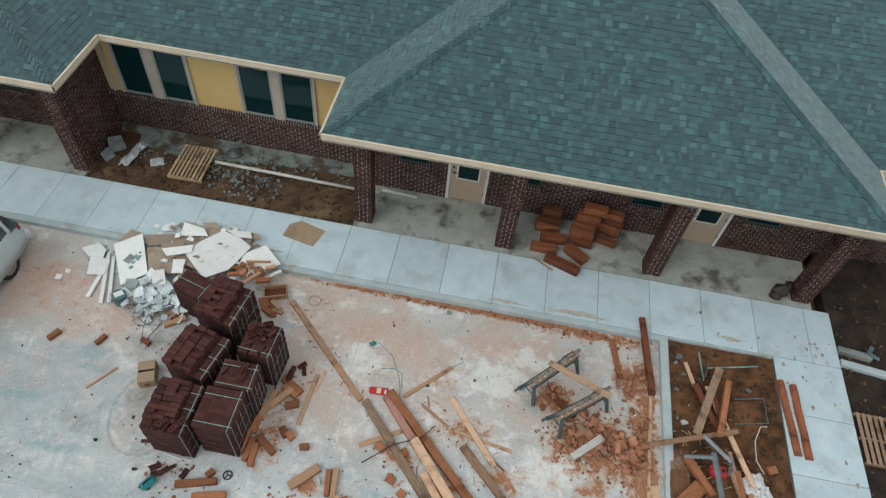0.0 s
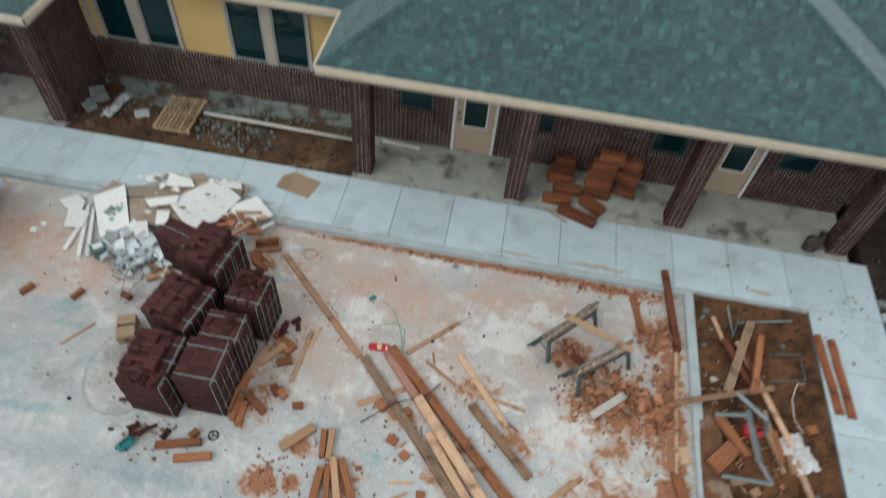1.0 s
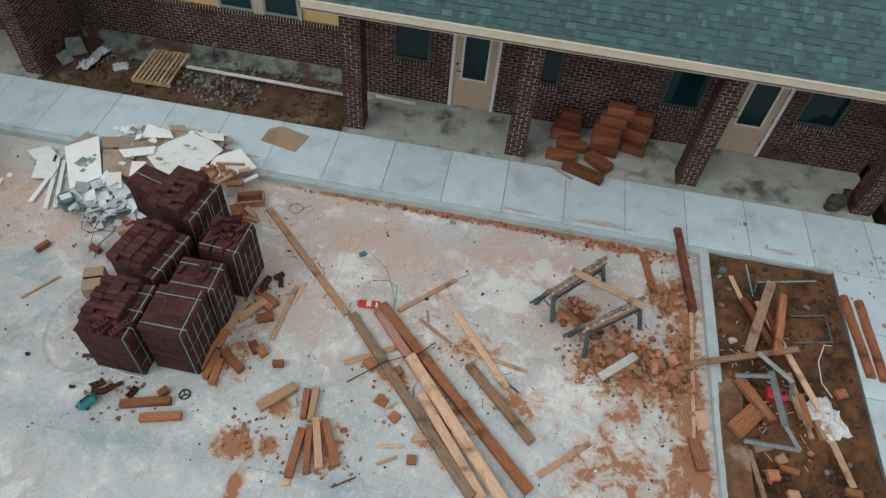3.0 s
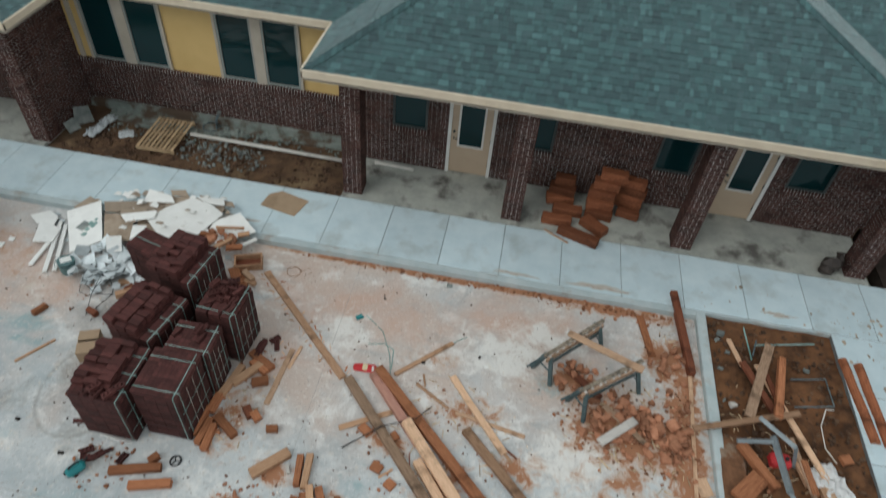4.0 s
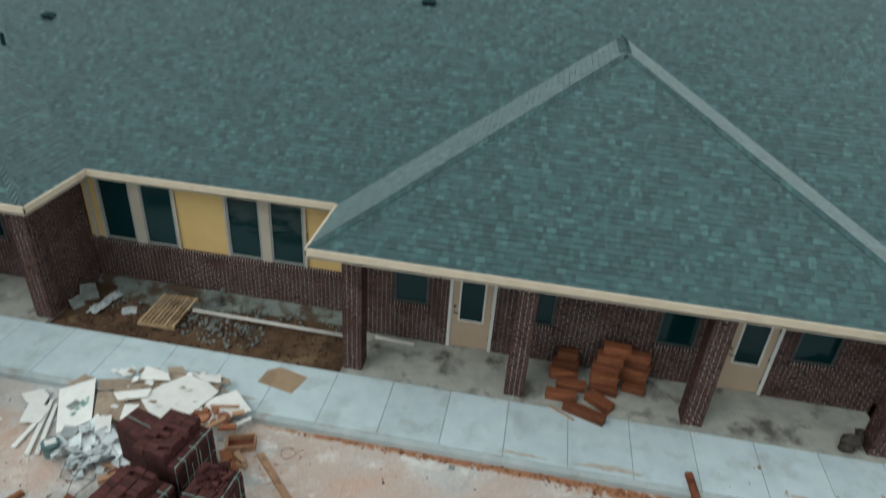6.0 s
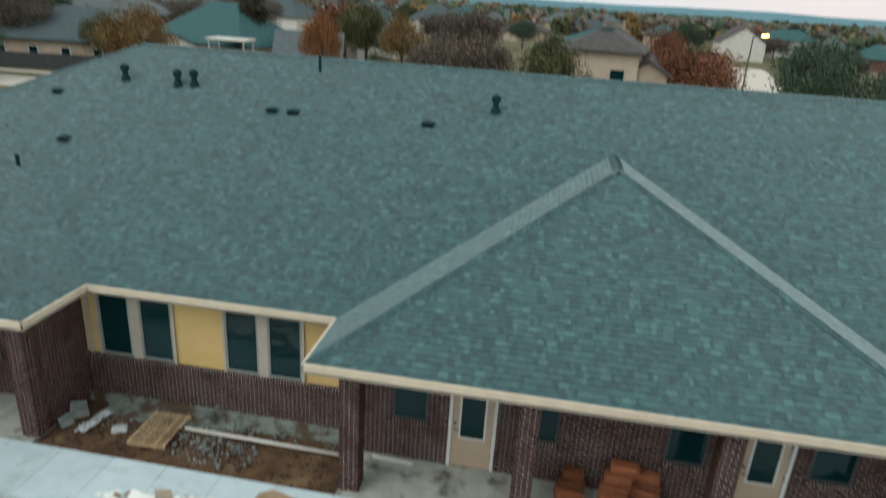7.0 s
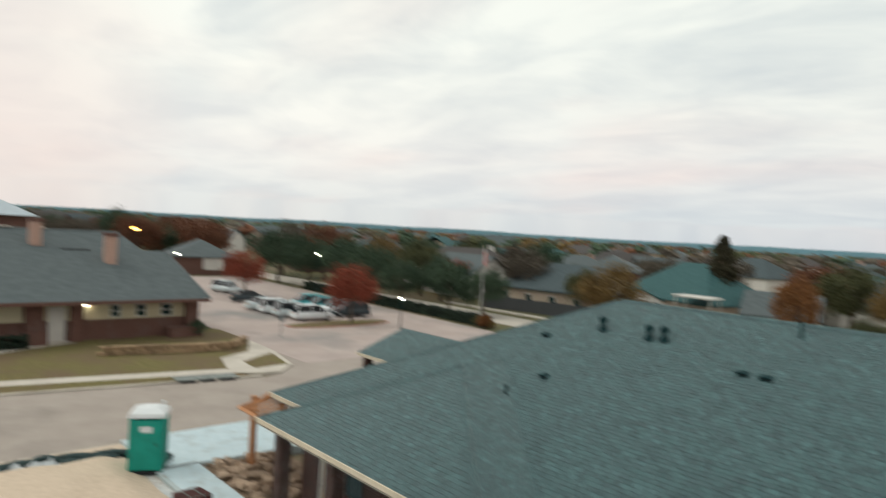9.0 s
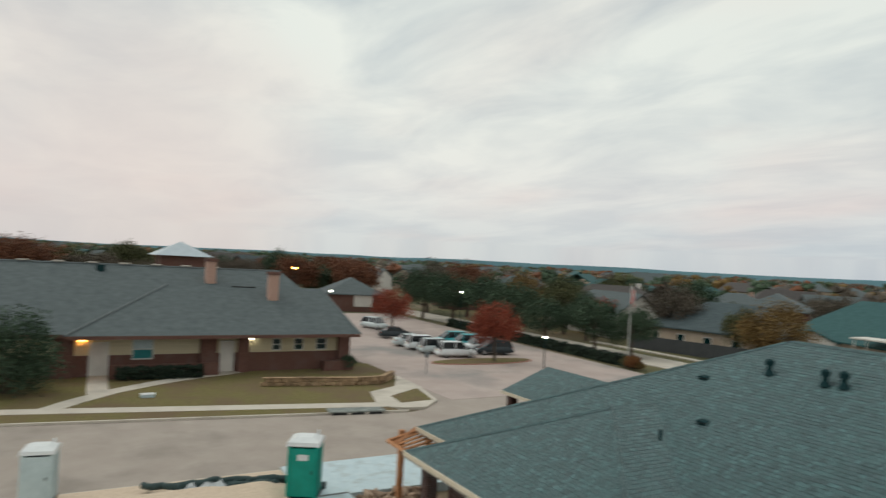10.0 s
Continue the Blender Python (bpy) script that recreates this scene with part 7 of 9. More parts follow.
# ---------------------------------------------------------------- street, lots and neighbours
M["siding"] = mat("cream_siding", (0.52, 0.46, 0.31), (0.60, 0.53, 0.37), 0.8, 0.7, bump=0.2, bump_scale=2, stretch=(0.2, 0.2, 9))
M["farbrick"] = mat("weathered_brick", (0.10, 0.052, 0.042), (0.18, 0.092, 0.072), 5, 0.9, bump=0.2, stretch=(1, 1, 4), stain=(0.15, 0.09, 0.075), stain_scale=0.8)
M["roofgrey"] = mat("grey_shingle_roof", (0.085, 0.103, 0.107), (0.122, 0.142, 0.146), 1.4, 0.9, bump=0.3, bump_scale=8, stretch=(1, 1, 3), spec=0.25)
M["roofdark"] = mat("dark_grey_shingle_roof", (0.055, 0.075, 0.082), (0.085, 0.108, 0.115), 1.4, 0.9, bump=0.3, bump_scale=8, stretch=(1, 1, 3), spec=0.25)
M["roofteal"] = mat("teal_shingle_roof", (0.026, 0.080, 0.083), (0.044, 0.112, 0.114), 1.4, 0.8, bump=0.3, bump_scale=8, stretch=(1, 1, 3))
M["roofbrown"] = mat("brown_shingle_roof", (0.062, 0.056, 0.054), (0.095, 0.086, 0.082), 1.4, 0.9, bump=0.3, bump_scale=8, stretch=(1, 1, 3))
M["beigewall"] = mat("beige_house_wall", (0.44, 0.35, 0.27), (0.54, 0.44, 0.35), 1, 0.85, stain=(0.36, 0.27, 0.21), stain_scale=0.5)
M["whitewall"] = mat("white_house_wall", (0.58, 0.55, 0.51), (0.68, 0.65, 0.6), 1, 0.85)
M["pinkbrick"] = mat("pink_chimney_brick", (0.40, 0.245, 0.19), (0.54, 0.36, 0.29), 4, 0.9, stretch=(1, 1, 5), bump=0.2)
M["fieldstone"] = mat("tan_field_stone", (0.20, 0.13, 0.075), (0.40, 0.28, 0.17), 1.8, 0.95, bump=0.6, bump_scale=4, rnd=0.3)
M["bark"] = mat("tree_bark", (0.07, 0.052, 0.04), (0.13, 0.10, 0.078), 6, 0.95, bump=0.6, bump_scale=14, stretch=(3, 3, 0.7))
M["timberframe"] = wood("orange_framing_timber", (0.38, 0.165, 0.075), (0.55, 0.28, 0.14))
M["pottygreen"] = mat("green_plastic", (0.006, 0.25, 0.19), (0.010, 0.31, 0.24), 2, 0.4, bump=0.05)
M["whiteplastic"] = mat("white_plastic", (0.64, 0.66, 0.66), (0.74, 0.76, 0.76), 3, 0.4)
M["iceplastic"] = mat("pale_blue_plastic", (0.42, 0.52, 0.54), (0.52, 0.62, 0.64), 3, 0.45)
M["sock"] = mat("dark_green_silt_sock", (0.018, 0.035, 0.035), (0.05, 0.085, 0.085), 5, 0.7, bump=0.6, bump_scale=14)
M["lamp_white"] = glow("white_lamp_glass", (1.0, 0.93, 0.72), 16.0)
M["lamp_orange"] = glow("orange_lamp_glass", (1.0, 0.42, 0.08), 16.0)
M["carglass"] = glass_mat("car_glass", (0.012, 0.017, 0.02))
M["tyre"] = M["black"]
M["rim"] = mat("alloy_rim", (0.35, 0.36, 0.37), (0.45, 0.46, 0.47), 8, 0.35, 0.8)
M["tail"] = mat("red_tail_lamp", (0.22, 0.012, 0.014), (0.30, 0.018, 0.02), 8, 0.25)
sr = random.Random(5)



def street(y, off=0.0):
    """x of the far street kerb at y, and lines off behind it."""
    return -45.95 + 0.145 * y - off


def behind(y):
    """x of the lawn edge behind the sidewalk."""
    return -49.7 + 0.19 * y


flat("road", [(street(-100), -100), (street(24), 24), (-43.0, 25.7), (-45.0, 27.6), (-52.5, 28.9), (-52.5, 30), (-45.2, 31), (-45.2, 75), (-32.8, 75), (-32.8, -100)][::-1], -0.46, M["road"], "tan concrete street")
flat("road", [(-150, 60.6), (60, 62.6), (60, 69.0), (-150, 67.0)], -0.455, M["pale"], "pale concrete side street behind the hedge")
flat("parking_lot", [(-118, 29.5), (-45.21, 29.0), (-45.21, 40), (-47, 55.5), (-118, 58.5)], -0.45, M["lot"], "pale concrete parking lot")
flat("verge", [(street(-100, 0.2), -100), (street(23.4, 0.2), 23.4), (behind(23.0) + 1.4, 23.0), (behind(-100) + 1.4, -100)], -0.33, M["lawn"], "mown grass verge beside the street", category="lawn")
flat("kerb", [(street(-100, 0.2), -100), (street(-100), -100), (street(24), 24), (street(24, 0.2), 24)], -0.32, M["pale"], "concrete street kerb", category="kerb")
flat("kerb", [(-33.0, -100), (-32.8, -100), (-32.8, 70), (-33.0, 70)], -0.30, M["pale"], "concrete street kerb", category="kerb")
flat("sidewalk", [(behind(-100) + 1.4, -100), (behind(23.0) + 1.4, 23.0), (-43.2, 24.4), (-43.1, 25.7), (-44.9, 27.6), (-49.8, 28.8), (-55.2, 29.15), (-50.6, 26.8), (-49.0, 23.9), (behind(22.8), 22.8), (behind(-100), -100)], -0.315, M["pale"], "pale concrete sidewalk")
flat("lawn", [(-69, -100), (behind(-100), -100), (behind(22.8), 22.8), (-49.0, 23.9), (-50.6, 26.8), (-55.2, 29.15), (-62, 29.2)], -0.34, M["lawn"], "mown lawn turning brown in front of the neighbour", category="lawn")
flat("grass_island", [(-47.1, 24.8), (-44.75, 24.55), (-45.1, 27.3), (-49.3, 28.2)], -0.30, M["lawn"], "small grass island at the drive", category="lawn")
isl = [(-61.2 + 1.6 * math.cos(a), 42.5 + 6.2 * math.sin(a)) for a in [2 * math.pi * k / 20 for k in range(20)]]
flat("grass_island", isl, -0.33, M["lawn"], "long grass island in the parking lot", category="lawn")
flat("kerb", [(-61.2 + 1.8 * math.cos(a), 42.5 + 6.45 * math.sin(a)) for a in [2 * math.pi * k / 20 for k in range(20)]], -0.36, mat("red_kerb_paint", (0.36, 0.17, 0.13), (0.45, 0.26, 0.21), 2), "red-painted kerb round the grass island", category="kerb")
flat("apron", [(-32.8, 12.2), (-28.3, 12.2), (-28.3, 14.2), (-28.0, 22.0), (-32.8, 22.0)], -0.10, M["walk"], "new pale concrete apron by the street")
flat("dirt_strip", [(-32.8, -60), (-29.5, -60), (-29.5, 12.2), (-32.8, 12.2)], -0.25, M["sand"], "bare sandy strip beside the street", category="ground")
flat("lawn", [(-52, 69.2), (-20, 69.4), (-20, 74), (-52, 74)], -0.42, M["lawn"], "strip of lawn beyond the side street", category="lawn")
flat("sidewalk", [(-75, 70.4), (-20, 71.2), (-20, 72.4), (-75, 71.6)], -0.40, M["pale"], "pale concrete sidewalk beyond the street")
flat("field", [(-34, 80), (-6, 82), (-4, 100), (-36, 98)], -0.45, mat("dry_yellow_grass", (0.17, 0.15, 0.05), (0.26, 0.22, 0.09), 1.0, 1.0), "patch of dry yellow grass", category="lawn")
flat("road", [(14, 69.2), (24, 69.3), (33, 108), (45, 165), (37, 167), (25, 112)], -0.44, M["pale"], "pale concrete street beyond the roofs")

# foot paths to the doors
def strip(pts, w, z, material, label):
    g = Geo()
    n = len(pts)
    for i, (x, y) in enumerate(pts):
        a, b = Vector(pts[max(i - 1, 0)]), Vector(pts[min(i + 1, n - 1)])
        d = (b - a).normalized()
        for s in (-1, 1):
            g.v.append((x - d.y * s * w / 2, y + d.x * s * w / 2, z))
        for s in (-1, 1):
            g.v.append((x - d.y * s * w / 2, y + d.x * s * w / 2, z - 0.2))
    for i in range(n - 1):
        k = 4 * i
        g.f += [(k, k + 4, k + 5, k + 1)[::-1], (k, k + 2, k + 6, k + 4)[::-1], (k + 1, k + 5, k + 7, k + 3)[::-1]]
    single("foot_path", g, material, label, "path", kind="structure")


strip([(-49.0, 2.3), (-51.2, 3.9), (-53.8, 6.2), (-56.2, 9.2), (-58.2, 12.4), (-59.4, 15.2), (-60.1, 16.2)], 1.3, -0.31, M["pale"], "curved pale concrete path to the neighbour's door")
strip([(-53.0, 5.2), (-56.5, 5.3), (-60.2, 5.5)], 1.4, -0.305, M["pale"], "pale concrete path to the neighbour's door")

ub = thing("utility_cover", (-51.3, 8.2, -0.36), "pale green utility cover set in the lawn", "utility cover")
part("box", Geo().cbox(0.55, 0.9, 0.22, 0.04), M["iceplastic"], ub)
part("lid", Geo().cbox(0.6, 0.95, 0.05, 0.015, pose(0, 0, 0.22)), M["whiteplastic"], ub)

# low field stone wall
fw = thing("stone_wall", (-53, 22, -0.35), "low curved retaining wall of tan field stone", "wall")
pts = [(-53.2, 16.6), (-52.8, 19.0), (-52.3, 21.5), (-51.8, 24.0), (-51.9, 26.2), (-54.0, 28.2)]
for (a, b), (c, d) in zip(pts, pts[1:]):
    ln = math.hypot(c - a, d - b)
    n = int(ln / 0.5)
    for k in range(n):
        for r in range(2):
            t = (k + 0.5 * (r % 2) + 0.25) / n
            x, y = a + (c - a) * t, b + (d - b) * t
            part("stone", Geo().cbox(ln / n * sr.uniform(0.85, 0.97), 0.35, 0.3, 0.04, pose(x + 53, y - 22, r * 0.31, 0, 0, math.degrees(math.atan2(d - b, c - a))), wob=0.03, rng=sr), M["fieldstone"], fw)
    part("coping", Geo().cbox(ln, 0.42, 0.06, 0.015, pose((a + c) / 2 + 53, (b + d) / 2 - 22, 0.62, 0, 0, math.degrees(math.atan2(d - b, c - a)))), M["fieldstone"], fw)
inlet = thing("storm_inlet", (street(20.4) - 0.1, 20.4, -0.46), "concrete storm drain inlet in the kerb", "drain", rz=-8.25)
part("lid", Geo().cbox(1.1, 3.9, 0.10, 0.02, pose(-0.3, 0, 0.14)), M["stone"], inlet)
# no hole here: a black block paints the dark inside of the inlet
part("opening", Geo().box(0.05, 0.25, -1.7, 1.7, 0.0, 0.13), M["black"], inlet)
for k in (-0.6, 0.6):
    part("pier", Geo().cbox(0.3, 0.25, 0.14, 0.02, pose(0.15, k, 0)), M["pale"], inlet)


# --- houses
def hip_roof(g, x0, x1, y0, y1, z, p, over=0.5):
    """A hipped roof over the rectangle, the ridge along the longer side."""
    x0, x1, y0, y1 = x0 - over, x1 + over, y0 - over, y1 + over
    lx, ly = x1 - x0, y1 - y0
    h = min(lx, ly) / 2 * p
    if lx >= ly:
        r = [(x0 + ly / 2, (y0 + y1) / 2, z + h), (x1 - ly / 2, (y0 + y1) / 2, z + h)]
        f = [(0, 1, 5, 4), (1, 2, 5), (2, 3, 4, 5), (3, 0, 4)]
    else:
        r = [((x0 + x1) / 2, y0 + lx / 2, z + h), ((x0 + x1) / 2, y1 - lx / 2, z + h)]
        f = [(0, 1, 4), (1, 2, 5, 4), (2, 3, 5), (3, 0, 4, 5)]
    v = [(x0, y0, z), (x1, y0, z), (x1, y1, z), (x0, y1, z)] + r
    g.add(v + [(a, b, c - 0.18) for a, b, c in v[:4]], f + [(6, 7, 1, 0), (7, 8, 2, 1), (8, 9, 3, 2), (9, 6, 0, 3), (9, 8, 7, 6)])
    return z + h


def gable_roof(g, x0, x1, y0, y1, z, p, over=0.4):
    """Ridge along x."""
    yo0, yo1, xm = y0 - over, y1 + over, (y0 + y1) / 2
    h = (yo1 - yo0) / 2 * p
    xa, xb = x0 - over, x1 + over
    v = [(xa, yo0, z), (xb, yo0, z), (xb, xm, z + h), (xa, xm, z + h), (xa, yo1, z), (xb, yo1, z)]
    v2 = [(a, b, c - 0.2) for a, b, c in v]
    g.add(v + v2, [(0, 1, 2, 3), (3, 2, 5, 4), (6, 9, 8, 7), (9, 10, 11, 8), (0, 6, 7, 1), (4, 5, 11, 10), (0, 3, 9, 6), (3, 4, 10, 9), (1, 7, 8, 2), (2, 8, 11, 5)])
    return z + h


def house(x, y, w, d, rz, wall, roofm, label, h=2.9, p=0.6, gable=False, windows=True, chimney=False, z0=-0.5):
    th = thing("house", (x, y, z0), label, "house", "neighbourhood houses", rz=rz)
    g = Geo().box(-w / 2, w / 2, -d / 2, d / 2, 0, h)
    if gable:
        hh = d / 2 * p
        for sx in (-w / 2, w / 2):
            g.add([(sx, -d / 2, h), (sx, d / 2, h), (sx, 0, h + hh)], [(0, 1, 2)])
    part("wall", g, M[wall], th)
    g = Geo()
    top = (gable_roof if gable else hip_roof)(g, -w / 2, w / 2, -d / 2, d / 2, h, p)
    rf = part("roof", g, M[roofm], th)
    if chimney:
        part("chimney", Geo().box(w * 0.2, w * 0.2 + 0.9, 0.2, 1.1, h, top + 0.6), M["pinkbrick"] if wall != "whitewall" else M["whitewall"], rf)
    if windows:
        for sy in (-1, 1):
            n = max(2, int(w / 4))
            for k in range(n):
                xx = -w / 2 + (k + 0.5) * w / n
                wn = part("window", Geo().box(xx - 0.5, xx + 0.5, sy * d / 2 - 0.05, sy * d / 2 + 0.05, 0.9, 2.1), M["glass"], th)
                part("frame", Geo().box(xx - 0.6, xx + 0.6, sy * d / 2 - 0.03, sy * d / 2 + 0.03, 0.8, 0.9).box(xx - 0.6, xx + 0.6, sy * d / 2 - 0.03, sy * d / 2 + 0.03, 2.1, 2.2)
                     .box(xx - 0.6, xx - 0.5, sy * d / 2 - 0.03, sy * d / 2 + 0.03, 0.9, 2.1).box(xx + 0.5, xx + 0.6, sy * d / 2 - 0.03, sy * d / 2 + 0.03, 0.9, 2.1), M["white"], wn)
    return th


# --- the long neighbour across the street
nb = thing("neighbour_building", (-60, 5, -0.4), "long single-storey brick and cream building with grey hipped roof", "building")
NX = -60.0
holes = [(4.75, 6.15, -0.4, 2.35), (7.8, 9.4, 0.9, 2.55), (14.65, 15.85, -0.4, 2.4), (19.1, 19.95, 1.4, 2.5), (21.1, 22.0, 1.4, 2.5), (23.15, 24.2, 1.4, 2.5)]
mW = Matrix.Translation((NX, 0, 0)) @ pose(0, 0, 0, 0, 0, 90)


def nb_box(y0, y1, z0, z1, d0, d1):
    return Geo().box(y0, y1, d0, d1, z0, z1, mW)


gb, gs = Geo(), Geo()
gb.plate(-26, 26, -0.4, 1.3, holes, 0, 0.3, mW)
gs.plate(-26, 26, 1.3, 3.05, holes, 0.04, 0.3, mW)
part("brick_base", gb, M["farbrick"], nb, world=True)
part("siding", gs, M["siding"], nb, "cream siding above brick", world=True)
part("end_wall", Geo().box(-80, NX, 25.7, 26, -0.4, 3.05), M["farbrick"], nb, world=True)
part("back_wall", Geo().box(-80, -79.7, -26, 26, -0.4, 3.05).box(-80, NX, -26, -25.7, -0.4, 3.05), M["farbrick"], nb, world=True)
for y0, y1 in ((13.0, 14.3), (2.4, 3.7), (16.1, 17.0), (25.2, 26.3)):
    part("brick_pier", nb_box(y0, y1, -0.4, 3.0, -0.5, 0.0), M["farbrick"], nb, world=True)
for y0, y1 in ((4.75, 6.15), (14.65, 15.85)):
    dd = part("door", nb_box(y0 + 0.1, y1 - 0.1, -0.4, 2.25, 0.1, 0.16), M["whitewall"], nb, "white entrance door", world=True)
    part("frame", nb_box(y0, y0 + 0.1, -0.4, 2.35, -0.02, 0.2), M["white"], dd, world=True)
    part("frame", nb_box(y1 - 0.1, y1, -0.4, 2.35, -0.02, 0.2), M["white"], dd, world=True)
    part("frame", nb_box(y0 + 0.1, y1 - 0.1, 2.25, 2.35, -0.02, 0.2), M["white"], dd, world=True)
for i, (y0, y1, z0, z1) in enumerate(((7.8, 9.4, 0.9, 2.55), (19.1, 19.95, 1.4, 2.5), (21.1, 22.0, 1.4, 2.5), (23.15, 24.2, 1.4, 2.5))):
    # first pane is painted teal in place of the light behind it
    wn = part("window", nb_box(y0, y1, z0, z1, 0.12, 0.15), M["tealpaint"] if i == 0 else M["glass"], nb, "window painted teal for the light inside" if i == 0 else "small dark window", world=True)
    for q in ((y0, y0 + 0.08, z0, z1), (y1 - 0.08, y1, z0, z1), (y0, y1, z1 - 0.08, z1), (y0, y1, z0, z0 + 0.08), (y0, y1, (z0 + z1) / 2 - 0.03, (z0 + z1) / 2 + 0.03)):
        part("frame", nb_box(*q, 0.03, 0.14), M["white"], wn, world=True)
    if i == 0:
        part("blind", nb_box(y0 + 0.1, y1 - 0.1, 1.7, z1 - 0.08, 0.09, 0.11), M["iceplastic"], wn, world=True)
pl = part("planter", nb_box(23.6, 26.4, -0.4, 0.45, -1.3, -0.5), M["farbrick"], nb, "low brick planter at the corner", world=True)
part("coping", nb_box(23.55, 26.45, 0.45, 0.52, -1.35, -0.45), M["farbrick"], pl, world=True)
part("porch_rail", nb_box(6.2, 14.4, 0.55, 0.72, -1.4, -1.25), M["farbrick"], nb, world=True)
part("porch_wall", nb_box(6.2, 14.4, -0.4, 0.55, -1.42, -1.2), M["farbrick"], nb, world=True)
g = Geo()
ex, ez = NX + 0.7, 3.05
rx, rz_ = -70.0, 8.2
v = [(ex, -27, ez), (ex, 26.7, ez), (rx, 22.3, rz_), (rx, -17, rz_), (-80.7, -27, ez), (-80.7, 26.7, ez)]
g.add(v + [(a, b, ez - 0.2) for a, b, c in (v[0], v[1], v[5], v[4])], [(0, 1, 2, 3), (1, 5, 2), (5, 4, 3, 2), (4, 0, 3), (0, 6, 7, 1), (1, 7, 8, 5), (9, 8, 7, 6), (0, 4, 9, 6), (4, 5, 8, 9)])
nroof = part("roof", g, M["roofgrey"], nb, "weathered grey shingle roof", world=True)
g = Geo()
fx = ex + 1.2
fs = 7.9
fa, fb = (fx - fs, 3.0 + fs, ez + 0.463 * fs), (fx - fs, 25.4, ez + 0.463 * fs)
g.add([(fx, 3.0, ez), (fx, 26.7, ez), fb, fa, (fx - 2 * fs, 3.0, ez), (fx - 2 * fs, 26.7, ez)], [(0, 1, 2, 3), (0, 3, 4), (1, 5, 2), (3, 2, 5, 4)])
part("front_roof", g, M["roofgrey"], nroof, world=True)
part("fascia_board", Geo().box(ex + 0.02, ex + 0.1, -27, 26.7, ez - 0.28, ez - 0.02), M["farbrick"], nb, world=True)
part("fascia_board", Geo().box(fx + 0.02, fx + 0.1, 3.0, 26.7, ez - 0.28, ez - 0.02), M["farbrick"], nb, world=True)
g = Geo()
for p, q in (((fx, 3.0, ez), fa), ((rx, -17, rz_), (rx, 22.3, rz_)), ((fx, 26.7, ez), fb)):
    g.tube([Vector(p) + Vector((0, 0, 0.03)), Vector(q) + Vector((0, 0, 0.0))], 0.11, 6)
part("hip_cap", g, mat("pale_grey_ridge_cap", (0.125, 0.146, 0.15), (0.16, 0.18, 0.182), 3, 0.9), nroof, world=True)
for x, y, zb, zt in ((-67.6, 14.9, 6.2, 8.95), (-64.0, 20.0, 5.4, 8.0)):
    ch = part("chimney", Geo().box(x - 0.42, x + 0.42, y - 0.44, y + 0.44, zb, zt), M["pinkbrick"], nroof, "pink brick chimney", world=True)
    part("cap", Geo().box(x - 0.52, x + 0.52, y - 0.54, y + 0.54, zt, zt + 0.28), M["farbrick"], nroof, world=True)
part("roof_slot", Geo().box(-66.2, -65.8, 16.6, 18.8, 6.5, 6.72), M["black"], nroof, world=True)
part("flue", Geo().tube([(-69.0, 5.6, 7.2), (-69.0, 5.6, 8.2)], 0.35, 8), M["metal"], nroof, world=True)
for k in range(12):
    y = -14 + k * 2.7
    part("ridge_vent", Geo().cbox(0.35, 0.9, 0.12, 0.03, pose(rx, y, rz_ + 0.1)), M["pale"], nroof, world=True)
for y, mt in ((4.25, "lamp_orange"), (17.15, "lamp_white")):
    lp = part("wall_lamp", Geo().cbox(0.18, 0.5, 0.16, 0.03, mW @ pose(y, -0.12, 2.45, 0, 0, 90)), M[mt], nb, "lit wall lamp beside the door", world=True)
    part("bracket", nb_box(y - 0.05, y + 0.05, 2.42, 2.66, -0.03, 0.0), M["metal"], lp, world=True)

# --- pavilion with a pale pyramid roof, storehouse and named houses behind
pv = thing("pavilion", (-110.5, 18.2, -0.5), "tall pavilion with a pale blue-grey pyramid roof", "pavilion")
part("wall", Geo().box(-3.2, 3.2, -3.2, 3.2, 0, 9.4), M["farbrick"], pv)
part("roof", Geo().add([(-4.2, -4.2, 9.4), (4.2, -4.2, 9.4), (4.2, 4.2, 9.4), (-4.2, 4.2, 9.4), (0, 0, 11.6)], [(0, 1, 4), (1, 2, 4), (2, 3, 4), (3, 0, 4), (3, 2, 1, 0)]), mat("pale_metal_roof", (0.42, 0.48, 0.52), (0.5, 0.56, 0.6), 1, 0.5), pv)
st = house(-128.5, 54.0, 15, 11, -15, "farbrick", "roofgrey", "brick storehouse with a pale panel door", 3.4, 0.5, False)
part("panel_door", Geo().box(7.52, 7.6, -0.2, 3.4, 1.0, 3.2), M["whitewall"], st, "pale roller door")
house(-45.5, 90, 17, 12, -20, "beigewall", "roofteal", "house with a steep teal shingle roof", 3.6, 0.75, False, chimney=True)
house(-63, 86, 20, 13, 10, "beigewall", "roofdark", "beige house with a broad grey hipped roof", 3.0, 0.55)
house(-98, 97, 22, 13, 30, "whitewall", "roofbrown", "pale house with a brown-grey roof", 3.6, 0.6, False, chimney=True)
house(-84, 84, 14, 11, -10, "whitewall", "roofgrey", "white house with a grey gable roof", 3.0, 0.7, True)
bh = house(3.8, 70.4, 11, 5.4, 82, "beigewall", "roofbrown", "tall beige brick house with a brown hipped roof", 7.2, 0.5, False)
part("window", Geo().box(-5.56, -5.48, -1.6, -0.4, 4.0, 5.6), M["glass"], bh)
house(3.4, 78.5, 9.5, 8, 0, "beigewall", "roofbrown", "broad beige house with a brown hipped roof", 6.4, 0.45, False)
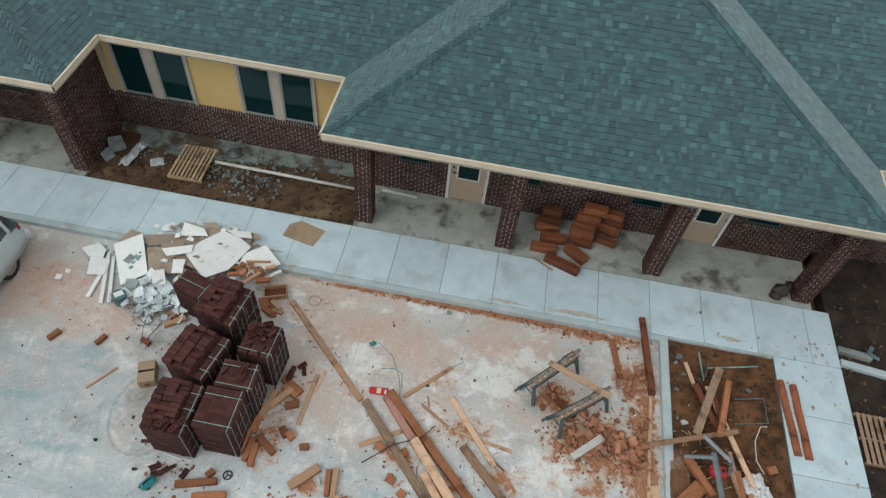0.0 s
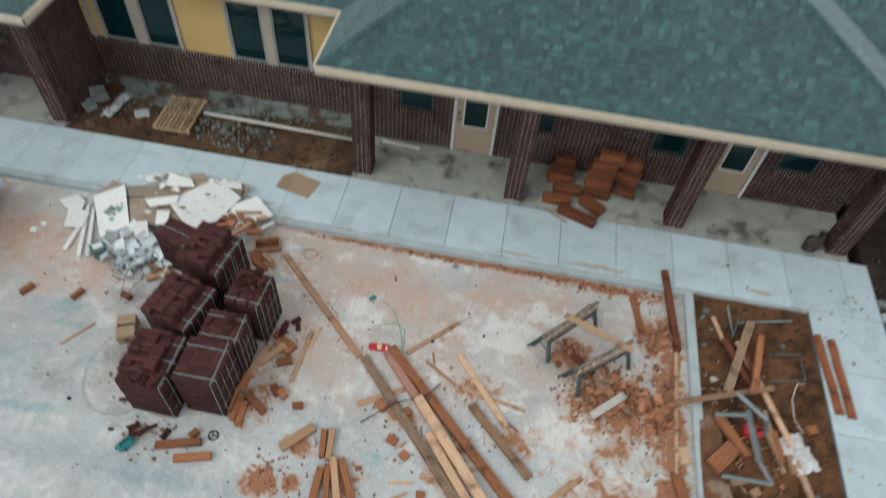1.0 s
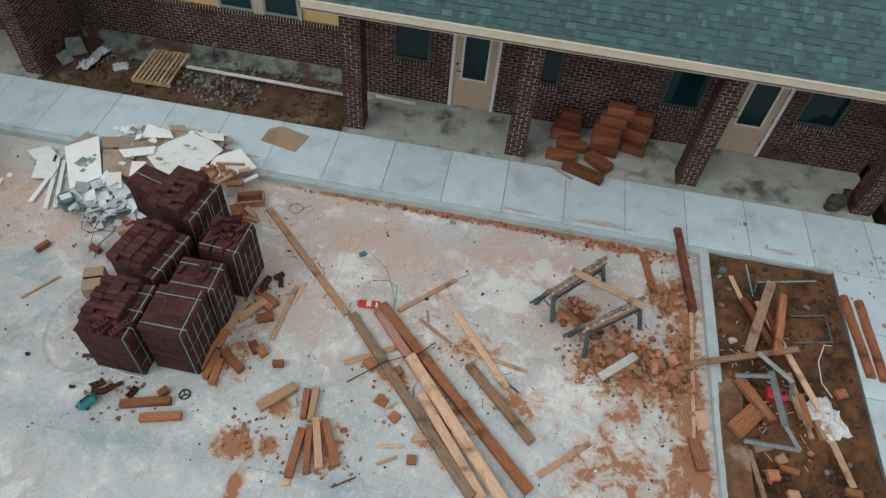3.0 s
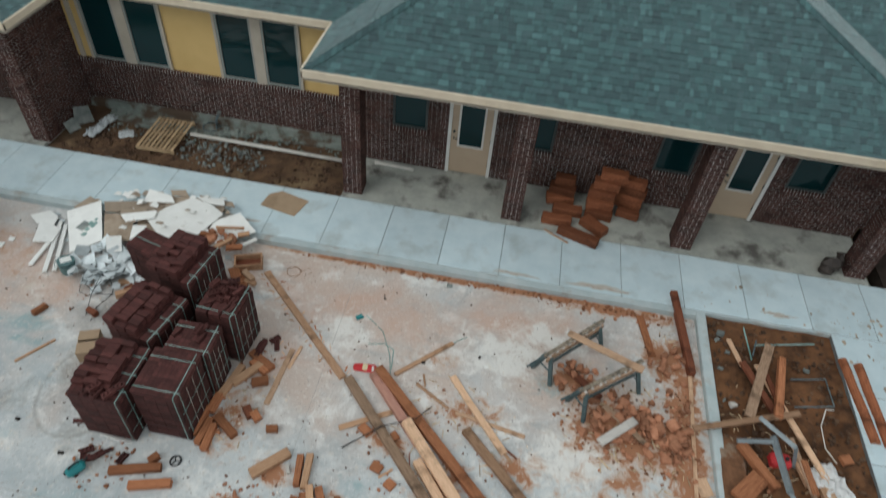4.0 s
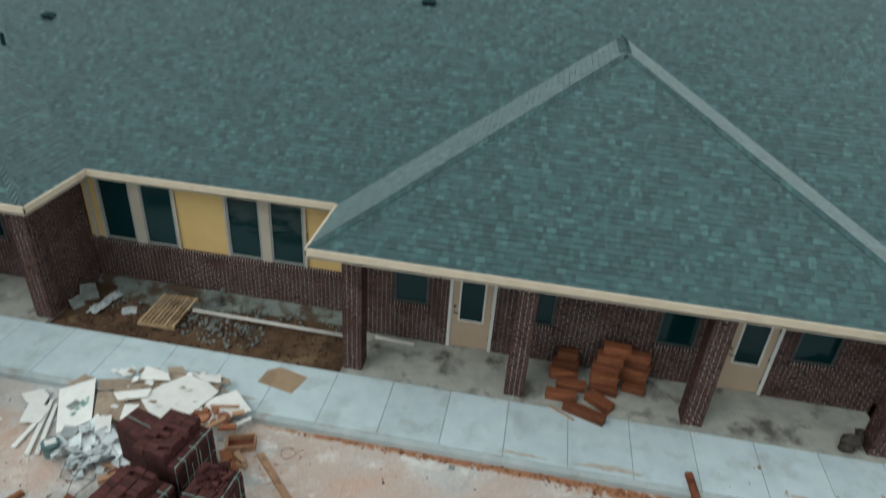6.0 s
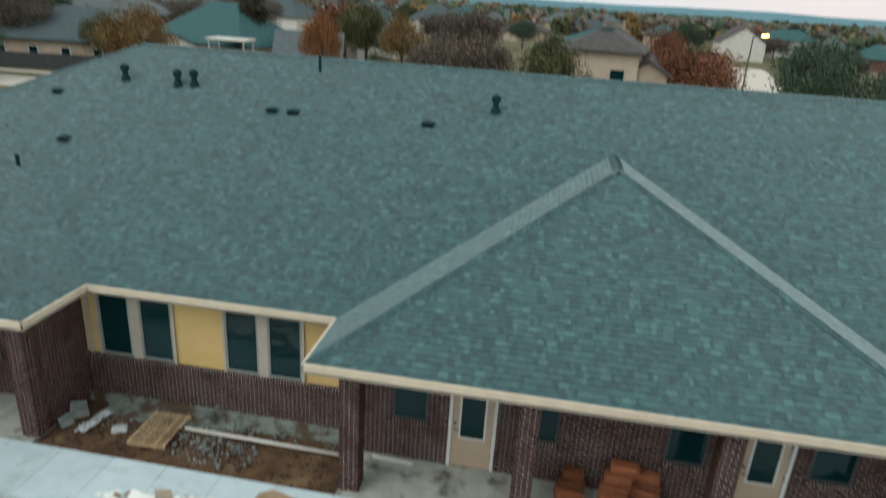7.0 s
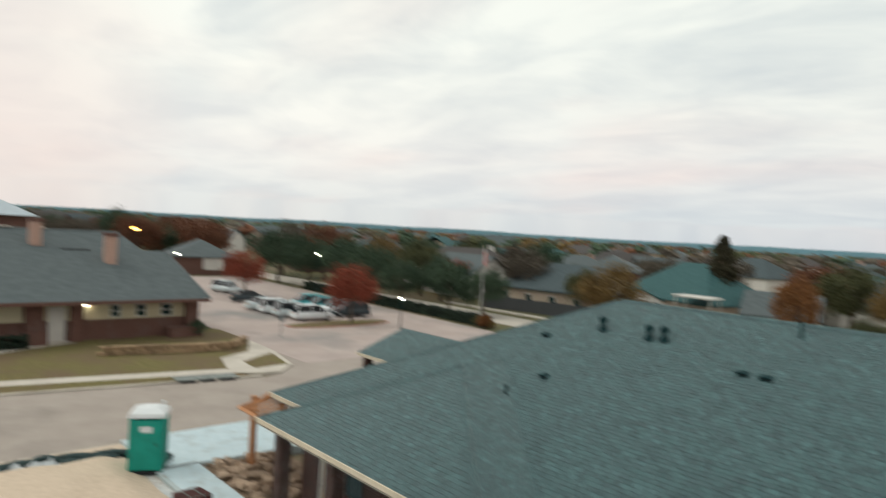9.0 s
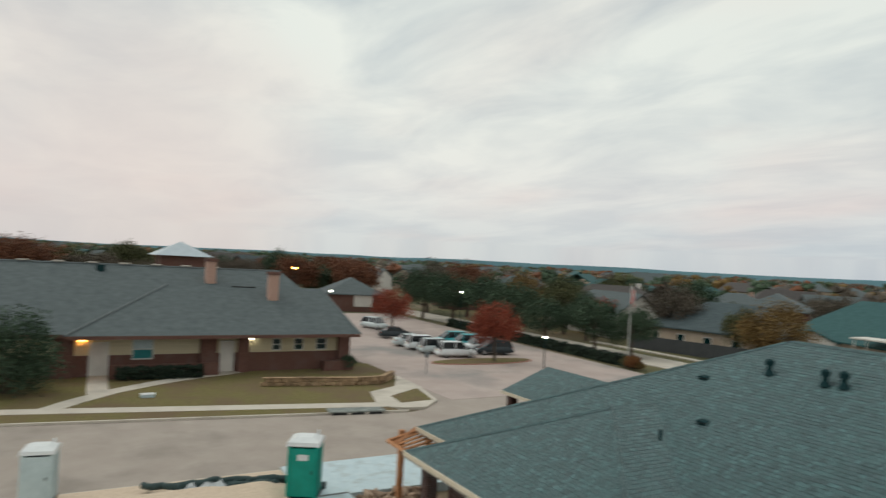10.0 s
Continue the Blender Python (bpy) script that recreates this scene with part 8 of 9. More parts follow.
house(7.3, 69.6, 9, 3.4, 82, "beigewall", "roofbrown", "low beige wing with a brown gable roof", 5.4, 0.6, True, windows=False)
po = house(-49.7, 86.4, 5, 5.8, 90, "whitewall", "roofteal", "white gabled porch house before the teal roof", 3.4, 0.35, True, windows=False)
for k in range(4):
    part("window", Geo().box(-2.56, -2.48, -2.4 + k * 1.3, -1.6 + k * 1.3, 0.8, 2.9), M["glass"], po)
house(-33, 88, 8, 7, 15, "whitewall", "roofgrey", "small white house with a grey gable roof", 3.0, 0.7, True)
pc = thing("patio_cover", (-40.2, 80.5, -0.45), "white flat patio cover on thin posts", "patio cover")
part("canopy", Geo().cbox(5.0, 3.2, 0.2, 0.04, pose(0, 0, 4.4)), M["whitewall"], pc)
for sx in (-2.2, 2.2):
    for sy in (-1.3, 1.3):
        part("post", Geo().tube([(sx, sy, 0), (sx, sy, 4.4)], 0.08, 6), M["whitewall"], pc)
fc = thing("wooden_fence", (-52, 76, -0.45), "dark weathered board fence behind the lawn", "fence", rz=14)
for k in range(14):
    part("fence_panel", Geo().box(k * 2.4 - 17, k * 2.4 - 14.65, -0.03, 0.03, 0.05, 1.85), mat("dark_fence_boards", (0.045, 0.05, 0.055), (0.085, 0.088, 0.09), 3, 0.9, stretch=(6, 6, 0.4)) if k == 0 else bpy.data.materials["dark_fence_boards"], fc)
    part("post", Geo().tube([(k * 2.4 - 17.03, 0, 0), (k * 2.4 - 17.03, 0, 1.95)], 0.06, 4), bpy.data.materials["dark_fence_boards"], fc)

# --- trees
def leaf_mat(name, c1, c2):
    return mat(name, c1, c2, 0.7, 0.75, rnd=0.45, island=True, spec=0.2)


LEAF = {"oak": leaf_mat("dark_green_leaves", (0.039, 0.068, 0.043), (0.081, 0.117, 0.068)), "red": leaf_mat("crimson_leaves", (0.21, 0.050, 0.030), (0.34, 0.092, 0.055)), "yellow": leaf_mat("ochre_leaves", (0.14, 0.090, 0.034), (0.22, 0.142, 0.054)),
        "rust": leaf_mat("rust_leaves", (0.132, 0.057, 0.034), (0.223, 0.099, 0.055)), "brown": leaf_mat("brown_leaves", (0.088, 0.073, 0.057), (0.156, 0.130, 0.100)), "pine": leaf_mat("dark_conifer_needles", (0.035, 0.036, 0.022), (0.08, 0.066, 0.036)), "orange": leaf_mat("orange_leaves", (0.17, 0.075, 0.030), (0.26, 0.12, 0.045)), "hedge": leaf_mat("hedge_leaves", (0.012, 0.021, 0.014), (0.026, 0.040, 0.026)),
        "olive": leaf_mat("olive_leaves", (0.066, 0.072, 0.034), (0.115, 0.118, 0.054))}


def crown(kind, seed, shape):
    """Leaves as many small tilted blades gathered in clumps round the limbs; unit height, uneven, with gaps."""
    r = random.Random(seed)
    g = Geo()
    clumps = []
    for k in range(70 if shape != "cone" else 110):
        if shape == "cone":
            h = r.random() ** 0.75
            rad = 0.30 * (1 - h) ** 0.8 * r.uniform(0.55, 1.1) + 0.015
            a = r.uniform(0, 2 * math.pi)
            clumps.append((rad * math.cos(a), rad * math.sin(a), 0.08 + 0.92 * h, 0.05 + 0.07 * (1 - h)))
        else:
            a, b = r.uniform(0, 2 * math.pi), math.acos(r.uniform(-0.75, 1))
            q = r.uniform(0.35, 1.0) ** 0.6 * (1 + 0.08 * math.sin(3 * a + seed) + 0.06 * math.sin(5 * b + seed))
            clumps.append((0.44 * q * math.sin(b) * math.cos(a), 0.44 * q * math.sin(b) * math.sin(a), 0.62 + 0.36 * q * math.cos(b), r.uniform(0.12, 0.20)))
    for cx, cy, cz, cr in clumps:
        for k in range(140 if shape != "cone" else 80):
            d = Vector((r.gauss(0, 1), r.gauss(0, 1), r.gauss(0, 0.8)))
            d = d.normalized() * cr * r.uniform(0.35, 1.05)
            s = r.uniform(0.010, 0.021)
            q = Euler((r.uniform(-1.2, 1.2), r.uniform(-1.2, 1.2), r.uniform(0, 6.3))).to_matrix().to_4x4()
            q.translation = (cx + d.x, cy + d.y, cz + d.z)
            g.add([(-s, 0, 0), (0, -s * 0.6, 0.004), (s, 0, 0), (0, s * 0.6, 0.004)], [(0, 1, 2, 3)], q)
        for k in range(1 if shape == "cone" else 0):
            s = cr * r.uniform(0.3, 0.45)
            q = pose(cx + r.uniform(-1, 1) * cr * 0.4, cy + r.uniform(-1, 1) * cr * 0.4, cz - cr * 0.1, r.uniform(0, 90), r.uniform(0, 90), 0)
            g.add([(s, 0, 0), (-s, 0, 0), (0, s, 0), (0, -s, 0), (0, 0, s), (0, 0, -s)], [(0, 2, 4), (2, 1, 4), (1, 3, 4), (3, 0, 4), (2, 0, 5), (1, 2, 5), (3, 1, 5), (0, 3, 5)], q)
    return g.mesh("crown", LEAF[kind])


def trunk(shape, seed):
    r = random.Random(seed)
    g = Geo().tube([(0, 0, 0), (0.01, 0.006, 0.2), (0.0, 0.01, 0.45), (0.01, 0, 0.85 if shape == "cone" else 0.7)], 0.034, 8, 0.008)
    if shape != "cone":
        for k in range(7):
            a, z = r.uniform(0, 6.3), r.uniform(0.25, 0.45)
            l = r.uniform(0.2, 0.34)
            g.tube([(0, 0, z), (l * 0.5 * math.cos(a), l * 0.5 * math.sin(a), z + 0.12), (l * math.cos(a), l * math.sin(a), z + 0.30)], 0.014, 5, 0.004)
    return g.mesh("trunk", M["bark"])


CROWN, TRUNK = {}, {}
NAMES = {"oak": "dark green live oak", "red": "crimson-leaved maple", "yellow": "ochre-leaved ash", "rust": "rust-brown oak", "brown": "half-bare brown tree", "pine": "tall dark conifer", "orange": "orange-leaved tree", "olive": "olive-green tree"}


def tree(x, y, h, kind, wide=1.0, z=-0.5, variant=None):
    shape = "cone" if kind == "pine" else "round"
    k = (kind, sr.randrange(3) % 2 if variant is None else variant)
    if k not in CROWN:
        CROWN[k] = crown(kind, len(k[0]) * 7 + ord(k[0][0]) + k[1] * 31, shape)
    tk = (shape, k[1])
    if tk not in TRUNK:
        TRUNK[tk] = trunk(shape, k[1] * 5 + 3)
    th = thing("tree", (x, y, z), NAMES[kind] + " standing in open ground", "tree", "neighbourhood trees", rz=sr.uniform(0, 360))
    th.matrix_basis = th.matrix_basis @ Matrix.Diagonal((h * wide, h * wide, h, 1))
    part("trunk", TRUNK[tk], None, th)
    part("crown", CROWN[k], None, th)


for x, y, h, kind, wide in ((-61.0, 43.8, 6.6, "red", 0.85), (-87.5, 44.0, 6.4, "red", 0.95), (-45.6, 70.2, 7.6, "yellow", 1.05), (-41.6, 89.5, 12.0, "pine", 0.8), (-26.5, 74.0, 8.0, "orange", 0.58), (-22.0, 80.5, 4.2, "olive", 1.0), (-22.8, 97, 7.6, "yellow", 1.0),
                            (-9.8, 73, 7.8, "brown", 1.15), (-14.5, 78, 7.0, "brown", 1.1), (-1.6, 58.2, 8.0, "olive", 0.75), (10.9, 68.2, 7.7, "rust", 1.3), (10.5, 84, 9.0, "rust", 0.6), (24.9, 75, 7.4, "oak", 1.25), (31.5, 72, 6.8, "oak", 1.3), 
                            (-61, 64.5, 5.8, "oak", 1.2), (-66, 63.0, 6.2, "oak", 1.2), (-72, 59.5, 6.0, "oak", 1.2), (-81, 60.5, 7.6, "oak", 1.2), (-90, 62.5, 8.4, "oak", 1.1), (-99, 61, 8.2, "oak", 1.1), (-108, 60, 8.6, "oak", 1.1), (-76, 70.5, 6.6, "oak", 1.1), (-84, 73, 8.6, "olive", 1.1), (-96, 74, 9.0, "yellow", 1.1), (-70, 82, 9.5, "brown", 0.9),
                            (-82, 79, 6.2, "red", 1.0), (-56, 79, 6.4, "olive", 0.8), (-112, 72, 10.5, "rust", 1.1), (-121, 68, 10.5, "brown", 1.1), (-106, 92, 8.6, "oak", 1.1), (-140, 60, 9.5, "rust", 1.2), (-150, 49, 10, "rust", 1.2), (-90, 110, 9.0, "oak", 1.2), (-58, 104, 9.0, "brown", 0.9), (-52, 112, 10.0, "brown", 1.1), (-36, 112, 9.0, "rust", 1.4), (-30, 104, 9.0, "olive", 1.1),
                            (-2, 96, 7.0, "oak", 0.7), (-16, 120, 10.0, "brown", 1.1), (16, 100, 6.5, "oak", 1.2), (30, 92, 8.5, "oak", 1.2), (38, 84, 8.0, "brown", 1.2)):
    tree(x, y, h, kind, wide)

tree(-55.0, -0.6, 7.4, "oak", 0.95, -2.6)

# hedge between lot and street
hd = Geo()
for k in range(2600):
    x = sr.uniform(-96, -53.5)
    y = 58.6 + 1.0 * (x + 96) / -43 + sr.uniform(-0.55, 0.55)
    s = sr.uniform(0.10, 0.24)
    hd.add([(s, 0, 0), (-s, 0, 0), (0, s, 0), (0, -s, 0), (0, 0, s), (0, 0, -s)], [(0, 2, 4), (2, 1, 4), (1, 3, 4), (3, 0, 4), (2, 0, 5), (1, 2, 5), (3, 1, 5), (0, 3, 5)], pose(x, y, -0.4 + sr.uniform(0.05, 1.15), sr.uniform(0, 90), sr.uniform(0, 90), 0))
hd.prism([(-96, 58.3), (-53.6, 57.3), (-53.6, 57.9), (-96, 58.9)], -0.5, 0.6)
single("hedge", hd, LEAF["hedge"], "long clipped dark green hedge beside the lot", "hedge", kind="stuff")
hd = Geo()
for k in range(700):
    s = sr.uniform(0.08, 0.18)
    hd.add([(s, 0, 0), (-s, 0, 0), (0, s, 0), (0, -s, 0), (0, 0, s), (0, 0, -s)], [(0, 2, 4), (2, 1, 4), (1, 3, 4), (3, 0, 4), (2, 0, 5), (1, 2, 5), (3, 1, 5), (0, 3, 5)], pose(-58.0 + sr.uniform(-0.5, 0.5), sr.uniform(6.6, 13.0), -0.35 + sr.uniform(0.05, 1.0), sr.uniform(0, 90), sr.uniform(0, 90), 0))
single("hedge", hd, LEAF["hedge"], "clipped hedge under the neighbour's porch", "hedge", kind="stuff")
for x, y, r_, kind in ((-59.1, 26.0, 0.95, "oak"), (-53.3, 56.6, 1.0, "orange"), (-54.6, 56.9, 0.8, "olive"), (-52.6, 57.0, 0.7, "yellow")):
    tree(x, y, r_ * 1.8, kind, 1.0, -0.75)

# flag pole with a hanging striped flag
fp = thing("flag_pole", (-58.6, 61.4, -0.45), "tall grey flag pole with a hanging striped flag", "flag pole")
part("pole", Geo().tube([(0, 0, 0), (0, 0, 9.0)], 0.10, 10, 0.05), mat("grey_pole_paint", (0.42, 0.42, 0.40), (0.5, 0.5, 0.48), 4, 0.5), fp)
part("finial", Geo().tube([(0, 0, 9.0), (0, 0, 9.15)], 0.09, 8, 0.05), M["cream"], fp)
for k in range(7):
    g = Geo()
    for j in range(9):
        z = 8.8 - j * 0.24
        for s in (0, 1):
            t = (k + s) / 7
            g.v.append((0.06 + t * 0.85 * (0.55 + 0.05 * j), 0.14 * math.sin(t * 9 + j * 0.5), z - t * 0.5))
    g.f = [(2 * j, 2 * j + 1, 2 * j + 3, 2 * j + 2) for j in range(8)]
    ob = part("flag_stripe", g, M["red"] if k % 2 else M["whitewall"], fp)
    ob.modifiers.new("thick", "SOLIDIFY").thickness = 0.01


# --- lamps on posts
def post_lamp(x, y, h, mt, label, arm=0.0, z=-0.45, head=0.35):
    th = thing("street_lamp", (x, y, z), label, "street lamp", "street lamps")
    part("post", Geo().tube([(0, 0, 0), (0, 0, h)], 0.07, 8, 0.05), M["metal"], th)
    if arm:
        part("arm", Geo().tube([(0, 0, h), (arm, 0, h + 0.2)], 0.04, 6), M["metal"], th)
    part("lamp_head", Geo().cbox(head * 1.6, head, head * 0.45, 0.05, pose(arm, 0, h + 0.05)), M[mt], th, "lit lamp head")


post_lamp(-56.2, 46.8, 3.1, "lamp_white", "short lit post lamp in the lot", head=0.28)
post_lamp(16.3, 70.8, 9.0, "lamp_orange", "tall street lamp with an orange light", 1.0, head=0.36)
post_lamp(-105, 41.0, 4.6, "lamp_white", "lit lamp beside the storehouse", head=0.36)
post_lamp(-126, 41.2, 7.6, "lamp_orange", "tall street lamp with an orange light", head=0.7)
post_lamp(-90, 57, 5.8, "lamp_white", "lit post lamp beside the hedge", head=0.28)
post_lamp(-84, 76, 4.6, "lamp_orange", "street lamp with an orange light", head=0.7)
sg = thing("sign_post", (-55.9, 32.6, -0.45), "small grey sign on a post at the drive", "sign")
part("post", Geo().tube([(0, 0, 0), (0, 0, 2.0)], 0.04, 6), M["steel"], sg)
part("plate", Geo().cbox(0.05, 0.45, 0.55, 0.02, pose(0, 0, 1.5)), M["galv"], sg)


# --- cars
def loft(sections, material_name):
    """Skin through cross sections given as lists of points."""
    g, n = Geo(), len(sections[0])
    for s in sections:
        g.v += [tuple(p) for p in s]
    for i in range(len(sections) - 1):
        g.f += [(i * n + k, i * n + (k + 1) % n, (i + 1) * n + (k + 1) % n, (i + 1) * n + k) for k in range(n)]
    g.f += [tuple(range(n))[::-1], tuple((len(sections) - 1) * n + k for k in range(n))]
    return g


PAINT = {"silver": mat("silver_car_paint", (0.50, 0.56, 0.57), (0.57, 0.63, 0.64), 2, 0.3, 0.1), "white": mat("white_car_paint", (0.74, 0.77, 0.78), (0.82, 0.85, 0.86), 2, 0.3), "dark": mat("dark_car_paint", (0.02, 0.03, 0.035), (0.03, 0.042, 0.05), 2, 0.25), "teal": mat("teal_car_paint", (0.05, 0.38, 0.42), (0.07, 0.45, 0.49), 2, 0.3), "grey": mat("grey_car_paint", (0.13, 0.16, 0.17), (0.17, 0.2, 0.21), 2, 0.3, 0.4)}


def car(x, y, rz, paint, suv=True, z=-0.45, lab="", grp="parked cars"):
    """Nose towards local +x."""
    th = thing("car", (x, y, z), lab or f"parked {paint} {'estate' if suv else 'saloon'} car", "car", grp, rz=rz)
    L, W, H = (4.6, 1.86, 1.68) if suv else (4.6, 1.8, 1.45)
    prof = [(-L / 2, 0.62, 0.84), (-L / 2 + 0.15, 0.98, 0.9), (-L / 2 + 0.5, 1.02, 0.95), (0.4, 1.0, 0.97), (1.2, 0.94, 0.95), (L / 2 - 0.35, 0.82, 0.9), (L / 2, 0.62, 0.8)]

    def sec(px, top, k):
        w = W / 2 * k
        return [(px, -w, 0.28), (px, -w * 1.02, 0.55), (px, -w * 0.95, top - 0.05), (px, -w * 0.85, top), (px, w * 0.85, top), (px, w * 0.95, top - 0.05), (px, w * 1.02, 0.55), (px, w, 0.28)]

    part("body", loft([sec(*q) for q in prof], "").mesh("body", PAINT[paint], True), None, th)
    rear = -L / 2 + (0.12 if suv else 0.75)
    gh = [(rear, 1.0, 0.9), (rear + 0.25, H - 0.12, 0.78), (rear + 0.6, H, 0.74), (0.35, H, 0.74), (0.62, H - 0.06, 0.76), (1.35, 0.97, 0.88)]

    def cab(px, top, k):
        w = W / 2 * k
        return [(px, -W / 2 * 0.9, 0.9), (px, -w, top), (px, w, top), (px, W / 2 * 0.9, 0.9)]

    part("cabin_glass", loft([cab(*q) for q in gh], "").mesh("cabin_glass", M["carglass"]), None, th, "dark car windows")
    part("roof_panel", Geo().cbox(0.35 - rear - 0.35, W * 0.74, 0.05, 0.02, pose((rear + 0.6 + 0.35) / 2, 0, H - 0.02)), PAINT[paint], th)
    for sx in (rear + 0.3, -0.35, 0.62):
        for sy in (-1, 1):
            part("pillar", Geo().tube([(sx + (0.25 if sx > 0.5 else 0), sy * W / 2 * 0.9, 0.96), (sx, sy * W / 2 * 0.765, H - 0.03)], 0.045, 4), PAINT[paint], th)
    for sx in (-1.38, 1.38):
        for sy in (-1, 1):
            wh = part("wheel", Geo().tube([(sx, sy * (W / 2 - 0.26), 0.33), (sx, sy * (W / 2 - 0.055), 0.33)], 0.33, 16), M["tyre"], th)
            part("rim", Geo().tube([(sx, sy * (W / 2 - 0.06), 0.33), (sx, sy * (W / 2 - 0.045), 0.33)], 0.21, 12), M["rim"], wh)
    for sy in (-1, 1):
        part("headlight", Geo().cbox(0.12, 0.4, 0.16, 0.04, pose(L / 2 - 0.12, sy * W * 0.34, 0.62)), M["whiteplastic"], th)
        part("tail_light", Geo().cbox(0.10, 0.18, 0.24 if suv else 0.18, 0.03, pose(-L / 2 + 0.12, sy * W * 0.40, 0.72)), M["tail"], th)
        part("mirror", Geo().cbox(0.1, 0.2, 0.14, 0.03, pose(0.95, sy * (W / 2 + 0.08), 0.98)), PAINT[paint], th)
    part("rear_bumper", Geo().cbox(0.16, W * 0.96, 0.26, 0.05, pose(-L / 2 + 0.02, 0, 0.34)), PAINT[paint], th)
    part("number_plate", Geo().box(-L / 2 - 0.035, -L / 2 - 0.02, -0.24, 0.24, 0.72, 0.86), M["cream"], th)
    return th


car(-13.15, 9.25, -90, "silver", True, GZ, "silver estate car parked on the court", "")
for x, y, rz, paint, suv in ((-65.0, 41.3, 80, "white", True), (-67.8, 40.6, 82, "silver", True), (-70.8, 40.4, 80, "white", True), (-66.0, 47.0, 260, "dark", True), (-68.6, 46.8, 262, "white", True), (-71.4, 46.6, 262, "teal", True), (-74.4, 46.2, 260, "teal", True), (-73.8, 40.2, 80, "silver", False), (-81.5, 41.8, 75, "dark", False), (-92.5, 43.6, 20, "silver", True), (-48.5, 66.0, 5, "grey", False)):
    car(x, y, rz, paint, suv)


# --- portable toilets
def portable_toilet(x, y, z, rz, body, label, door_sign=True, size=1.0):
    th = thing("portable_toilet", (x, y, z), label, "portable toilet", rz=rz)
    th.matrix_basis = th.matrix_basis @ Matrix.Scale(size, 4)
    part("skid", Geo().cbox(1.2, 1.2, 0.12, 0.02), M["black"], th)
    for sx, sy, a, b in ((-0.54, 0, 0.06, 1.1), (0.54, 0, 0.06, 1.1), (0, 0.54, 1.02, 0.06)):
        part("side_panel", Geo().cbox(a, b, 1.92, 0.015, pose(sx, sy, 0.12)), M[body], th)
    for k in range(4):
        part("rib", Geo().cbox(0.03, 0.10, 1.7, 0.01, pose(0.585, -0.4 + k * 0.27, 0.22)), M[body], th)
    d = part("door", Geo().cbox(0.86, 0.05, 1.78, 0.015, pose(0, -0.55, 0.16)), M[body], th)
    part("latch", Geo().cbox(0.05, 0.04, 0.14, 0.01, pose(0.34, -0.59, 1.0)), M["black"], d)
    for sx in (-0.48, 0.48):
        part("door_post", Geo().cbox(0.1, 0.09, 1.92, 0.015, pose(sx, -0.54, 0.12)), M[body], th)
    if door_sign:
        part("sign_plate", Geo().box(-0.2, 0.2, -0.585, -0.577, 1.5, 1.72), M["whiteplastic"], d, "white notice plate")
    g = Geo()
    g.add([(-0.62, -0.62, 2.02), (0.62, -0.62, 2.02), (0.62, 0.62, 2.02), (-0.62, 0.62, 2.02), (-0.58, -0.58, 2.16), (0.58, -0.58, 2.16), (0.58, 0.58, 2.16), (-0.58, 0.58, 2.16), (-0.3, -0.3, 2.3), (0.3, -0.3, 2.3), (0.3, 0.3, 2.3), (-0.3, 0.3, 2.3)],
          [(3, 2, 1, 0), (0, 1, 5, 4), (1, 2, 6, 5), (2, 3, 7, 6), (3, 0, 4, 7), (4, 5, 9, 8), (5, 6, 10, 9), (6, 7, 11, 10), (7, 4, 8, 11), (8, 9, 10, 11)])
    part("roof", g, M["whiteplastic"], th, "white domed roof")
    part("vent_pipe", Geo().tube([(0.4, 0.4, 2.1), (0.4, 0.4, 2.4)], 0.05, 8), M["whiteplastic"], th)


portable_toilet(-28.75, 12.0, -0.12, 62, "pottygreen", "green portable toilet with a white roof by the street", size=1.12)
portable_toilet(-32.2, 2.3, -0.25, 80, "iceplastic", "pale blue portable toilet by the street", False)
for k, (a, b, c) in enumerate((((-31.3, 7.2), (-31.6, 9.2), 0.16), ((-31.5, 9.0), (-30.8, 12.0), 0.15), ((-30.7, 9.3), (-30.5, 11.4), 0.14), ((-29.6, 13.2), (-28.9, 12.6), 0.10), ((-31.9, 6.0), (-31.3, 7.6), 0.15))):
    pts = [(a[0] + (b[0] - a[0]) * t / 8 + 0.12 * math.sin(t * 1.7 + k), a[1] + (b[1] - a[1]) * t / 8 + 0.1 * math.cos(t * 2.1), -0.1 + c * 0.8) for t in range(9)]
    single("silt_sock", Geo().tube(pts, c, 8), M["sock"], "dark green filter sock lying by the street", "filter sock", "filter socks", smooth=True)
crumpled("plastic_sheet", -31.0, 8.3, -0.2, 1.3, 2.6, 0.4, 15.0, "film", "crumpled pale plastic sheet by the street", 10)
crumpled("tarpaulin", -30.9, 10.5, -0.2, 1.1, 2.6, 0.5, 19.0, "sock", "crumpled dark green tarpaulin by the street", 5)

# --- bare rafters of the corner canopy
cn = thing("timber_canopy", (-24.9, 15.4, -0.1), "unfinished timber canopy frame with bare orange rafters", "canopy")
for k in range(6):
    t = k / 5
    part("rafter", Geo().tube([(-25.3 + 1.75 * t + 24.9, 14.2 - 15.4, 3.05), (-26.3 + 2.0 * t + 24.9, 16.6 - 15.4, 3.2)], 0.05, 4), M["timberframe"], cn)
for a, b in (((-25.4, 14.2, 3.0), (-23.4, 14.15, 3.0)), ((-26.4, 16.6, 3.1), (-24.3, 16.6, 3.1)), ((-25.4, 14.2, 2.95), (-26.4, 16.6, 3.05)), ((-24.6, 14.2, 3.12), (-26.3, 15.9, 3.14))):
    part("beam", Geo().tube([(a[0] + 24.9, a[1] - 15.4, a[2]), (b[0] + 24.9, b[1] - 15.4, b[2])], 0.08, 4), M["timberframe"], cn)
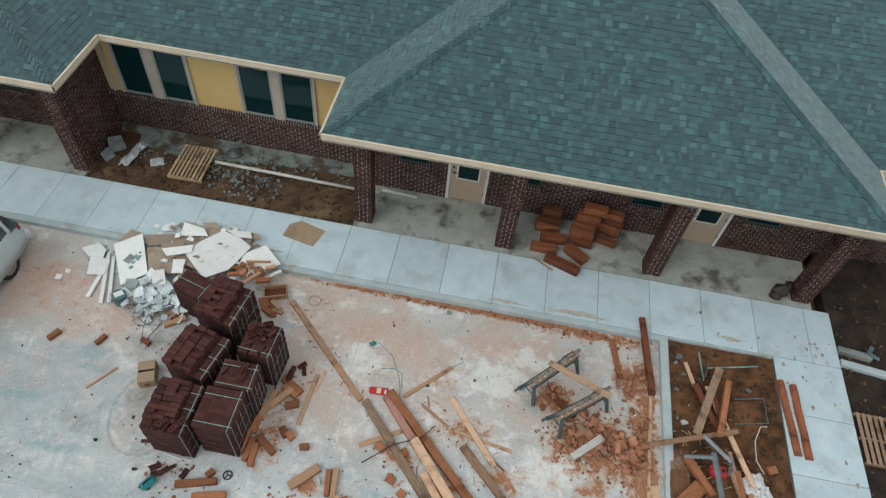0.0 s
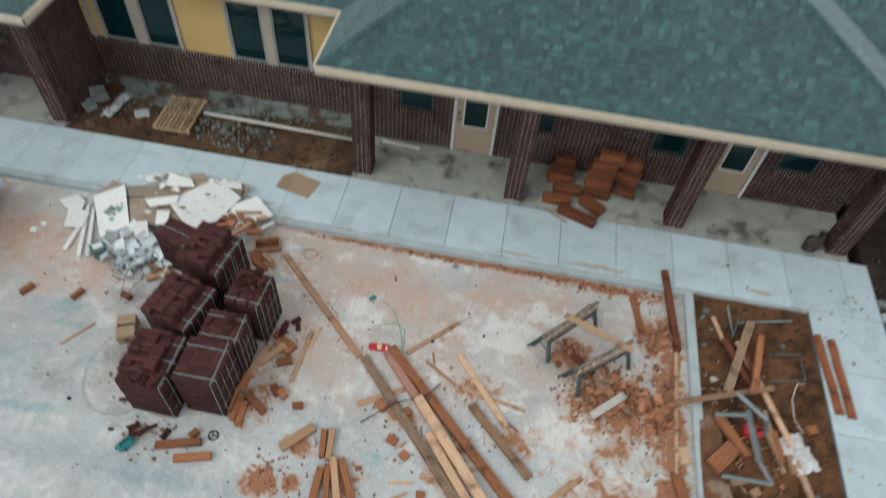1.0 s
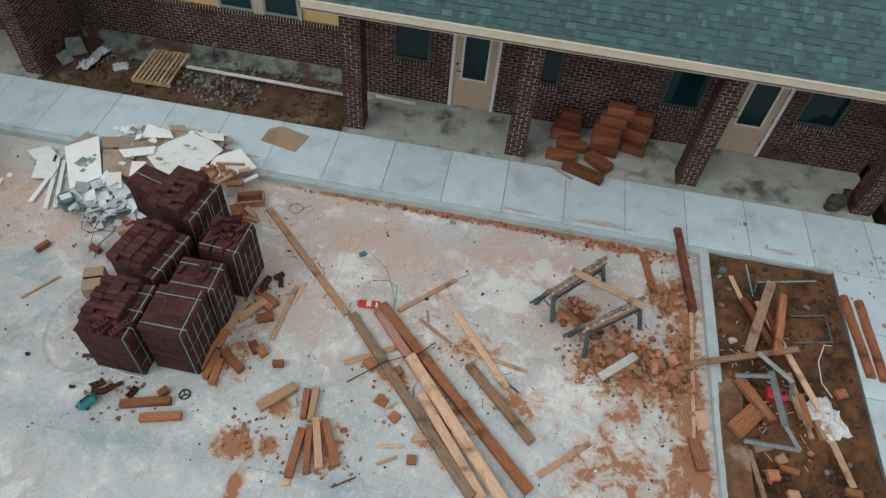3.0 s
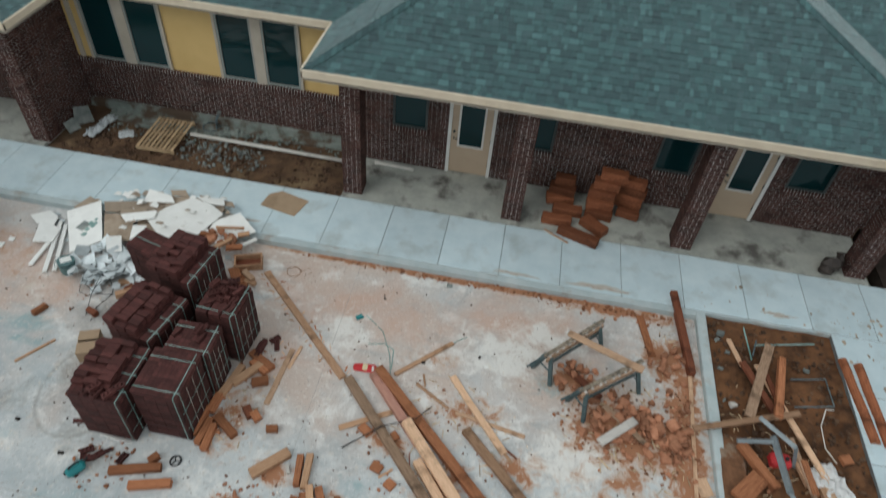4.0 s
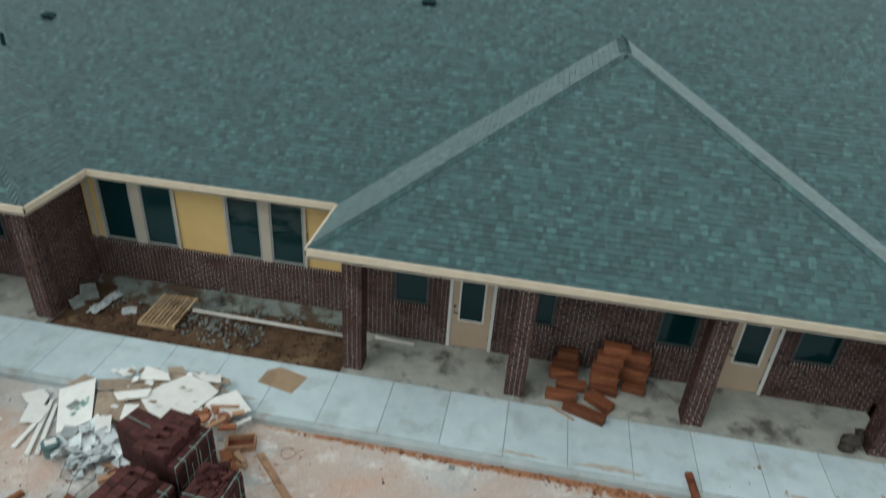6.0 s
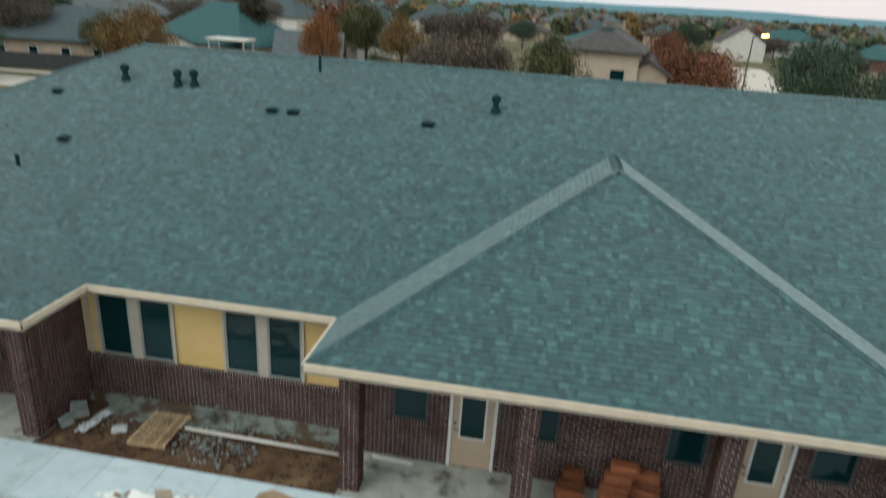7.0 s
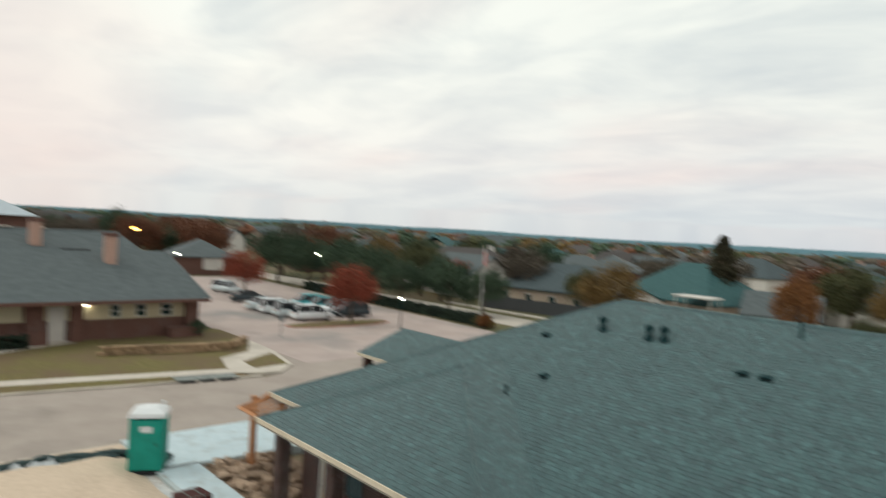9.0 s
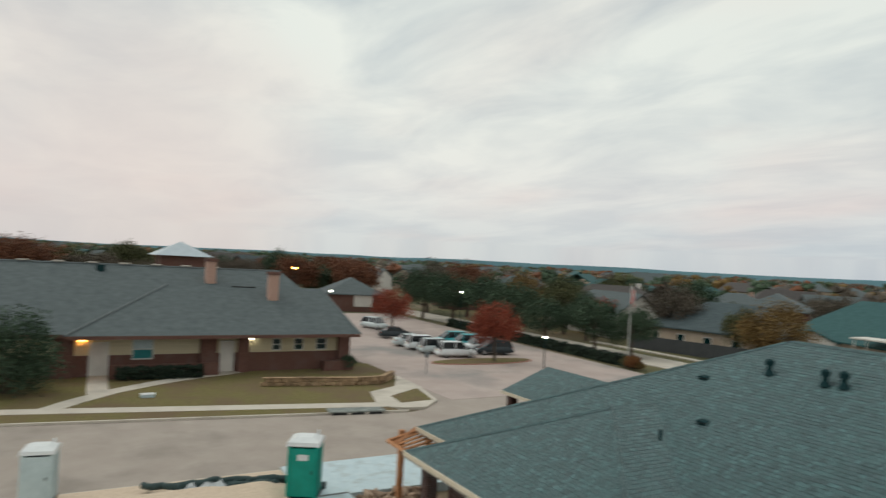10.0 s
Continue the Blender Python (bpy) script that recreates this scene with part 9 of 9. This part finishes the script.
for x, y in ((-26.35, 15.3), (-26.4, 16.6)):
    part("post", Geo().cbox(0.22, 0.22, 3.1, 0.01, pose(x + 24.9, y - 15.4, 0)), M["timberframe"], cn)
g = Geo()
STONE_BED = 190
for k in range(STONE_BED):
    s = sr.choice((0.06, 0.1, 0.16, 0.3, 0.42))
    chunk(g, s, pose(sr.uniform(-27.7, -22.8), sr.uniform(13.95, 16.8), -0.08, sr.uniform(-20, 20), 0, sr.uniform(0, 360)), sr)
single("bed_stones", g, mat("tan_bed_stone", (0.24, 0.165, 0.11), (0.4, 0.3, 0.22), 5, 0.95, rnd=0.35, island=True), "tan stones in the bed beside the porch", "stones", kind="stuff")

# ---------------------------------------------------------------- the suburb and the distance
def far_house(g_wall, g_roof, x, y, w, d, rz, h, p):
    m = pose(x, y, -0.5, 0, 0, rz)
    g_wall.box(-w / 2, w / 2, -d / 2, d / 2, 0, h, m)
    t = Geo()
    (gable_roof if sr.random() < 0.4 else hip_roof)(t, -w / 2, w / 2, -d / 2, d / 2, h, p)
    g_roof.add(t.v, t.f, m)


def azimuth(a, d):
    return -1.7 - d * math.sin(a), 2.8 + d * math.cos(a)


used = [(27, 102), (34, 118), (37, 135), (41, 150), (45, 166), (30, 120), (38, 132), (34, 145), (26, 130), (22, 112), (14, 116), (32, 112), (-45, 90), (-63, 86), (-98, 97), (3, 70), (-128, 52), (-110, 18)]
n_h = 0
for k in range(400):
    if n_h >= 46:
        break
    x, y = azimuth(radians(sr.uniform(-38, 108)), sr.uniform(105, 260))
    if any((x - a) ** 2 + (y - b) ** 2 < 22 ** 2 for a, b in used) or (-160 < x < 60 and 56 < y < 74) or (x < -40 and y < 60 and x > -125):
        continue
    used.append((x, y))
    wl, rf = sr.choice((("beigewall", "beige"), ("whitewall", "white"), ("farbrick", "red-brick"))), sr.choice((("roofgrey", "grey"), ("roofbrown", "brown"), ("roofdark", "dark grey"), ("roofteal", "teal")))
    house(x, y, sr.uniform(12, 19), sr.uniform(9, 13), sr.uniform(0, 180), wl[0], rf[0], f"{wl[1]} suburban house with a {rf[1]} roof", sr.choice((2.9, 3.0, 4.6)), sr.uniform(0.45, 0.75), sr.random() < 0.4, windows=False, chimney=sr.random() < 0.3)
    n_h += 1
for k in range(64):
    x, y = azimuth(radians(sr.uniform(-38, 108)), sr.uniform(115, 240))
    if (-160 < x < 60 and 58 < y < 71) or (x < -40 and y < 58 and x > -125) or any((x - a) ** 2 + (y - b) ** 2 < 9 ** 2 for a, b in used):
        continue
    tree(x, y, sr.uniform(5, 8.5), sr.choice(("oak", "oak", "oak", "oak", "brown", "brown", "olive", "olive", "brown", "brown", "rust")), sr.uniform(0.9, 1.3))
for k in range(34):
    x, y = azimuth(radians(64 + 44 * (k + sr.uniform(0.1, 0.9)) / 34), sr.uniform(150, 215))
    if any((x - a) ** 2 + (y - b) ** 2 < 11 ** 2 for a, b in used):
        continue
    tree(x, y, sr.uniform(8.5, 11.5), sr.choice(("oak", "oak", "brown", "brown", "olive", "rust")), sr.uniform(1.0, 1.4))
groups = {k: Geo() for k in ("oak", "rust", "brown", "olive", "yellow")}
OCT = [(0, 2, 4), (2, 1, 4), (1, 3, 4), (3, 0, 4), (2, 0, 5), (1, 2, 5), (3, 1, 5), (0, 3, 5)]
for k in range(2600):
    d = 235 * (14.0 ** (k / 2600)) * sr.uniform(0.93, 1.07)
    x, y = azimuth(radians(sr.uniform(-50, 120)), d)
    kind = sr.choice(("oak", "oak", "oak", "oak", "brown", "brown", "olive", "olive", "rust", "brown", "brown", "oak", "yellow")) if d < 900 else sr.choice(("oak", "oak", "brown", "olive", "oak", "rust"))
    h = sr.uniform(5, 10.5) * (1 if d < 700 else 1.15)
    for j in range(18 if d < 600 else 9):
        s = h * sr.uniform(0.10, 0.24) * (1 if d < 600 else 1.7)
        a, q = sr.uniform(0, 6.3), h * 0.42 * math.sqrt(sr.random()) * (1 if d < 600 else 2.2)
        groups[kind].add([(s, 0, 0), (-s, 0, 0), (0, s, 0), (0, -s, 0), (0, 0, s * 0.8), (0, 0, -s * 0.8)], OCT, pose(x + q * math.cos(a), y + q * math.sin(a), -0.5 + h * sr.uniform(0.25, 0.88), sr.uniform(0, 60), sr.uniform(0, 60), sr.uniform(0, 90)))
for k, g in groups.items():
    single("far_trees", g, LEAF[k], f"far {k} coloured trees of the suburb", "woods", kind="stuff")
gw = {k: Geo() for k in ("beigewall", "whitewall")}
gr = {k: Geo() for k in ("roofgrey", "roofbrown", "roofteal")}
for k in range(420):
    x, y = azimuth(radians(sr.uniform(-50, 120)), 250 * (7 ** (k / 420)) * sr.uniform(0.9, 1.1))
    far_house(gw[sr.choice(("beigewall", "whitewall"))], gr[sr.choice(("roofgrey", "roofbrown", "roofgrey", "roofteal"))], x, y, sr.uniform(12, 19), sr.uniform(9, 13), sr.uniform(0, 180), sr.choice((3.0, 5.2)), sr.uniform(0.5, 0.8))
for k, g in list(gw.items()) + list(gr.items()):
    single("far_houses", g, M[k], "far houses of the suburb", "houses", kind="stuff")
# low hills on the horizon, distance haze painted into their blue-green
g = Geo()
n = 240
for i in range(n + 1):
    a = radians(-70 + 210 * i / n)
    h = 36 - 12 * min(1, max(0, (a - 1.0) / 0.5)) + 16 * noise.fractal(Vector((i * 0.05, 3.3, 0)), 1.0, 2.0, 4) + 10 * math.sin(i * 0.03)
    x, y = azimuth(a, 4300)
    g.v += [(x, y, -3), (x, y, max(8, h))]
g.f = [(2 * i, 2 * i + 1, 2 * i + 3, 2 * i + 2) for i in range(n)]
single("backdrop", g, mat("haze_painted_hills", (0.20, 0.37, 0.45), (0.24, 0.42, 0.50), 0.002, 1.0), "low hazy blue-green hills on the horizon", "hills", kind="structure")
